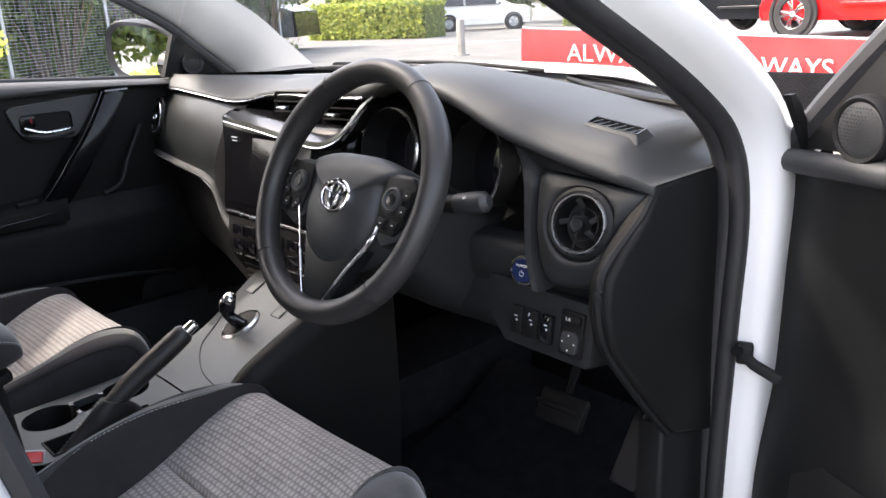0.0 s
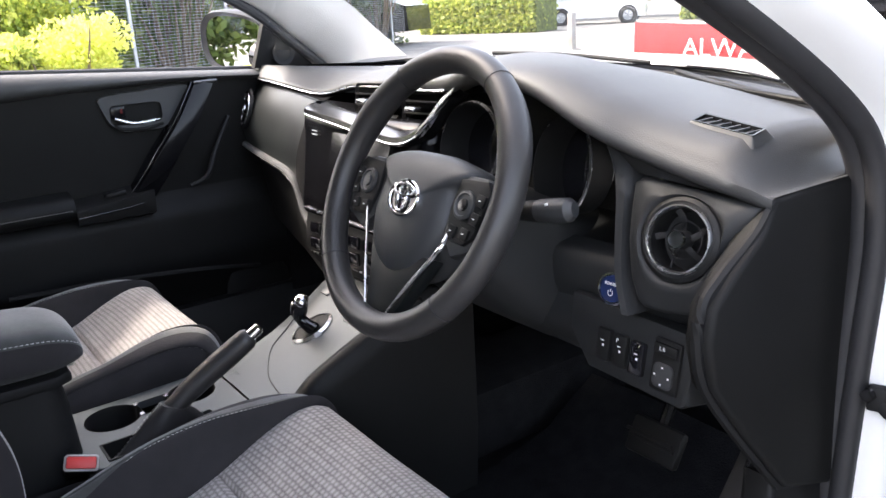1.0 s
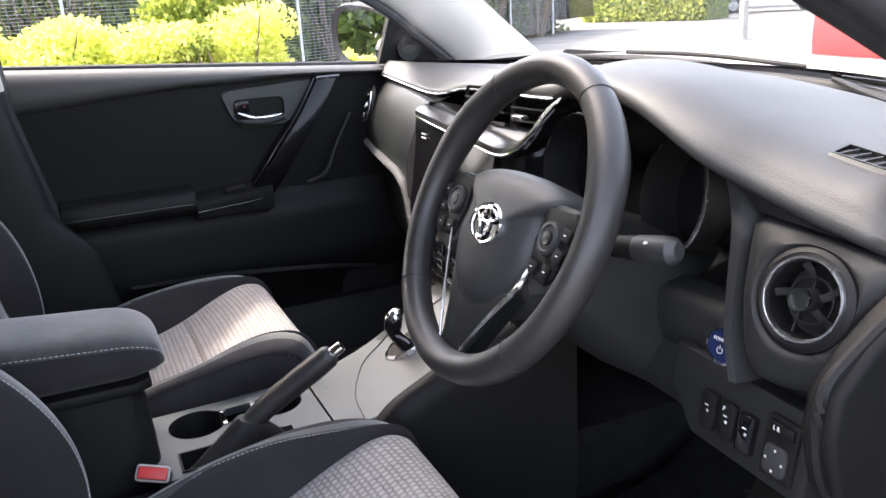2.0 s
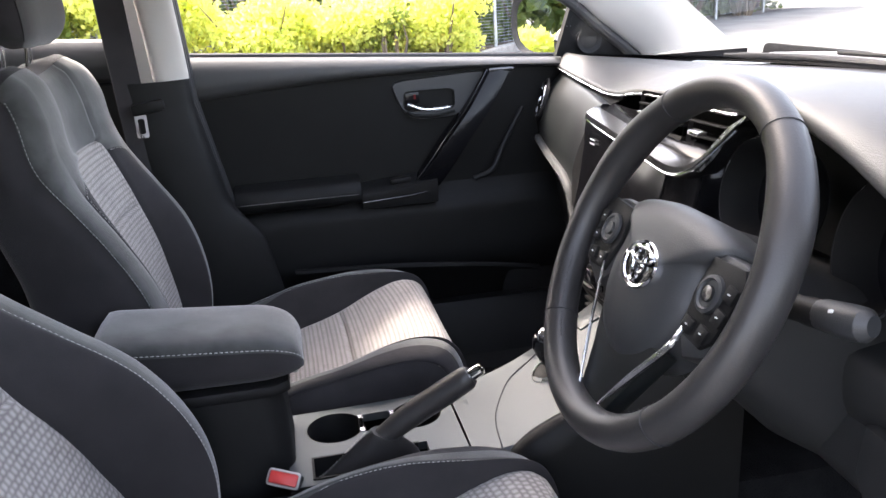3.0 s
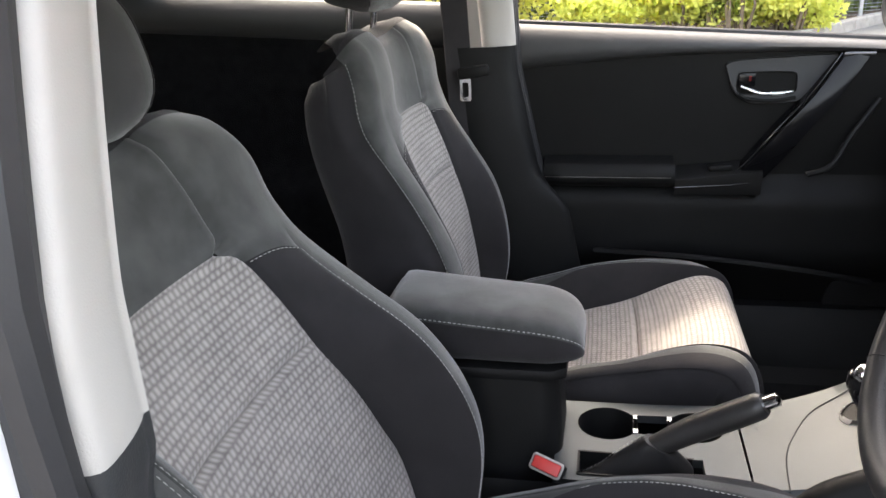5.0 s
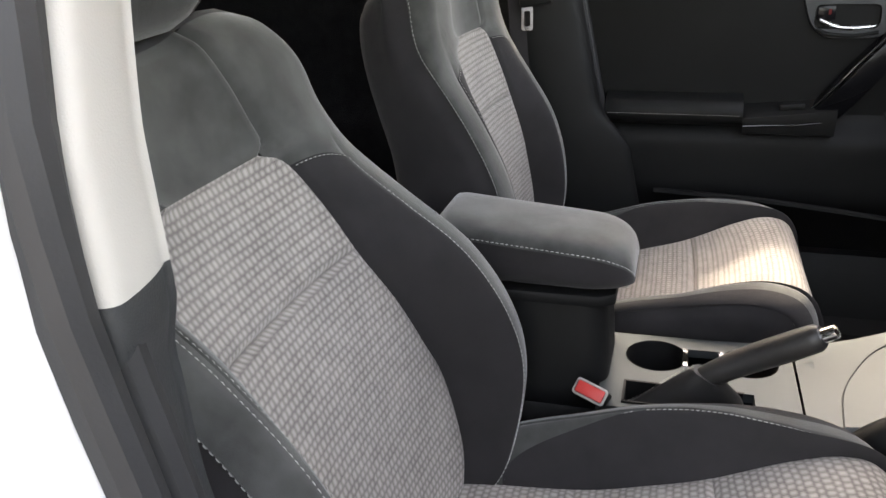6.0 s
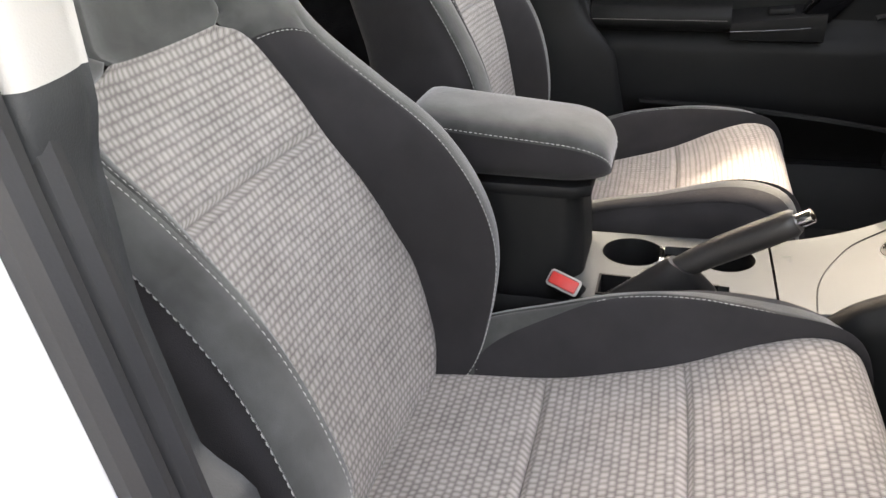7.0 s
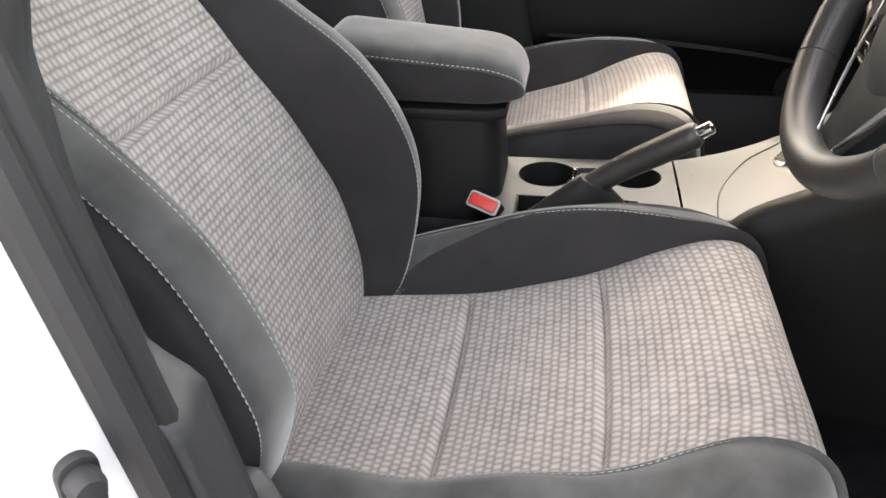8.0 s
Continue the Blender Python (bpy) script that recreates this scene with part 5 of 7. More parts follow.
def round_vent(m, label):
    v = part("round_vent", lathe("round_vent", [(0.054, -0.004), (0.052, 0.004), (0.047, 0.007), (0.0435, 0.006)], m, 48), M_PLASTIC, dash, label)
    part("vent_ring", lathe("vent_ring", [(0.0440, 0.003), (0.0436, 0.0075), (0.0424, 0.0098), (0.0404, 0.0100), (0.0390, 0.0078), (0.0385, 0.002), (0.0385, -0.004)], m, 48), M_CHROME, v, "chrome ring")
    part("vent_tunnel", lathe("vent_tunnel", [(0.0385, 0.002), (0.037, -0.03), (0.030, -0.034), (0.0, -0.035)], m, 32), M_PLASTIC, v, "dark vent throat")
    for k in range(5):
        a = radians(72 * k + 20)
        pth = [m @ Vector((r * math.cos(a + 0.35 * (r - 0.01) / 0.03), r * math.sin(a + 0.35 * (r - 0.01) / 0.03), -0.006 - 0.004 * math.sin((r - 0.01) / 0.027 * 3.14))) for r in (0.010, 0.016, 0.022, 0.028, 0.034, 0.0375)]
        part("vent_blade", tube("vent_blade", pth, 0.0012, 6, flat=3.0), M_PLASTIC, v)
    part("vent_web", lathe("vent_web", [(0.0235, -0.012), (0.0245, -0.008), (0.0225, -0.008), (0.0225, -0.012)], m, 28), M_PLASTIC, v)
    part("vent_knob", lathe("vent_knob", [(0.012, -0.012), (0.0115, 0.010), (0.0105, 0.012)], m, 24), M_PLASTIC, v)
    part("knob_ring", lathe("knob_ring", [(0.0118, 0.010), (0.0115, 0.0135), (0.0095, 0.0135), (0.0088, 0.011)], m, 24), M_BRIGHT, v, "chrome knob ring")
    part("knob_face", lathe("knob_face", [(0.009, 0.011), (0.006, 0.0118), (0.0, 0.012)], m, 20), M_SATIN, v, "grey knob face")


VM = axes((0.643, 0.744, 0.850), (1, 0.15, 0.0), (0.0, 0.30, 1.0))
round_vent(VM @ Matrix.Diagonal((0.80, 0.80, 0.80, 1)), "black round air vent with chrome ring")
round_vent(axes((-0.703, 0.868, 0.872), (1, -0.20, 0.0), (0.0, 0.30, 1.0)) @ Matrix.Diagonal((0.90, 0.90, 0.6, 1)), "black round air vent with chrome ring")


# driver's right: vent panel with a hole for the vent, fin, end cap
def hole_panel(name, outline, m, centre, radius, n=48):
    """A plate from an outline in to a round hole."""
    hole = [(centre[0] + radius * math.cos(2 * math.pi * j / n), centre[1] + radius * math.sin(2 * math.pi * j / n)) for j in range(n)]
    edge = star(outline, centre, n)
    rings = []
    for t, z in ((0.0, -0.002), (0.10, 0.003), (0.22, 0.0045), (0.38, 0.002), (0.6, -0.001), (0.85, -0.004), (0.96, -0.007), (1.0, -0.014)):
        rings.append([(h[0] + (e[0] - h[0]) * t, h[1] + (e[1] - h[1]) * t, z) for h, e in zip(hole, edge)])
    rings.append([(e[0], e[1], -0.05) for e in edge])
    me = loft(name, rings, True, False)
    me.transform(m)
    return me


VENT_PANEL = [(-0.066, 0.058), (0.008, 0.050), (0.074, 0.043), (0.066, 0.028), (0.052, 0.008), (0.045, -0.021), (0.041, -0.053), (0.034, -0.069), (-0.009, -0.075), (-0.036, -0.074), (-0.051, -0.047), (-0.061, -0.009), (-0.064, 0.024)]
part("vent_panel", hole_panel("vent_panel", VENT_PANEL, VM, (0, 0), 0.0412), M_DASH, dash, "dark grey vent panel", 60)
# dark face under the brow, from the pad's lip down to the vent panel
brow = []
for i in range(25):
    t = i / 24
    x = 0.520 + 0.184 * t
    j = min(range(len(LIP_F)), key=lambda k: abs(LIP_F[k][0] - x))
    top_p = Vector(LIP_F[j]) + Vector((0, 0.002, -0.016))
    low_p = VM @ Vector((-0.066 + 0.140 * t, 0.060 - 0.015 * t, -0.010))
    brow.append([top_p, top_p.lerp(low_p, 0.5) + Vector((0, 0.010, 0)), low_p, low_p + Vector((0, 0.03, -0.004))])
part("brow_face", loft("brow_face", brow, False), M_PLASTIC, dash, "black face under the brow", 50)
fin = []
for x, y, z, w in ((0.512, 0.772, 0.946, 0.010), (0.543, 0.765, 0.916, 0.017), (0.560, 0.752, 0.885, 0.013), (0.567, 0.742, 0.845, 0.010), (0.576, 0.732, 0.80, 0.009), (0.594, 0.722, 0.765, 0.008)):
    fin.append([(x - w, y + 0.05, z), (x - w, y + 0.006, z), (x - w * 0.3, y - 0.004, z), (x + w * 0.5, y - 0.002, z), (x + w, y + 0.012, z), (x + w, y + 0.05, z)])
fin_s = [[tuple(q) for q in c] for c in zip(*[spline([r[i] for r in fin], 24) for i in range(6)])]
part("panel_fin", loft("panel_fin", fin_s, False), M_DASH, dash, "dark grey panel fin", 50)
pb_m = axes((0.546, 0.755, 0.772), (1, 0.05, 0), (0, 0.15, 1))
pw = part("power_button", lathe("power_button", [(0.0165, -0.006), (0.016, 0.002), (0.0145, 0.004)], pb_m, 36), M_BLUE, dash, "round blue start button")
part("power_ring", lathe("power_ring", [(0.019, -0.004), (0.0185, 0.003), (0.0168, 0.003), (0.0165, -0.004)], pb_m, 36), M_CHROME, pw, "chrome ring")
part("power_face", lathe("power_face", [(0.0145, 0.004), (0.012, 0.0036), (0.0, 0.0034)], pb_m, 36), M_BLUE, pw)
part("power_word", text_mesh("power_word", "POWER", 0.0050, pb_m @ pose(0, 0.006, 0.0042)), M_LEGEND, pw, "white lettering")
part("power_mark", merge("power_mark", tube("a", [pb_m @ Vector((0.0032 * math.sin(radians(a)), -0.004 + 0.0032 * math.cos(radians(a)), 0.0042)) for a in range(35, 330, 15)], 0.0004, 5), tube("b", [pb_m @ Vector((0, -0.003, 0.0042)), pb_m @ Vector((0, 0.0005, 0.0042))], 0.0004, 5)), M_LEGEND, pw, "white power symbol")
part("lower_panel", loft("lower_panel", [spline([(x, 0.800, 0.805), (x, 0.768, 0.795), (x, 0.764, 0.760), (x, 0.772, 0.735)], 10) for x in (0.40, 0.45, 0.50, 0.56, 0.62, 0.68)], False), M_DASH, dash, "black lower panel", 50)

# switch panel
sp_m = axes((0.602, 0.737, 0.715), (1, -0.06, 0), (0, 0.18, 1))
spn = part("switch_panel", slab("switch_panel", [(-0.115, 0.042), (0.060, 0.042), (0.068, 0.034), (0.066, -0.030), (0.058, -0.036), (-0.075, -0.036), (-0.112, 0.0)], 0.05, sp_m, 0.004), M_DASH, dash, "black switch panel")
for i, bx in enumerate((-0.052, -0.027, -0.002)):
    sb = part("switch", box("switch", (0.019, 0.036, 0.008), sp_m @ pose(bx, -0.002, 0.002), 0.002), M_GLOSS if i == 2 else M_PLASTIC, spn)
    part("switch_mark", box("switch_mark", (0.0045, 0.0012, 0.0006), sp_m @ pose(bx, 0.003, 0.0064), 0), M_LEGEND, sb, "white switch mark")
    part("switch_mark", box("switch_mark", (0.0024, 0.0024, 0.0006), sp_m @ pose(bx + 0.002, -0.002, 0.0064), 0), M_LEGEND, sb, "white switch mark")
    if i == 1:
        part("switch_letter", text_mesh("switch_letter", "P", 0.0062, sp_m @ pose(bx - 0.003, 0.009, 0.0064)), M_LEGEND, sb, "white letter")
mc = part("mirror_switch", box("mirror_switch", (0.036, 0.056, 0.006), sp_m @ pose(0.036, 0.002, 0.001), 0.003), M_PLASTIC, spn, "mirror adjuster")
part("mirror_knob", slab("mirror_knob", round_rect(0.026, 0.026, 0.007), 0.004, sp_m @ pose(0.036, -0.008, 0.007), 0.0015), M_HUB, mc)
part("mirror_rocker", box("mirror_rocker", (0.030, 0.011, 0.005), sp_m @ pose(0.036, 0.020, 0.005), 0.002), M_PLASTIC, mc)
part("mirror_letter", text_mesh("mirror_letter", "L R", 0.0055, sp_m @ pose(0.033, 0.020, 0.0078)), M_LEGEND, mc, "white letters")
for dx, dy in ((0.009, 0), (-0.009, 0), (0, 0.009), (0, -0.009)):
    part("mirror_mark", box("mirror_mark", (0.002, 0.002, 0.0005), sp_m @ pose(0.036 + dx, -0.008 + dy, 0.0073), 0), M_LEGEND, mc, "white arrow mark")

# end cap beside the door
cap = [(0.778, 0.897), (0.96, 0.899), (0.96, 0.53), (0.829, 0.575), (0.758, 0.657), (0.700, 0.730), (0.688, 0.776), (0.694, 0.812), (0.722, 0.838), (0.760, 0.866)]
part("end_cap", slab("end_cap", cap, 0.030, axes((0.722, 0, 0), (0, 1, 0), (0, 0, 1)), 0.006), M_TRIM, dash, "black dashboard end cover", 50)
part("end_cap_edge", tube("end_cap_edge", spline([(0.716, 0.780, 0.893), (0.712, 0.760, 0.864), (0.709, 0.722, 0.836), (0.708, 0.694, 0.812), (0.708, 0.688, 0.776), (0.708, 0.701, 0.730), (0.708, 0.758, 0.657), (0.710, 0.829, 0.575)], 40), 0.006, 8), M_PLASTIC, dash, "rounded edge of the end cover")
kp = [(0.82, 0.585), (0.94, 0.545), (0.95, 0.30), (0.80, 0.30)]
part("kick_panel", slab("kick_panel", kp, 0.04, axes((0.712, 0, 0), (0, 1, 0), (0, 0, 1)), 0.008), M_PLASTIC, dash, "black kick panel", 50)
# demister vent on the driver's side
DEM_X, DEM_Y = 0.645, 0.808
dm = axes(on_pad(DEM_X, DEM_Y) + Vector((0, 0, 0.0008)), on_pad(DEM_X + 0.03, DEM_Y + 0.003) - on_pad(DEM_X - 0.03, DEM_Y - 0.003), on_pad(DEM_X + 0.003, DEM_Y + 0.018) - on_pad(DEM_X - 0.003, DEM_Y - 0.018)) @ Matrix.Diagonal((0.60, 0.88, 1, 1))
dv = part("demister_vent", ring("demister_vent", round_rect(0.132, 0.044, 0.004), round_rect(0.112, 0.028, 0.003), -0.006, 0.003, dm), M_HUB, dash, "grey demister vent surround")
# frame coloured lighter than the surround to imitate glare
part("vent_frame", ring("vent_frame", round_rect(0.112, 0.028, 0.003), round_rect(0.104, 0.023, 0.002), 0.004, 0.0035, dm), M_CONSOLE, dv, "frame in a lighter grey that stands in for glare")
part("vent_well", merge("vent_well", ring("a", round_rect(0.104, 0.023, 0.002), round_rect(0.104, 0.023, 0.002), 0.0035, -0.007, dm), slab("b", round_rect(0.104, 0.023, 0.002), 0.002, dm @ pose(0, 0, -0.006), 0)), M_PLASTIC, dv, "dark vent well")
for k in range(6):
    part("vent_rib", box("vent_rib", (0.0022, 0.023, 0.007), dm @ pose(-0.042 + 0.017 * k, 0, -0.001, 0, 0, -25), 0.0), M_HUB, dv)
lid = part("airbag_lid", tube("airbag_lid", spline([(0.40, 1.06, 0.981), (0.50, 1.03, 0.980), (0.585, 0.99, 0.975)], 12), 0.004, 6, flat=0.4), M_PLASTIC, dash, "thin pad seam")

# instrument binnacle
rows = []
for i, (x, y, z) in enumerate(LIP_F):
    if 0.215 < x < 0.545:
        rows.append([(x, y + 0.028, z - 0.023), (x, y + 0.07, z - 0.022), (x, 0.87, min(z - 0.03, 0.965)), (x, 0.885, 0.90), (x, 0.87, 0.82), (x, 0.79, 0.792)])
binn = part("binnacle", loft("binnacle", rows, False), M_PLASTIC, dash, "black instrument binnacle", 40)
for cx, cz, rx, rz in ((0.270, 0.897, 0.062, 0.060), (0.446, 0.892, 0.046, 0.060)):
    gm = axes((cx, 0.775, cz), (1, 0, 0), (0, 0.20, 1))
    g = part("gauge", ring("gauge", ellipse(rx, rz), ellipse(rx * 0.9, rz * 0.9), 0.0, -0.045, gm), M_PLASTIC, binn, "deep round gauge tunnel")
    part("gauge_ring", ring("gauge_ring", ellipse(rx * 1.022, rz * 1.022), ellipse(rx * 0.985, rz * 0.985), -0.003, 0.001, gm), M_CHROME, g, "thin chrome ring")
    part("gauge_rim", ring("gauge_rim", ellipse(rx * 1.0, rz * 1.0), ellipse(rx * 0.96, rz * 0.96), 0.001, -0.012, gm), M_PLASTIC, g, "dark inner rim")
    part("gauge_face", slab("gauge_face", ellipse(rx * 0.9, rz * 0.9), 0.002, gm @ pose(0, 0, -0.044), 0), M_GLOSS, g, "dark dial face")


# ---------------------------------------------------------------- steering column and wheel
WC = Vector((0.357, 0.632, 0.866))
WT = radians(27.0)
WM = axes(WC, (1, 0, 0), (0, math.sin(WT), math.cos(WT)))      # z of WM faces the driver
column = thing("steering_column", "black steering column cover with two stalks", "steering column")
rings = []
for d, w, h, dz in ((-0.02, 0.050, 0.045, 0), (-0.05, 0.068, 0.058, -0.004), (-0.10, 0.075, 0.070, -0.012), (-0.16, 0.085, 0.082, -0.020), (-0.24, 0.095, 0.09, -0.02)):
    rings.append([WM @ Vector((x * 2 * w, y * 2 * h + dz, d)) for x, y in round_rect(1, 1, 0.3, 6)])
part("column_cover", loft("column_cover", rings), M_DASH, column, "black two-piece column cover", 50)


def stalk(side, label):
    a = [WM @ Vector(p) for p in ((side * 0.06, 0.012, -0.062), (side * 0.10, 0.022, -0.066), (side * 0.128, 0.027, -0.068))]
    s = part("stalk", tube("stalk", spline(a, 10), [0.013, 0.012, 0.011, 0.011, 0.011, 0.011, 0.011, 0.012, 0.012, 0.012], 16), M_PLASTIC, column, label)
    b = [WM @ Vector(p) for p in ((side * 0.124, 0.0265, -0.068), (side * 0.130, 0.028, -0.068), (side * 0.158, 0.033, -0.069), (side * 0.170, 0.036, -0.069), (side * 0.176, 0.038, -0.070))]
    part("stalk_end", tube("stalk_end", b, [0.011, 0.0128, 0.0142, 0.0132, 0.008], 18), M_HUB, s, "dark grey stalk end")
    part("stalk_mark", box("stalk_mark", (0.0045, 0.003, 0.002), WM @ pose(side * 0.148, 0.034, -0.0553, 0, 0, 20), 0.0005), M_LEGEND, s, "white stalk symbol")


stalk(1, "wiper stalk")
stalk(-1, "lamp stalk")
part("column_label", box("column_label", (0.004, 0.0215, 0.001), pose(0.412, 0.716, 0.752, -62, 0, -25), 0), M_LEGEND, column, "small white printed label")

wheel = thing("steering_wheel", "black leather three-spoke steering wheel with a chrome badge", "steering wheel")
RW, RT = 0.1590, 0.0158
WR = WM @ pose(0.005, 0.007, 0)         # the rim sits a little above the hub's middle
verts, faces = [], []
for k in range(96):
    a = 2 * math.pi * k / 96
    thick = RT * (1.0 + 0.10 * math.exp(-((math.degrees(a) - 30) / 14) ** 2) + 0.10 * math.exp(-((math.degrees(a) - 150) / 14) ** 2))
    for j in range(20):
        b = 2 * math.pi * j / 20
        rr = RW + thick * 1.0 * math.cos(b)
        verts.append(WR @ Vector((rr * math.cos(a), rr * math.sin(a), 0.012 + thick * 1.12 * math.sin(b))))
for k in range(96):
    for j in range(20):
        faces.append((k * 20 + j, ((k + 1) % 96) * 20 + j, ((k + 1) % 96) * 20 + (j + 1) % 20, k * 20 + (j + 1) % 20))
rim = part("rim", polys("rim", verts, faces), M_LEATHER, wheel, "black leather rim", 60)
for deg in (57, 123, 222, 316):
    a = radians(deg)
    c = Vector((math.cos(a), math.sin(a), 0))
    pth = [WR @ (c * (RW + (RT * 1.015) * math.cos(b)) + Vector((0, 0, 0.012 + RT * 1.135 * math.sin(b)))) for b in (2 * math.pi * j / 24 for j in range(24))]
    part("rim_joint", tube("rim_joint", pth, 0.0007, 5, True), M_RUBBER, rim, "stitched joint in the leather")
for side in (-1, 1):
    for w_off in (-0.0022, 0.0022):
        n = 46
        a0, a1 = (198, 238) if side < 0 else (-18, -58)
        path = []
        for k in range(n):
            a = radians(a0 + (a1 - a0) * k / (n - 1))
            rr = RW - RT * 0.93
            path.append(WR @ Vector((rr * math.cos(a), rr * math.sin(a), 0.018 + w_off)))
        part("rim_stitching", dashes("rim_stitching", path, [(WR.to_3x3() @ Vector((-math.cos(radians(a0 + (a1 - a0) * k / (n - 1))), -math.sin(radians(a0 + (a1 - a0) * k / (n - 1))), 0.4))) for k in range(n)], 0.0035, 0.003, 0.0011), M_VINYL, rim, "grey cross stitching")
# hub pad
HUB_HALF = [(0.034, 0.058), (0.066, 0.053), (0.088, 0.045), (0.084, 0.034), (0.073, 0.022), (0.074, -0.004), (0.075, -0.024), (0.064, -0.056), (0.043, -0.080), (0.016, -0.093)]
hub_out = spline([(0.0, 0.059)] + HUB_HALF + [(0.0, -0.095)] + [(-x, y) for x, y in HUB_HALF[::-1]] + [(0.0, 0.059)], 73)[:-1]
rings = []
for k, d in ((0.0, 0.034), (0.25, 0.0335), (0.5, 0.031), (0.75, 0.026), (0.90, 0.019), (0.97, 0.011), (1.0, 0.0), (0.98, -0.03)):
    rings.append([WM @ Vector((x * k, -0.010 + (y + 0.010) * k, d - 0.012)) for x, y in hub_out])
me = loft("hub", rings, True, False)
hub = part("hub", me, M_HUB, wheel, "dark grey airbag pad", 50)
part("hub_word", box("hub_word", (0.020, 0.004, 0.0006), WM @ pose(0.002, -0.050, 0.0135), 0), M_LEATHER, hub, "embossed mark")
part("hub_word", box("hub_word", (0.026, 0.004, 0.0006), WM @ pose(0.002, -0.058, 0.0115), 0), M_LEATHER, hub, "embossed mark")
# round badge of three crossing loops
em = WM @ pose(0.004, -0.004, 0.0215)
badge = part("badge", lathe("badge", [(0.0225, -0.003), (0.0228, 0.002), (0.0215, 0.0035), (0.0195, 0.003), (0.0188, 0.0015)], em @ Matrix.Diagonal((1.34, 0.97, 1, 1)), 48), M_BRIGHT, hub, "oval chrome badge")
part("badge_back", slab("badge_back", ellipse(0.0285, 0.0200), 0.003, em @ pose(0, 0, 0.0006), 0), M_DARKMETAL, badge, "dark badge ground")
for rx, ry, cy in ((0.0190, 0.0066, 0.0085), (0.0085, 0.0168, 0.0005)):
    part("badge_loop", tube("badge_loop", [em @ Vector((rx * math.cos(radians(a)), cy + ry * math.sin(radians(a)), 0.003)) for a in range(0, 360, 10)], 0.0019, 8, True), M_BRIGHT, badge, "chrome loop")

# spokes, button pods and lower spoke
for side in (-1, 1):
    out = [(0.070, 0.040), (0.110, 0.040), (0.150, 0.030), (0.153, 0.000), (0.150, -0.030), (0.118, -0.042), (0.092, -0.052), (0.068, -0.030)]
    out = [(side * x, y) for x, y in out]
    sp = part("spoke", slab("spoke", out if side > 0 else out[::-1], 0.022, WM @ pose(0, 0, 0.004), 0.005), M_HUB, wheel, "dark grey spoke", 40)
    pod = part("button_pod", slab("button_pod", [(side * x, y) for x, y in ((0.078, 0.034), (0.122, 0.036), (0.132, 0.024), (0.124, -0.026), (0.112, -0.036), (0.082, -0.034), (0.074, 0.0))][::side], 0.008, WM @ pose(0, 0, 0.0085), 0.002), M_PLASTIC, sp, "black button pod")
    part("round_button", lathe("round_button", [(0.0165, 0.0), (0.016, 0.003), (0.013, 0.004), (0.0115, 0.002), (0.0, 0.002)], WM @ pose(side * 0.098, 0.006, 0.009), 28), M_HUB, pod, "round control")
    part("centre_button", lathe("centre_button", [(0.007, 0.002), (0.0065, 0.0045), (0.0, 0.005)], WM @ pose(side * 0.098, 0.006, 0.009), 20), M_DARKMETAL if side > 0 else M_HUB, pod, "centre button")
    for k, (bx, by) in enumerate(((0.122, 0.014), (0.121, -0.006), (0.112, -0.024), (0.090, -0.024))):
        bt = part("button", box("button", (0.014, 0.013, 0.004), WM @ pose(side * bx, by, 0.0095, 0, 0, side * -8), 0.0012), M_PLASTIC, pod)
        part("button_mark", box("button_mark", (0.0035, 0.0012, 0.0004), WM @ pose(side * bx, by, 0.0118), 0), M_LEGEND, bt, "pale symbol")
low_sp = [(-0.058, -0.060), (0.070, -0.060), (0.050, -0.098), (0.024, -0.148), (0.0, -0.156), (-0.024, -0.148), (-0.040, -0.100)]
ls = part("lower_spoke", slab("lower_spoke", low_sp[::-1], 0.020, WM @ pose(0, 0, 0.006), 0.004), M_SATIN, wheel, "dark satin lower spoke", 40)
for side in (-1, 1):
    pth = spline([(side * 0.086, -0.022), (0.083, -0.050) if side > 0 else (-0.062, -0.055), (0.053, -0.094) if side > 0 else (-0.040, -0.096), (side * 0.021, -0.138)], 20)
    part("spoke_trim", tube("spoke_trim", [WM @ Vector((x, y, 0.009 + 0.004 * math.sin(i / 19 * 3.14))) for i, (x, y) in enumerate(pth)], [0.0012 + (0.0022 if side > 0 else 0.0004) * math.sin(i / 19 * 3.14) for i in range(20)], 8), M_CHROME, ls, "satin chrome spoke trim")


# ---------------------------------------------------------------- centre console
con = thing("centre_console", "silver-grey centre console with cup holders", "centre console")


def top_z(y):
    return curve1([(0.26, 0.528), (0.42, 0.530), (0.50, 0.534), (0.58, 0.550), (0.66, 0.578), (0.74, 0.618), (0.80, 0.650)], y)


def half_w(y):
    return curve1([(0.26, 0.095), (0.45, 0.098), (0.60, 0.110), (0.72, 0.135), (0.80, 0.150)], y)


# the rear plate has its openings cut through: two cup holders and the brake's slot
CUPS = [(-0.040, 0.335, 0.040), (-0.040, 0.452, 0.036)]
bm = bmesh.new()
nx, ny = 44, 60
vs = {}


def in_hole(x, y):
    for cx, cy, r in CUPS:
        if (x - cx) ** 2 + (y - cy) ** 2 < r * r:
            return True
    if -0.064 < x < -0.016 and 0.36 < y < 0.43:
        return True
    return 0.035 < x < 0.082 and 0.300 < y < 0.455


def snap(x, y):
    for cx, cy, r in CUPS:
        d = math.hypot(x - cx, y - cy)
        if abs(d - r) < 0.0035 and d > 0:
            return cx + (x - cx) * r / d, cy + (y - cy) * r / d
    return x, y


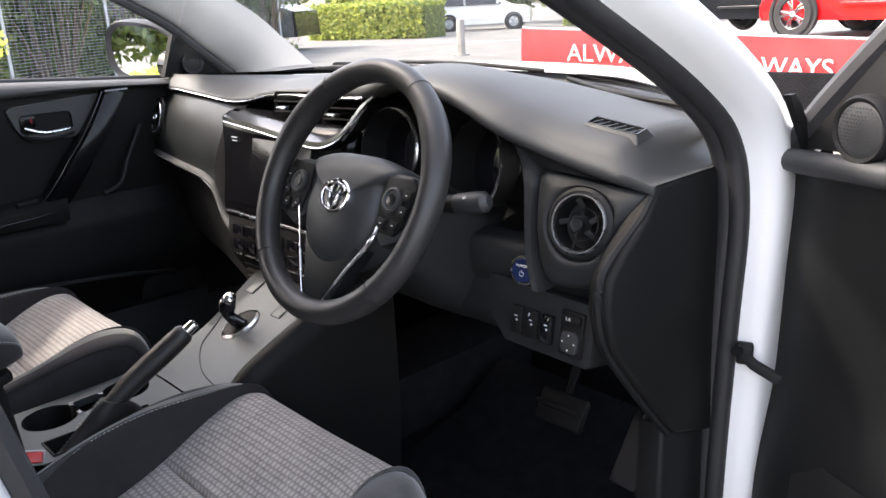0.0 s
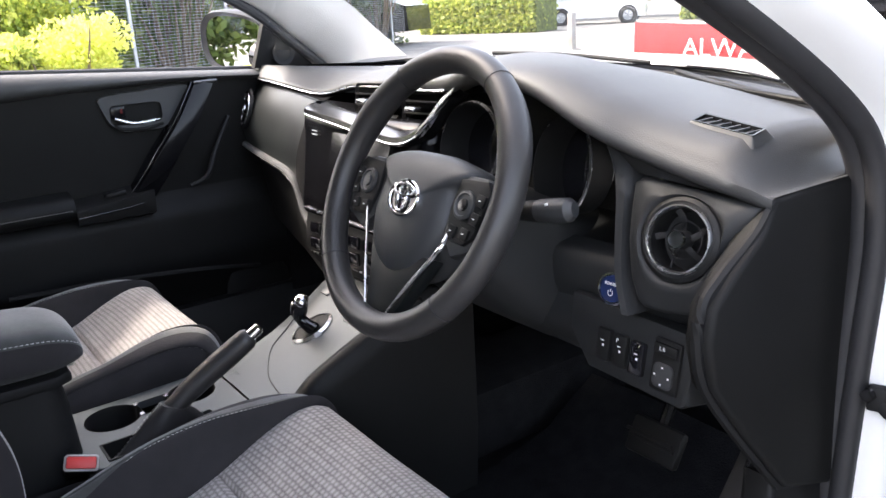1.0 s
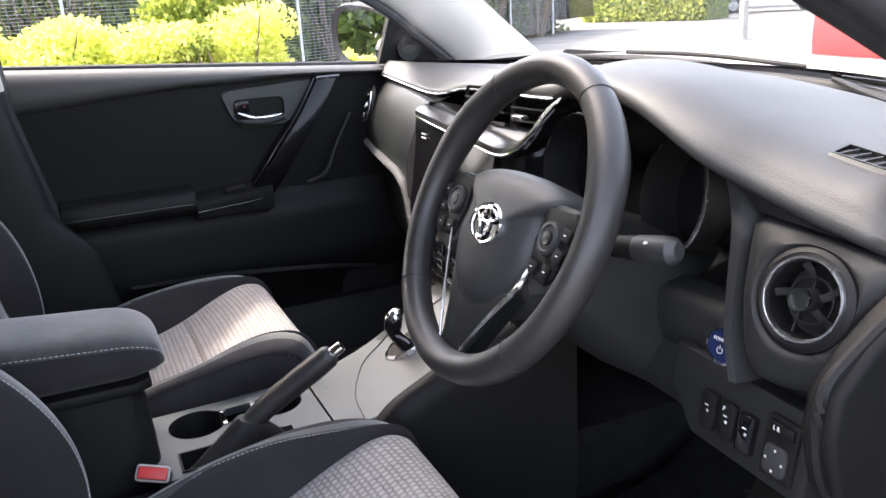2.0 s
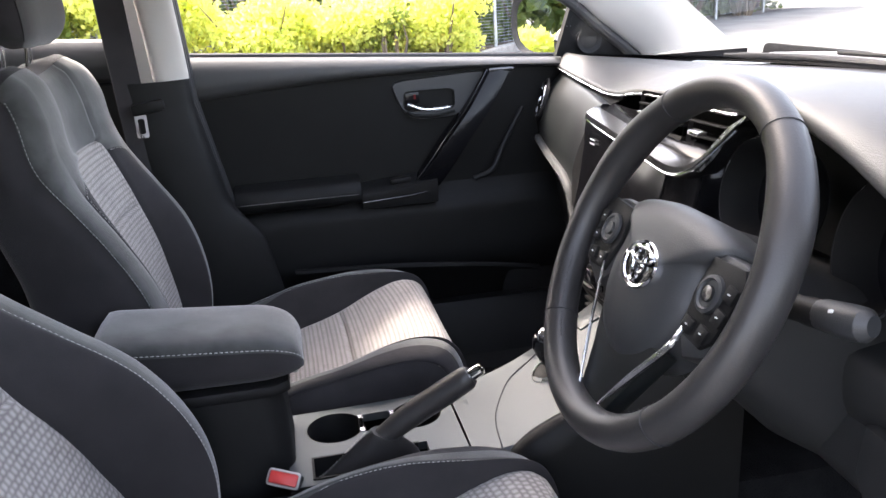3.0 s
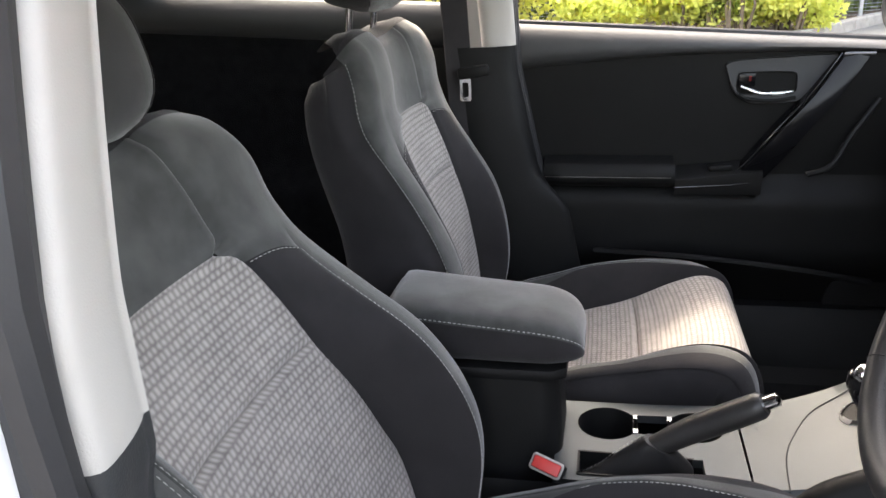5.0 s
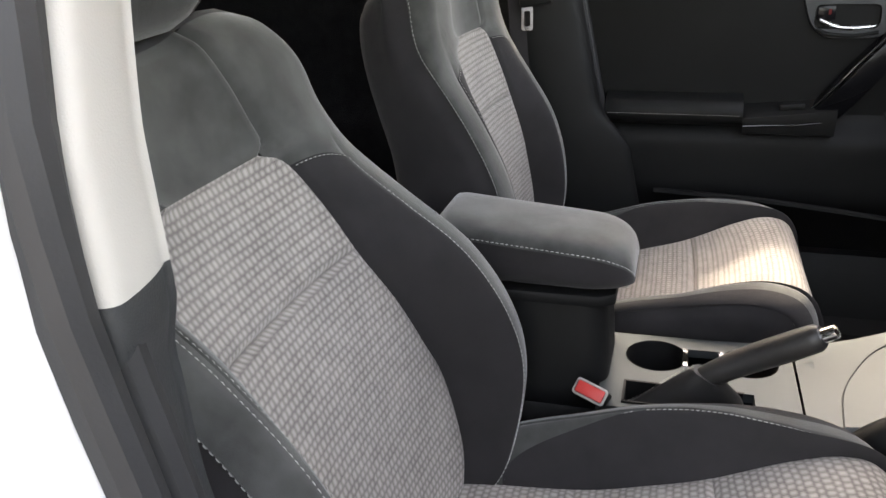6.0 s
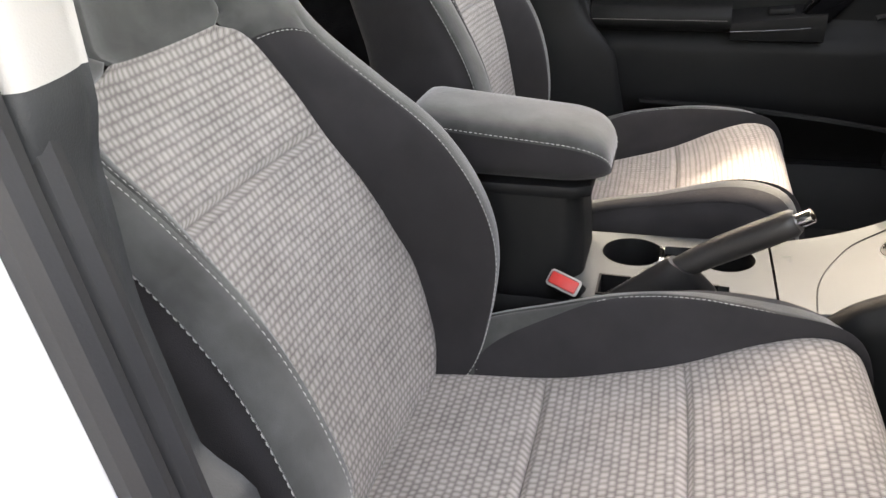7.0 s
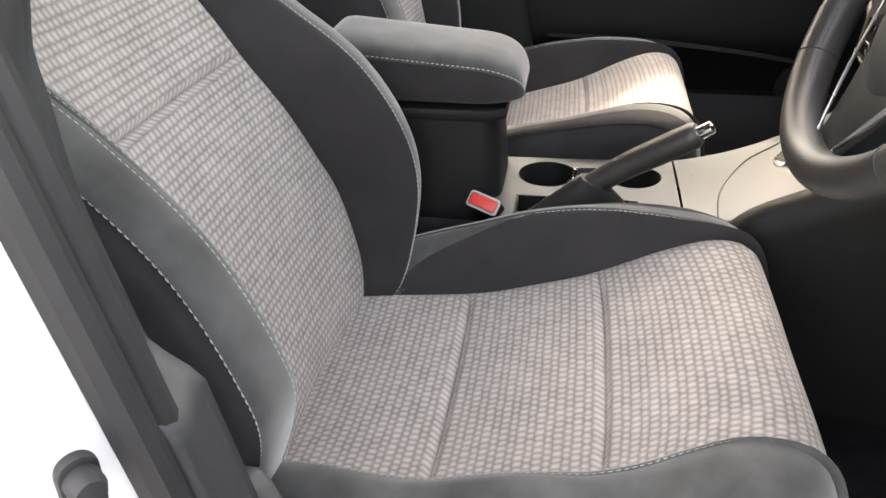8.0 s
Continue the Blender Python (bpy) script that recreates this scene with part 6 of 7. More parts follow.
for i in range(nx + 1):
    for j in range(ny + 1):
        y = 0.268 + (0.505 - 0.268) * j / ny
        x = -half_w(y) + 2 * half_w(y) * i / nx
        x, y = snap(x, y)
        vs[i, j] = bm.verts.new((x, y, top_z(y)))
for i in range(nx):
    for j in range(ny):
        q = [vs[i, j], vs[i + 1, j], vs[i + 1, j + 1], vs[i, j + 1]]
        c = sum((v.co for v in q), Vector()) / 4
        if not in_hole(c.x, c.y):
            bm.faces.new(q)
bmesh.ops.delete(bm, geom=[v for v in bm.verts if not v.link_faces], context="VERTS")
edge = [e for e in bm.edges if len(e.link_faces) == 1]
ext = bmesh.ops.extrude_edge_only(bm, edges=edge)
bmesh.ops.translate(bm, vec=(0, 0, -0.012), verts=[v for v in ext["geom"] if isinstance(v, bmesh.types.BMVert)])
part("rear_plate", bm, M_CONSOLE, con, "satin silver-grey plate", 40)
rows = []
for i in range(21):
    y = 0.508 + 0.30 * i / 20
    w, z = half_w(y), top_z(y)
    rows.append([(-w - 0.006, y, z - 0.05), (-w - 0.003, y, z - 0.010), (-w + 0.006, y, z - 0.001), (-w * 0.6, y, z), (0, y, z + 0.001), (w * 0.6, y, z), (w - 0.006, y, z - 0.001), (w + 0.003, y, z - 0.010), (w + 0.006, y, z - 0.05)])
front = part("front_plate", loft("front_plate", rows, False), M_CONSOLE, con, "satin silver-grey front plate", 40)
for cx, cy, r in CUPS:
    part("cup_holder", lathe("cup_holder", [(r * 1.03, -0.002), (r, 0.001), (r * 0.97, -0.006), (r * 0.93, -0.06), (r * 0.8, -0.066), (0, -0.066)], pose(cx, cy, top_z(cy)), 40), M_PLASTIC, con, "black cup holder")
part("cup_gap", box("cup_gap", (0.046, 0.07, 0.004), pose(-0.04, 0.395, 0.470), 0.001), M_PLASTIC, con, "black tray floor")
for dx in (-0.018, 0.018):
    part("cup_clip", loft("cup_clip", [[(-0.040 + dx + q * 0.005, 0.372 + p * 0.003, z) for q, p in ((-1, -1), (1, -1), (1, 1), (-1, 1))] for z in (0.475, 0.531)]), M_CHROME, con, "bright cup clip")
    part("cup_clip", loft("cup_clip", [[(-0.040 + dx + q * 0.005, 0.418 + p * 0.003, z) for q, p in ((-1, -1), (1, -1), (1, 1), (-1, 1))] for z in (0.475, 0.531)]), M_CHROME, con, "bright cup clip")
part("brake_slot", merge("brake_slot", box("a", (0.050, 0.16, 0.004), pose(0.058, 0.378, 0.500), 0.0), box("b", (0.003, 0.16, 0.035), pose(0.034, 0.378, 0.513), 0), box("c", (0.003, 0.16, 0.035), pose(0.083, 0.378, 0.513), 0), box("d", (0.05, 0.003, 0.035), pose(0.058, 0.299, 0.513), 0)), M_PLASTIC, con, "black slot well")
for sd in (-1, 1):
    part("console_side", loft("console_side", [[(sd * (half_w(y) + 0.002), y, top_z(y) - 0.006), (sd * (half_w(y) + 0.010), y, top_z(y) - 0.030), (sd * (half_w(y) + 0.012), y, 0.42), (sd * (half_w(y) + 0.004), y, 0.30)] for y in (0.10 + 0.72 * k / 20 for k in range(21))], False), M_PLASTIC, con, "black console side", 50)
# raised side wing by the driver's knee
wing = []
for y, z, w in ((0.545, 0.545, 0.132), (0.575, 0.575, 0.136), (0.63, 0.606, 0.142), (0.70, 0.640, 0.150), (0.78, 0.675, 0.160), (0.84, 0.70, 0.165)):
    wing.append([(w - 0.030, y, z - 0.030), (w - 0.018, y, z - 0.004), (w - 0.004, y, z), (w + 0.008, y, z - 0.008), (w + 0.012, y, z - 0.04), (w + 0.010, y, 0.42), (w, y, 0.30)])
wing_f = [[tuple(p) for p in c] for c in zip(*[spline([r[i] for r in wing], 30) for i in range(7)])]
part("side_wing", loft("side_wing", wing_f, False), M_PLASTIC, con, "black padded side wing", 60)
# seat heater buttons and mode buttons
for bx in (-0.0385, -0.0125):
    part("mode_button", box("mode_button", (0.025, 0.019, 0.004), pose(bx, 0.521, top_z(0.521) - 0.0017, 11.3), 0.001), M_CONSOLE, front, "square silver button")
for bx, by in ((-0.095, 0.735), (0.026, 0.712)):
    part("drive_button", box("drive_button", (0.028, 0.036, 0.005), pose(bx, by, top_z(by) + 0.0005, 28), 0.003), M_CONSOLE, front, "silver button")
joint = [(-0.100, 0.665), (-0.083, 0.637), (-0.059, 0.599), (-0.017, 0.572), (0.033, 0.552), (0.105, 0.543)]
part("lid_line", tube("lid_line", spline([(x, y, top_z(y) + 0.0006) for x, y in joint], 40), 0.0010, 6), M_RUBBER, front, "dark joint line")
# gear selector
gear = thing("gear_selector", "short black gear lever with a chrome top in a silver ring", "gear lever")
tilt = math.degrees(math.atan2(top_z(0.70) - top_z(0.62), 0.08))
gm = pose(-0.028, 0.660, top_z(0.66) + 0.003, tilt)
part("gate_ring", ring("gate_ring", ellipse(0.030, 0.038), ellipse(0.0255, 0.033), 0.001, 0.004, gm), M_CHROME, gear, "silver gate ring")
part("gate_ring_edge", ring("gate_ring_edge", ellipse(0.031, 0.039), ellipse(0.030, 0.038), -0.003, 0.001, gm), M_CHROME, gear)
part("gate", slab("gate", ellipse(0.0265, 0.034), 0.003, gm @ pose(0, 0, 0.002), 0), M_PLASTIC, gear, "dark gate")
sh = [gm @ Vector(p) for p in ((0.012, 0.000, 0.0), (0.000, -0.004, 0.010), (-0.008, -0.006, 0.021), (-0.009, -0.004, 0.032), (-0.007, 0.000, 0.042), (-0.004, 0.004, 0.050), (-0.002, 0.006, 0.056))]
part("lever", tube("lever", spline(sh, 24), [0.011 - 0.001 * i / 8 if i < 8 else (0.010 + 0.0045 * min((i - 8) / 5, 1) if i < 19 else 0.0145 * math.sqrt(max(1 - ((i - 18) / 5.3) ** 2, 0.05))) for i in range(24)], 18), M_GLOSS, gear, "gloss black lever")
part("lever_cap", lathe("lever_cap", [(0.0140, -0.006), (0.0130, 0.000), (0.009, 0.005), (0.004, 0.0072), (0, 0.0076)], Matrix.Translation(sh[-1]) @ gm.to_3x3().to_4x4() @ pose(0, 0, 0, 8, 4), 24), M_BRIGHT, gear, "chrome lever top")

# hand brake
hb = thing("hand_brake", "black leather hand brake lever with a chrome button", "hand brake")
b0, b1, b2, b3 = Vector((0.066, 0.392, 0.565)), Vector((0.072, 0.430, 0.594)), Vector((0.085, 0.478, 0.628)), Vector((0.094, 0.508, 0.650))
part("grip", tube("grip", spline([b0, b1, b2, b3], 20), [0.0138 + 0.0030 * math.sin(i / 19 * 2.6) - (0.0035 if i > 18 else 0) for i in range(20)], 18), M_LEATHER, hb, "black leather grip")
part("button", tube("button", [b3, b3 + (b3 - b2).normalized() * 0.006, b3 + (b3 - b2).normalized() * 0.016, b3 + (b3 - b2).normalized() * 0.018], [0.0085, 0.0085, 0.0080, 0.004], 16), M_BRIGHT, hb, "chrome button")
gait = []
for i in range(14):
    t = i / 13
    c = Vector((0.060, 0.345, 0.505)).lerp(Vector((0.067, 0.398, 0.570)), t) + Vector((0, 0.012 * math.sin(3.14 * t), 0))
    w, l = 0.022 - 0.004 * t, 0.055 * (1 - t) ** 0.9 + 0.019
    pts = []
    for k in range(24):
        a = 2 * math.pi * k / 24
        wr = 1 + 0.05 * math.sin(5 * a + 7 * t)
        pts.append(c + Vector((w * math.cos(a) * wr, l * math.sin(a) * wr + (0.02 * (1 - t)), -0.4 * l * math.sin(a) * t)))
    gait.append(pts)
part("gaiter", loft("gaiter", gait), M_LEATHER, hb, "black leather gaiter", 60)
gs = [gait[i][17] + Vector((0.0, 0, 0)) for i in range(14)]
for off in (0.0, 0.005):
    pth = [Vector(v) + Vector((off, 0.0, 0.002)) for v in spline([tuple(g) for g in gs], 60)]
    part("stitching", dashes("stitching", pth, [(0.3, -0.6, 0.7)] * 60), M_THREAD, hb, "pale stitching")

# arm rest and its box
ar = thing("arm_rest_box", "padded black arm rest with pale stitching on a storage box", "arm rest")
upper, under, seam_r, seam_l = [], [], [], []
for i in range(49):
    t = math.sin(math.pi / 2 * (i / 48)) ** 0.9
    y = 0.045 + 0.258 * t
    nose = math.sqrt(max(1 - max((t - 0.74) / 0.26, 0) ** 2.4, 0.0))
    tail = math.sqrt(max(1 - max((0.10 - t) / 0.10, 0) ** 2, 0.0))
    e = max(nose * tail, 0.03)
    zc = 0.717 - 0.022 * t - 0.030 * (1 - nose)
    zt = zc + (0.738 - 0.024 * t - 0.012 * (1 - nose) - zc) * e ** 0.7
    zb = zc - (zc - 0.645) * e ** 0.35
    hw = 0.073 * (0.55 + 0.45 * e if t > 0.5 else 0.82 + 0.18 * e)

    def section(a):
        ca, sa = math.cos(a), math.sin(a)
        x = hw * math.copysign(abs(ca) ** 0.66, ca)
        return (-0.022 + x, y, zc + ((zt - zc) * abs(sa) ** 0.80 if sa > 0 else -(zc - zb) * abs(sa) ** 0.55))
    upper.append([section(math.pi * k / 20) for k in range(21)])
    under.append([section(math.pi + math.pi * k / 20) for k in range(21)])
    if i > 1:
        seam_r.append(Vector(section(0)) + Vector((0.0006, 0, 0.0035)))
        seam_l.append(Vector(section(math.pi)) + Vector((-0.0006, 0, 0.0035)))
lid = part("lid", loft("lid", upper, False), M_SUEDE, ar, "padded grey suede lid top", 60)
part("lid_side", loft("lid_side", under, False), M_CLOTH, lid, "smooth black lid side", 60)
for sd, path in ((1, seam_r), (-1, seam_l)):
    pth = spline(path, 160)
    part("stitching", dashes("stitching", pth, [(sd, 0.2, 0.45)] * 160, length=0.0040, lift=0.0008, width=0.0011), M_THREAD, lid, "pale stitching")
part("lid_base", slab("lid_base", [(x, y) for x, y in ((-0.088, 0.07), (0.044, 0.07), (0.044, 0.262), (0.030, 0.282), (-0.074, 0.282), (-0.088, 0.262))], 0.016, pose(0, 0, 0.648), 0.004), M_PLASTIC, ar, "black lid base")
part("storage_box", loft("storage_box", [[(-0.022 + x, 0.170 + y, z) for x, y in round_rect(w, l, 0.03, 6)] for z, w, l in ((0.633, 0.126, 0.200), (0.60, 0.132, 0.208), (0.52, 0.150, 0.216), (0.40, 0.17, 0.22), (0.30, 0.17, 0.22))]), M_PLASTIC, ar, "black storage box", 50)
part("latch", box("latch", (0.030, 0.012, 0.020), pose(-0.02, 0.290, 0.648, -15), 0.005, 3), M_PALE, ar, "pale grey lid catch")

# belt buckle by the driver's seat
bk = thing("belt_buckle", "black seat belt buckle with a red release button", "seat belt buckle")
km = axes((0.103, 0.262, 0.550), (0.25, 0.86, -0.22), (-0.55, 0.30, 0.75)) @ Matrix.Diagonal((0.78, 0.78, 0.78, 1))
part("buckle_body", box("buckle_body", (0.052, 0.026, 0.075), km @ pose(0, 0, -0.035), 0.006), M_PLASTIC, bk, "black buckle body")
part("release_button", box("release_button", (0.0455, 0.0195, 0.010), km @ pose(0.0, 0.0, 0.001), 0.003), M_RED, bk, "red release button")
part("buckle_rim", ring("buckle_rim", round_rect(0.053, 0.027, 0.006), round_rect(0.0465, 0.0205, 0.004), 0.001, 0.004, km), M_PALE, bk, "grey buckle rim")
part("stem", box("stem", (0.03, 0.012, 0.14), km @ pose(0, 0, -0.13), 0.004), M_PLASTIC, bk, "black stem")

# pedals and mat
pedals = thing("brake_pedal", "black rubber brake pedal on a steel arm", "pedal")
part("pad", box("pad", (0.090, 0.016, 0.055), pose(0.445, 0.955, 0.462, -30), 0.006), M_PLASTIC, pedals, "ribbed rubber pad")
for k in range(4):
    part("rib", box("rib", (0.080, 0.004, 0.005), pose(0.445, 0.955 - 0.010 + 0.004 * (k - 1.5), 0.462 - 0.012 * (1.5 - k) * -1 - 0.004, -30), 0.001), M_PLASTIC, pedals)
part("arm", tube("arm", [(0.445, 0.965, 0.47), (0.44, 1.02, 0.56), (0.43, 1.10, 0.72)], 0.008, 8), M_DARKMETAL, pedals)
acc = thing("accelerator_pedal", "black rubber accelerator pedal", "pedal")
part("pad", box("pad", (0.050, 0.014, 0.12), pose(0.565, 0.985, 0.420, -35, 0, -4), 0.006), M_RUBBER, acc, "rubber pad")
part("arm", tube("arm", [(0.565, 1.0, 0.45), (0.565, 1.06, 0.56)], 0.007, 8), M_DARKMETAL, acc)
mat_ = thing("floor_mat", "black rubber-edged carpet mat in the driver's footwell", "floor mat")
part("mat", loft("mat", [[(x, y, z + 0.004 * math.sin(9 * x + 5 * y)) for x in (0.14 + 0.46 * k / 12 for k in range(13))] for y, z in ((0.50, 0.302), (0.70, 0.302), (0.90, 0.305), (1.02, 0.33), (1.14, 0.40))], False), M_CARPET, mat_, "black carpet")
for k in range(9):
    part("mat_rib", tube("mat_rib", spline([(0.42 + 0.03 * k, 0.66 - 0.012 * k, 0.312), (0.435 + 0.03 * k, 0.69 - 0.012 * k, 0.318), (0.44 + 0.03 * k, 0.73 - 0.012 * k, 0.312)], 6), 0.007, 6), M_RUBBER, mat_)


# ---------------------------------------------------------------- driver's door, wide open
ddoor = thing("driver_door", "open white driver's door with black inner trim", "car door")
HINGE = Vector((0.792, 0.985, 0))
OPEN = radians(66)
DX = Vector((math.sin(OPEN), -math.cos(OPEN), 0))         # from the hinge to the door's rear edge
DN = Vector((-math.cos(OPEN), -math.sin(OPEN), 0))        # out of the trim, towards the seat


def dd(u, z, n):
    p = HINGE + DX * u + DN * n
    return (p.x, p.y, z)


rows = []
for i in range(31):
    u = 0.0 + 1.05 * i / 30
    zt = 0.900 + 0.03 * u
    sec = [(0.33, 0.010), (0.36, 0.045), (0.50, 0.055 + 0.01 * math.sin(u * 3)), (0.62, 0.030), (0.70, 0.032), (0.78, 0.040), (zt - 0.04, 0.040), (zt - 0.008, 0.046), (zt, 0.050)]
    e = 1.0 if i > 1 else 0.4 + 0.3 * i
    rows.append([dd(u - 0.06 * (1 - u / 1.05) * min(max((0.9 - z) / 0.5, 0), 1), z, n * e) for z, n in [tuple(q) for q in spline(sec, 26)]])
part("door_panel", loft("door_panel", rows, False), M_PLASTIC, ddoor, "black grained door trim", 60)
part("belt_rail", tube("belt_rail", [dd(u, 0.905 + 0.03 * u, 0.040) for u in (0.0, 0.03, 0.2, 0.5, 0.8, 1.05)], [0.012, 0.014, 0.014, 0.014, 0.014, 0.014], 12), M_PAD, ddoor, "black padded window rail")
part("door_skin", loft("door_skin", [[dd(u, z, n) for z, n in ((0.25, -0.02), (0.30, -0.055), (0.60, -0.085), (0.85, -0.075), (0.93, -0.045))] for u in (-0.02, 0.3, 0.6, 1.06)], False), M_WHITE, ddoor, "white door skin", 50)
part("door_edge", loft("door_edge", [[dd(-0.004, z, n) for n in (-0.05, -0.02, 0.012)] for z in (0.28, 0.50, 0.70, 0.90)], False), M_WHITE, ddoor, "white door edge", 50)
# window frame and sail with speaker
fr = spline([dd(-0.01, 0.915, 0.0), dd(0.06, 1.00, -0.005), dd(0.16, 1.10, -0.015), dd(0.32, 1.22, -0.03), dd(0.55, 1.34, -0.05), dd(0.80, 1.40, -0.06), dd(1.00, 1.38, -0.06)], 40)
part("window_frame", tube("window_frame", fr, 0.020, 10), M_WHITE, ddoor, "white window frame")
part("frame_seal", tube("frame_seal", [Vector(p) + DN * 0.020 + Vector((0, 0, -0.012)) for p in fr], 0.017, 10), M_RUBBER, ddoor, "black rubber frame seal")
sl = [dd(0.02, 0.920, 0.030), dd(0.26, 0.928, 0.030), dd(0.26, 1.130, 0.012), dd(0.14, 1.06, 0.02)]
part("sail", loft("sail", [sl, [tuple(Vector(p) - DN * 0.03) for p in sl]]), M_PLASTIC, ddoor, "black mirror corner trim")
tw = axes(dd(0.115, 0.952, 0.036), tuple(DX), (0, 0, 1))
if (tw.to_3x3() @ Vector((0, 0, 1))).dot(DN) < 0:
    tw = tw @ pose(0, 0, 0, 0, 180, 0)
spk = part("speaker_ring", lathe("speaker_ring", [(0.036, -0.004), (0.036, 0.008), (0.033, 0.013), (0.029, 0.011)], tw, 36), M_PLASTIC, ddoor, "round black tweeter")
part("speaker_mesh", lathe("speaker_mesh", [(0.029, 0.010), (0.02, 0.013), (0.0, 0.0145)], tw, 36), M_HUB, spk, "fine grey grille")
dots = []
for i in range(-6, 7):
    for j in range(-6, 7):
        x, y = (i + 0.5 * (j % 2)) * 0.0042, j * 0.0037
        if x * x + y * y < 0.026 ** 2:
            zz = 0.0147 - 0.0045 * (x * x + y * y) / 0.029 ** 2
            dots.append((x, y, zz))
vv, ff = [], []
for x, y, zz in dots:
    k = len(vv)
    vv += [tw @ Vector((x + 0.0014 * math.cos(a), y + 0.0014 * math.sin(a), zz + 0.0003)) for a in (2 * math.pi * q / 6 for q in range(6))]
    ff.append(tuple(range(k, k + 6)))
tagged(part("grille_holes", polys("grille_holes", vv, ff), M_RUBBER, spk, "dark grille holes", None), kind="stuff")
dg = part("door_glass", loft("door_glass", [[dd(0.10, 0.93, 0.005), dd(1.02, 0.95, 0.005)], [dd(0.30, 1.18, -0.02), dd(1.0, 1.36, -0.045)]], False), M_GLASS, ddoor, "clear door window")
dg.visible_shadow = False
part("pocket_bulge", loft("pocket_bulge", [[dd(u, z, n * min(1, (u - 0.02) * 8 + 0.3)) for z, n in ((0.34, 0.05), (0.38, 0.085), (0.46, 0.090), (0.53, 0.080 - 0.0), (0.56, 0.05))] for u in (0.06, 0.12, 0.25, 0.5, 0.9)], False), M_PLASTIC, ddoor, "black door pocket", 60)
# check strap between pillar and door
chk = thing("door_check", "black steel door check strap on the white pillar", "door check")
part("strap", tube("strap", [(0.762, 0.914, 0.664), (0.776, 0.912, 0.656), (0.805, 0.922, 0.640)], 0.0034, 8, flat=2.2), M_PLASTIC, chk, "dark steel strap")
part("bracket", box("bracket", (0.020, 0.014, 0.028), pose(0.762, 0.916, 0.666, 0, 0, 20), 0.004), M_PLASTIC, chk, "dark bracket")
part("bolt", lathe("bolt", [(0.008, 0), (0.007, 0.006), (0, 0.006)], axes((0.758, 0.906, 0.672), (1, 0, 0), (0, 0, 1)), 6), M_DARKMETAL, chk, "bolt head")


# ---------------------------------------------------------------- outside
M_ASPHALT = material("asphalt", (0.19, 0.186, 0.178), 0.9, grain=0.8, grain_size=0.012, stain=0.2, stain_size=0.9)
M_SOIL = material("bark_soil", (0.12, 0.085, 0.06), 0.95, grain=1.0, grain_size=0.04, stain=0.4, stain_size=0.12)
M_KERB = material("concrete_kerb", (0.36, 0.34, 0.31), 0.9, grain=0.6, grain_size=0.01, stain=0.2, stain_size=0.15)
M_STEEL = material("galvanised_steel", (0.42, 0.44, 0.46), 0.45, metal=0.7, stain=0.15, stain_size=0.1)
M_BANNER = material("red_banner_cloth", (0.66, 0.030, 0.035), 0.55, stain=0.10, stain_size=0.3)
M_REDPAINT = material("red_car_paint", (0.62, 0.015, 0.018), 0.2, coat=0.7)
M_DARKPAINT = material("dark_car_paint", (0.012, 0.013, 0.016), 0.15, coat=0.7)
M_TYRE = material("tyre_rubber", (0.02, 0.02, 0.021), 0.8, grain=0.4, grain_size=0.01)
M_WHITELINE = material("worn_white_line", (0.55, 0.55, 0.53), 0.8, stain=0.35, stain_size=0.15)
M_LEAF_Y = leaf_material("golden_leaves", (0.92, 0.90, 0.28), (0.66, 0.72, 0.17), 0.55)
M_LEAF_YG = leaf_material("lime_leaves", (0.54, 0.56, 0.12), (0.18, 0.26, 0.05), 0.45)
M_LEAF_G = leaf_material("green_leaves", (0.24, 0.30, 0.085), (0.07, 0.12, 0.030), 0.4)
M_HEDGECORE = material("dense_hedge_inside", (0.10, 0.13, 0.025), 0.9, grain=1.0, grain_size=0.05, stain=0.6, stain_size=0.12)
M_TWIG = material("bare_twigs", (0.16, 0.12, 0.08), 0.9, stain=0.3, stain_size=0.1)

bm = bmesh.new()
bmesh.ops.create_grid(bm, x_segments=40, y_segments=40, size=150)
ground = part("ground", bm, M_ASPHALT, None, "grey asphalt car park", None)
tagged(ground, category="ground", kind="structure")
tagged(part("planting_bed", slab("planting_bed", [(-40, -30), (-9.6, -30), (-9.6, 2.3), (-12.6, 4.2), (-40, 22)], 0.2, pose(0, 0, 0.11), 0.0), M_SOIL, None, "bark covered planting bed", None), category="soil", kind="structure")
kp = [(-9.6, -30), (-9.6, 2.3), (-12.6, 4.2), (-40, 22)]
for a, b in zip(kp, kp[1:]):
    a, b = Vector((*a, 0)), Vector((*b, 0))
    n = max(int((b - a).length / 0.92), 1)
    if (b - a).length > 25:
        n = 12 if a.y < 0 else 16
        b2 = b
    d = (b - a).normalized()
    ang = math.degrees(math.atan2(d.y, d.x))
    L = (b - a).length / n
    for k in range(n):
        c = a + d * L * (k + 0.5)
        kb = part("kerb_stone", box("kerb_stone", (L - 0.012, 0.14, 0.30), pose(c.x, c.y, 0.0, 0, 0, ang), 0.015, 1), M_KERB, None, "grey concrete kerb stone")
        tagged(kb, category="kerb", group="kerb stones")


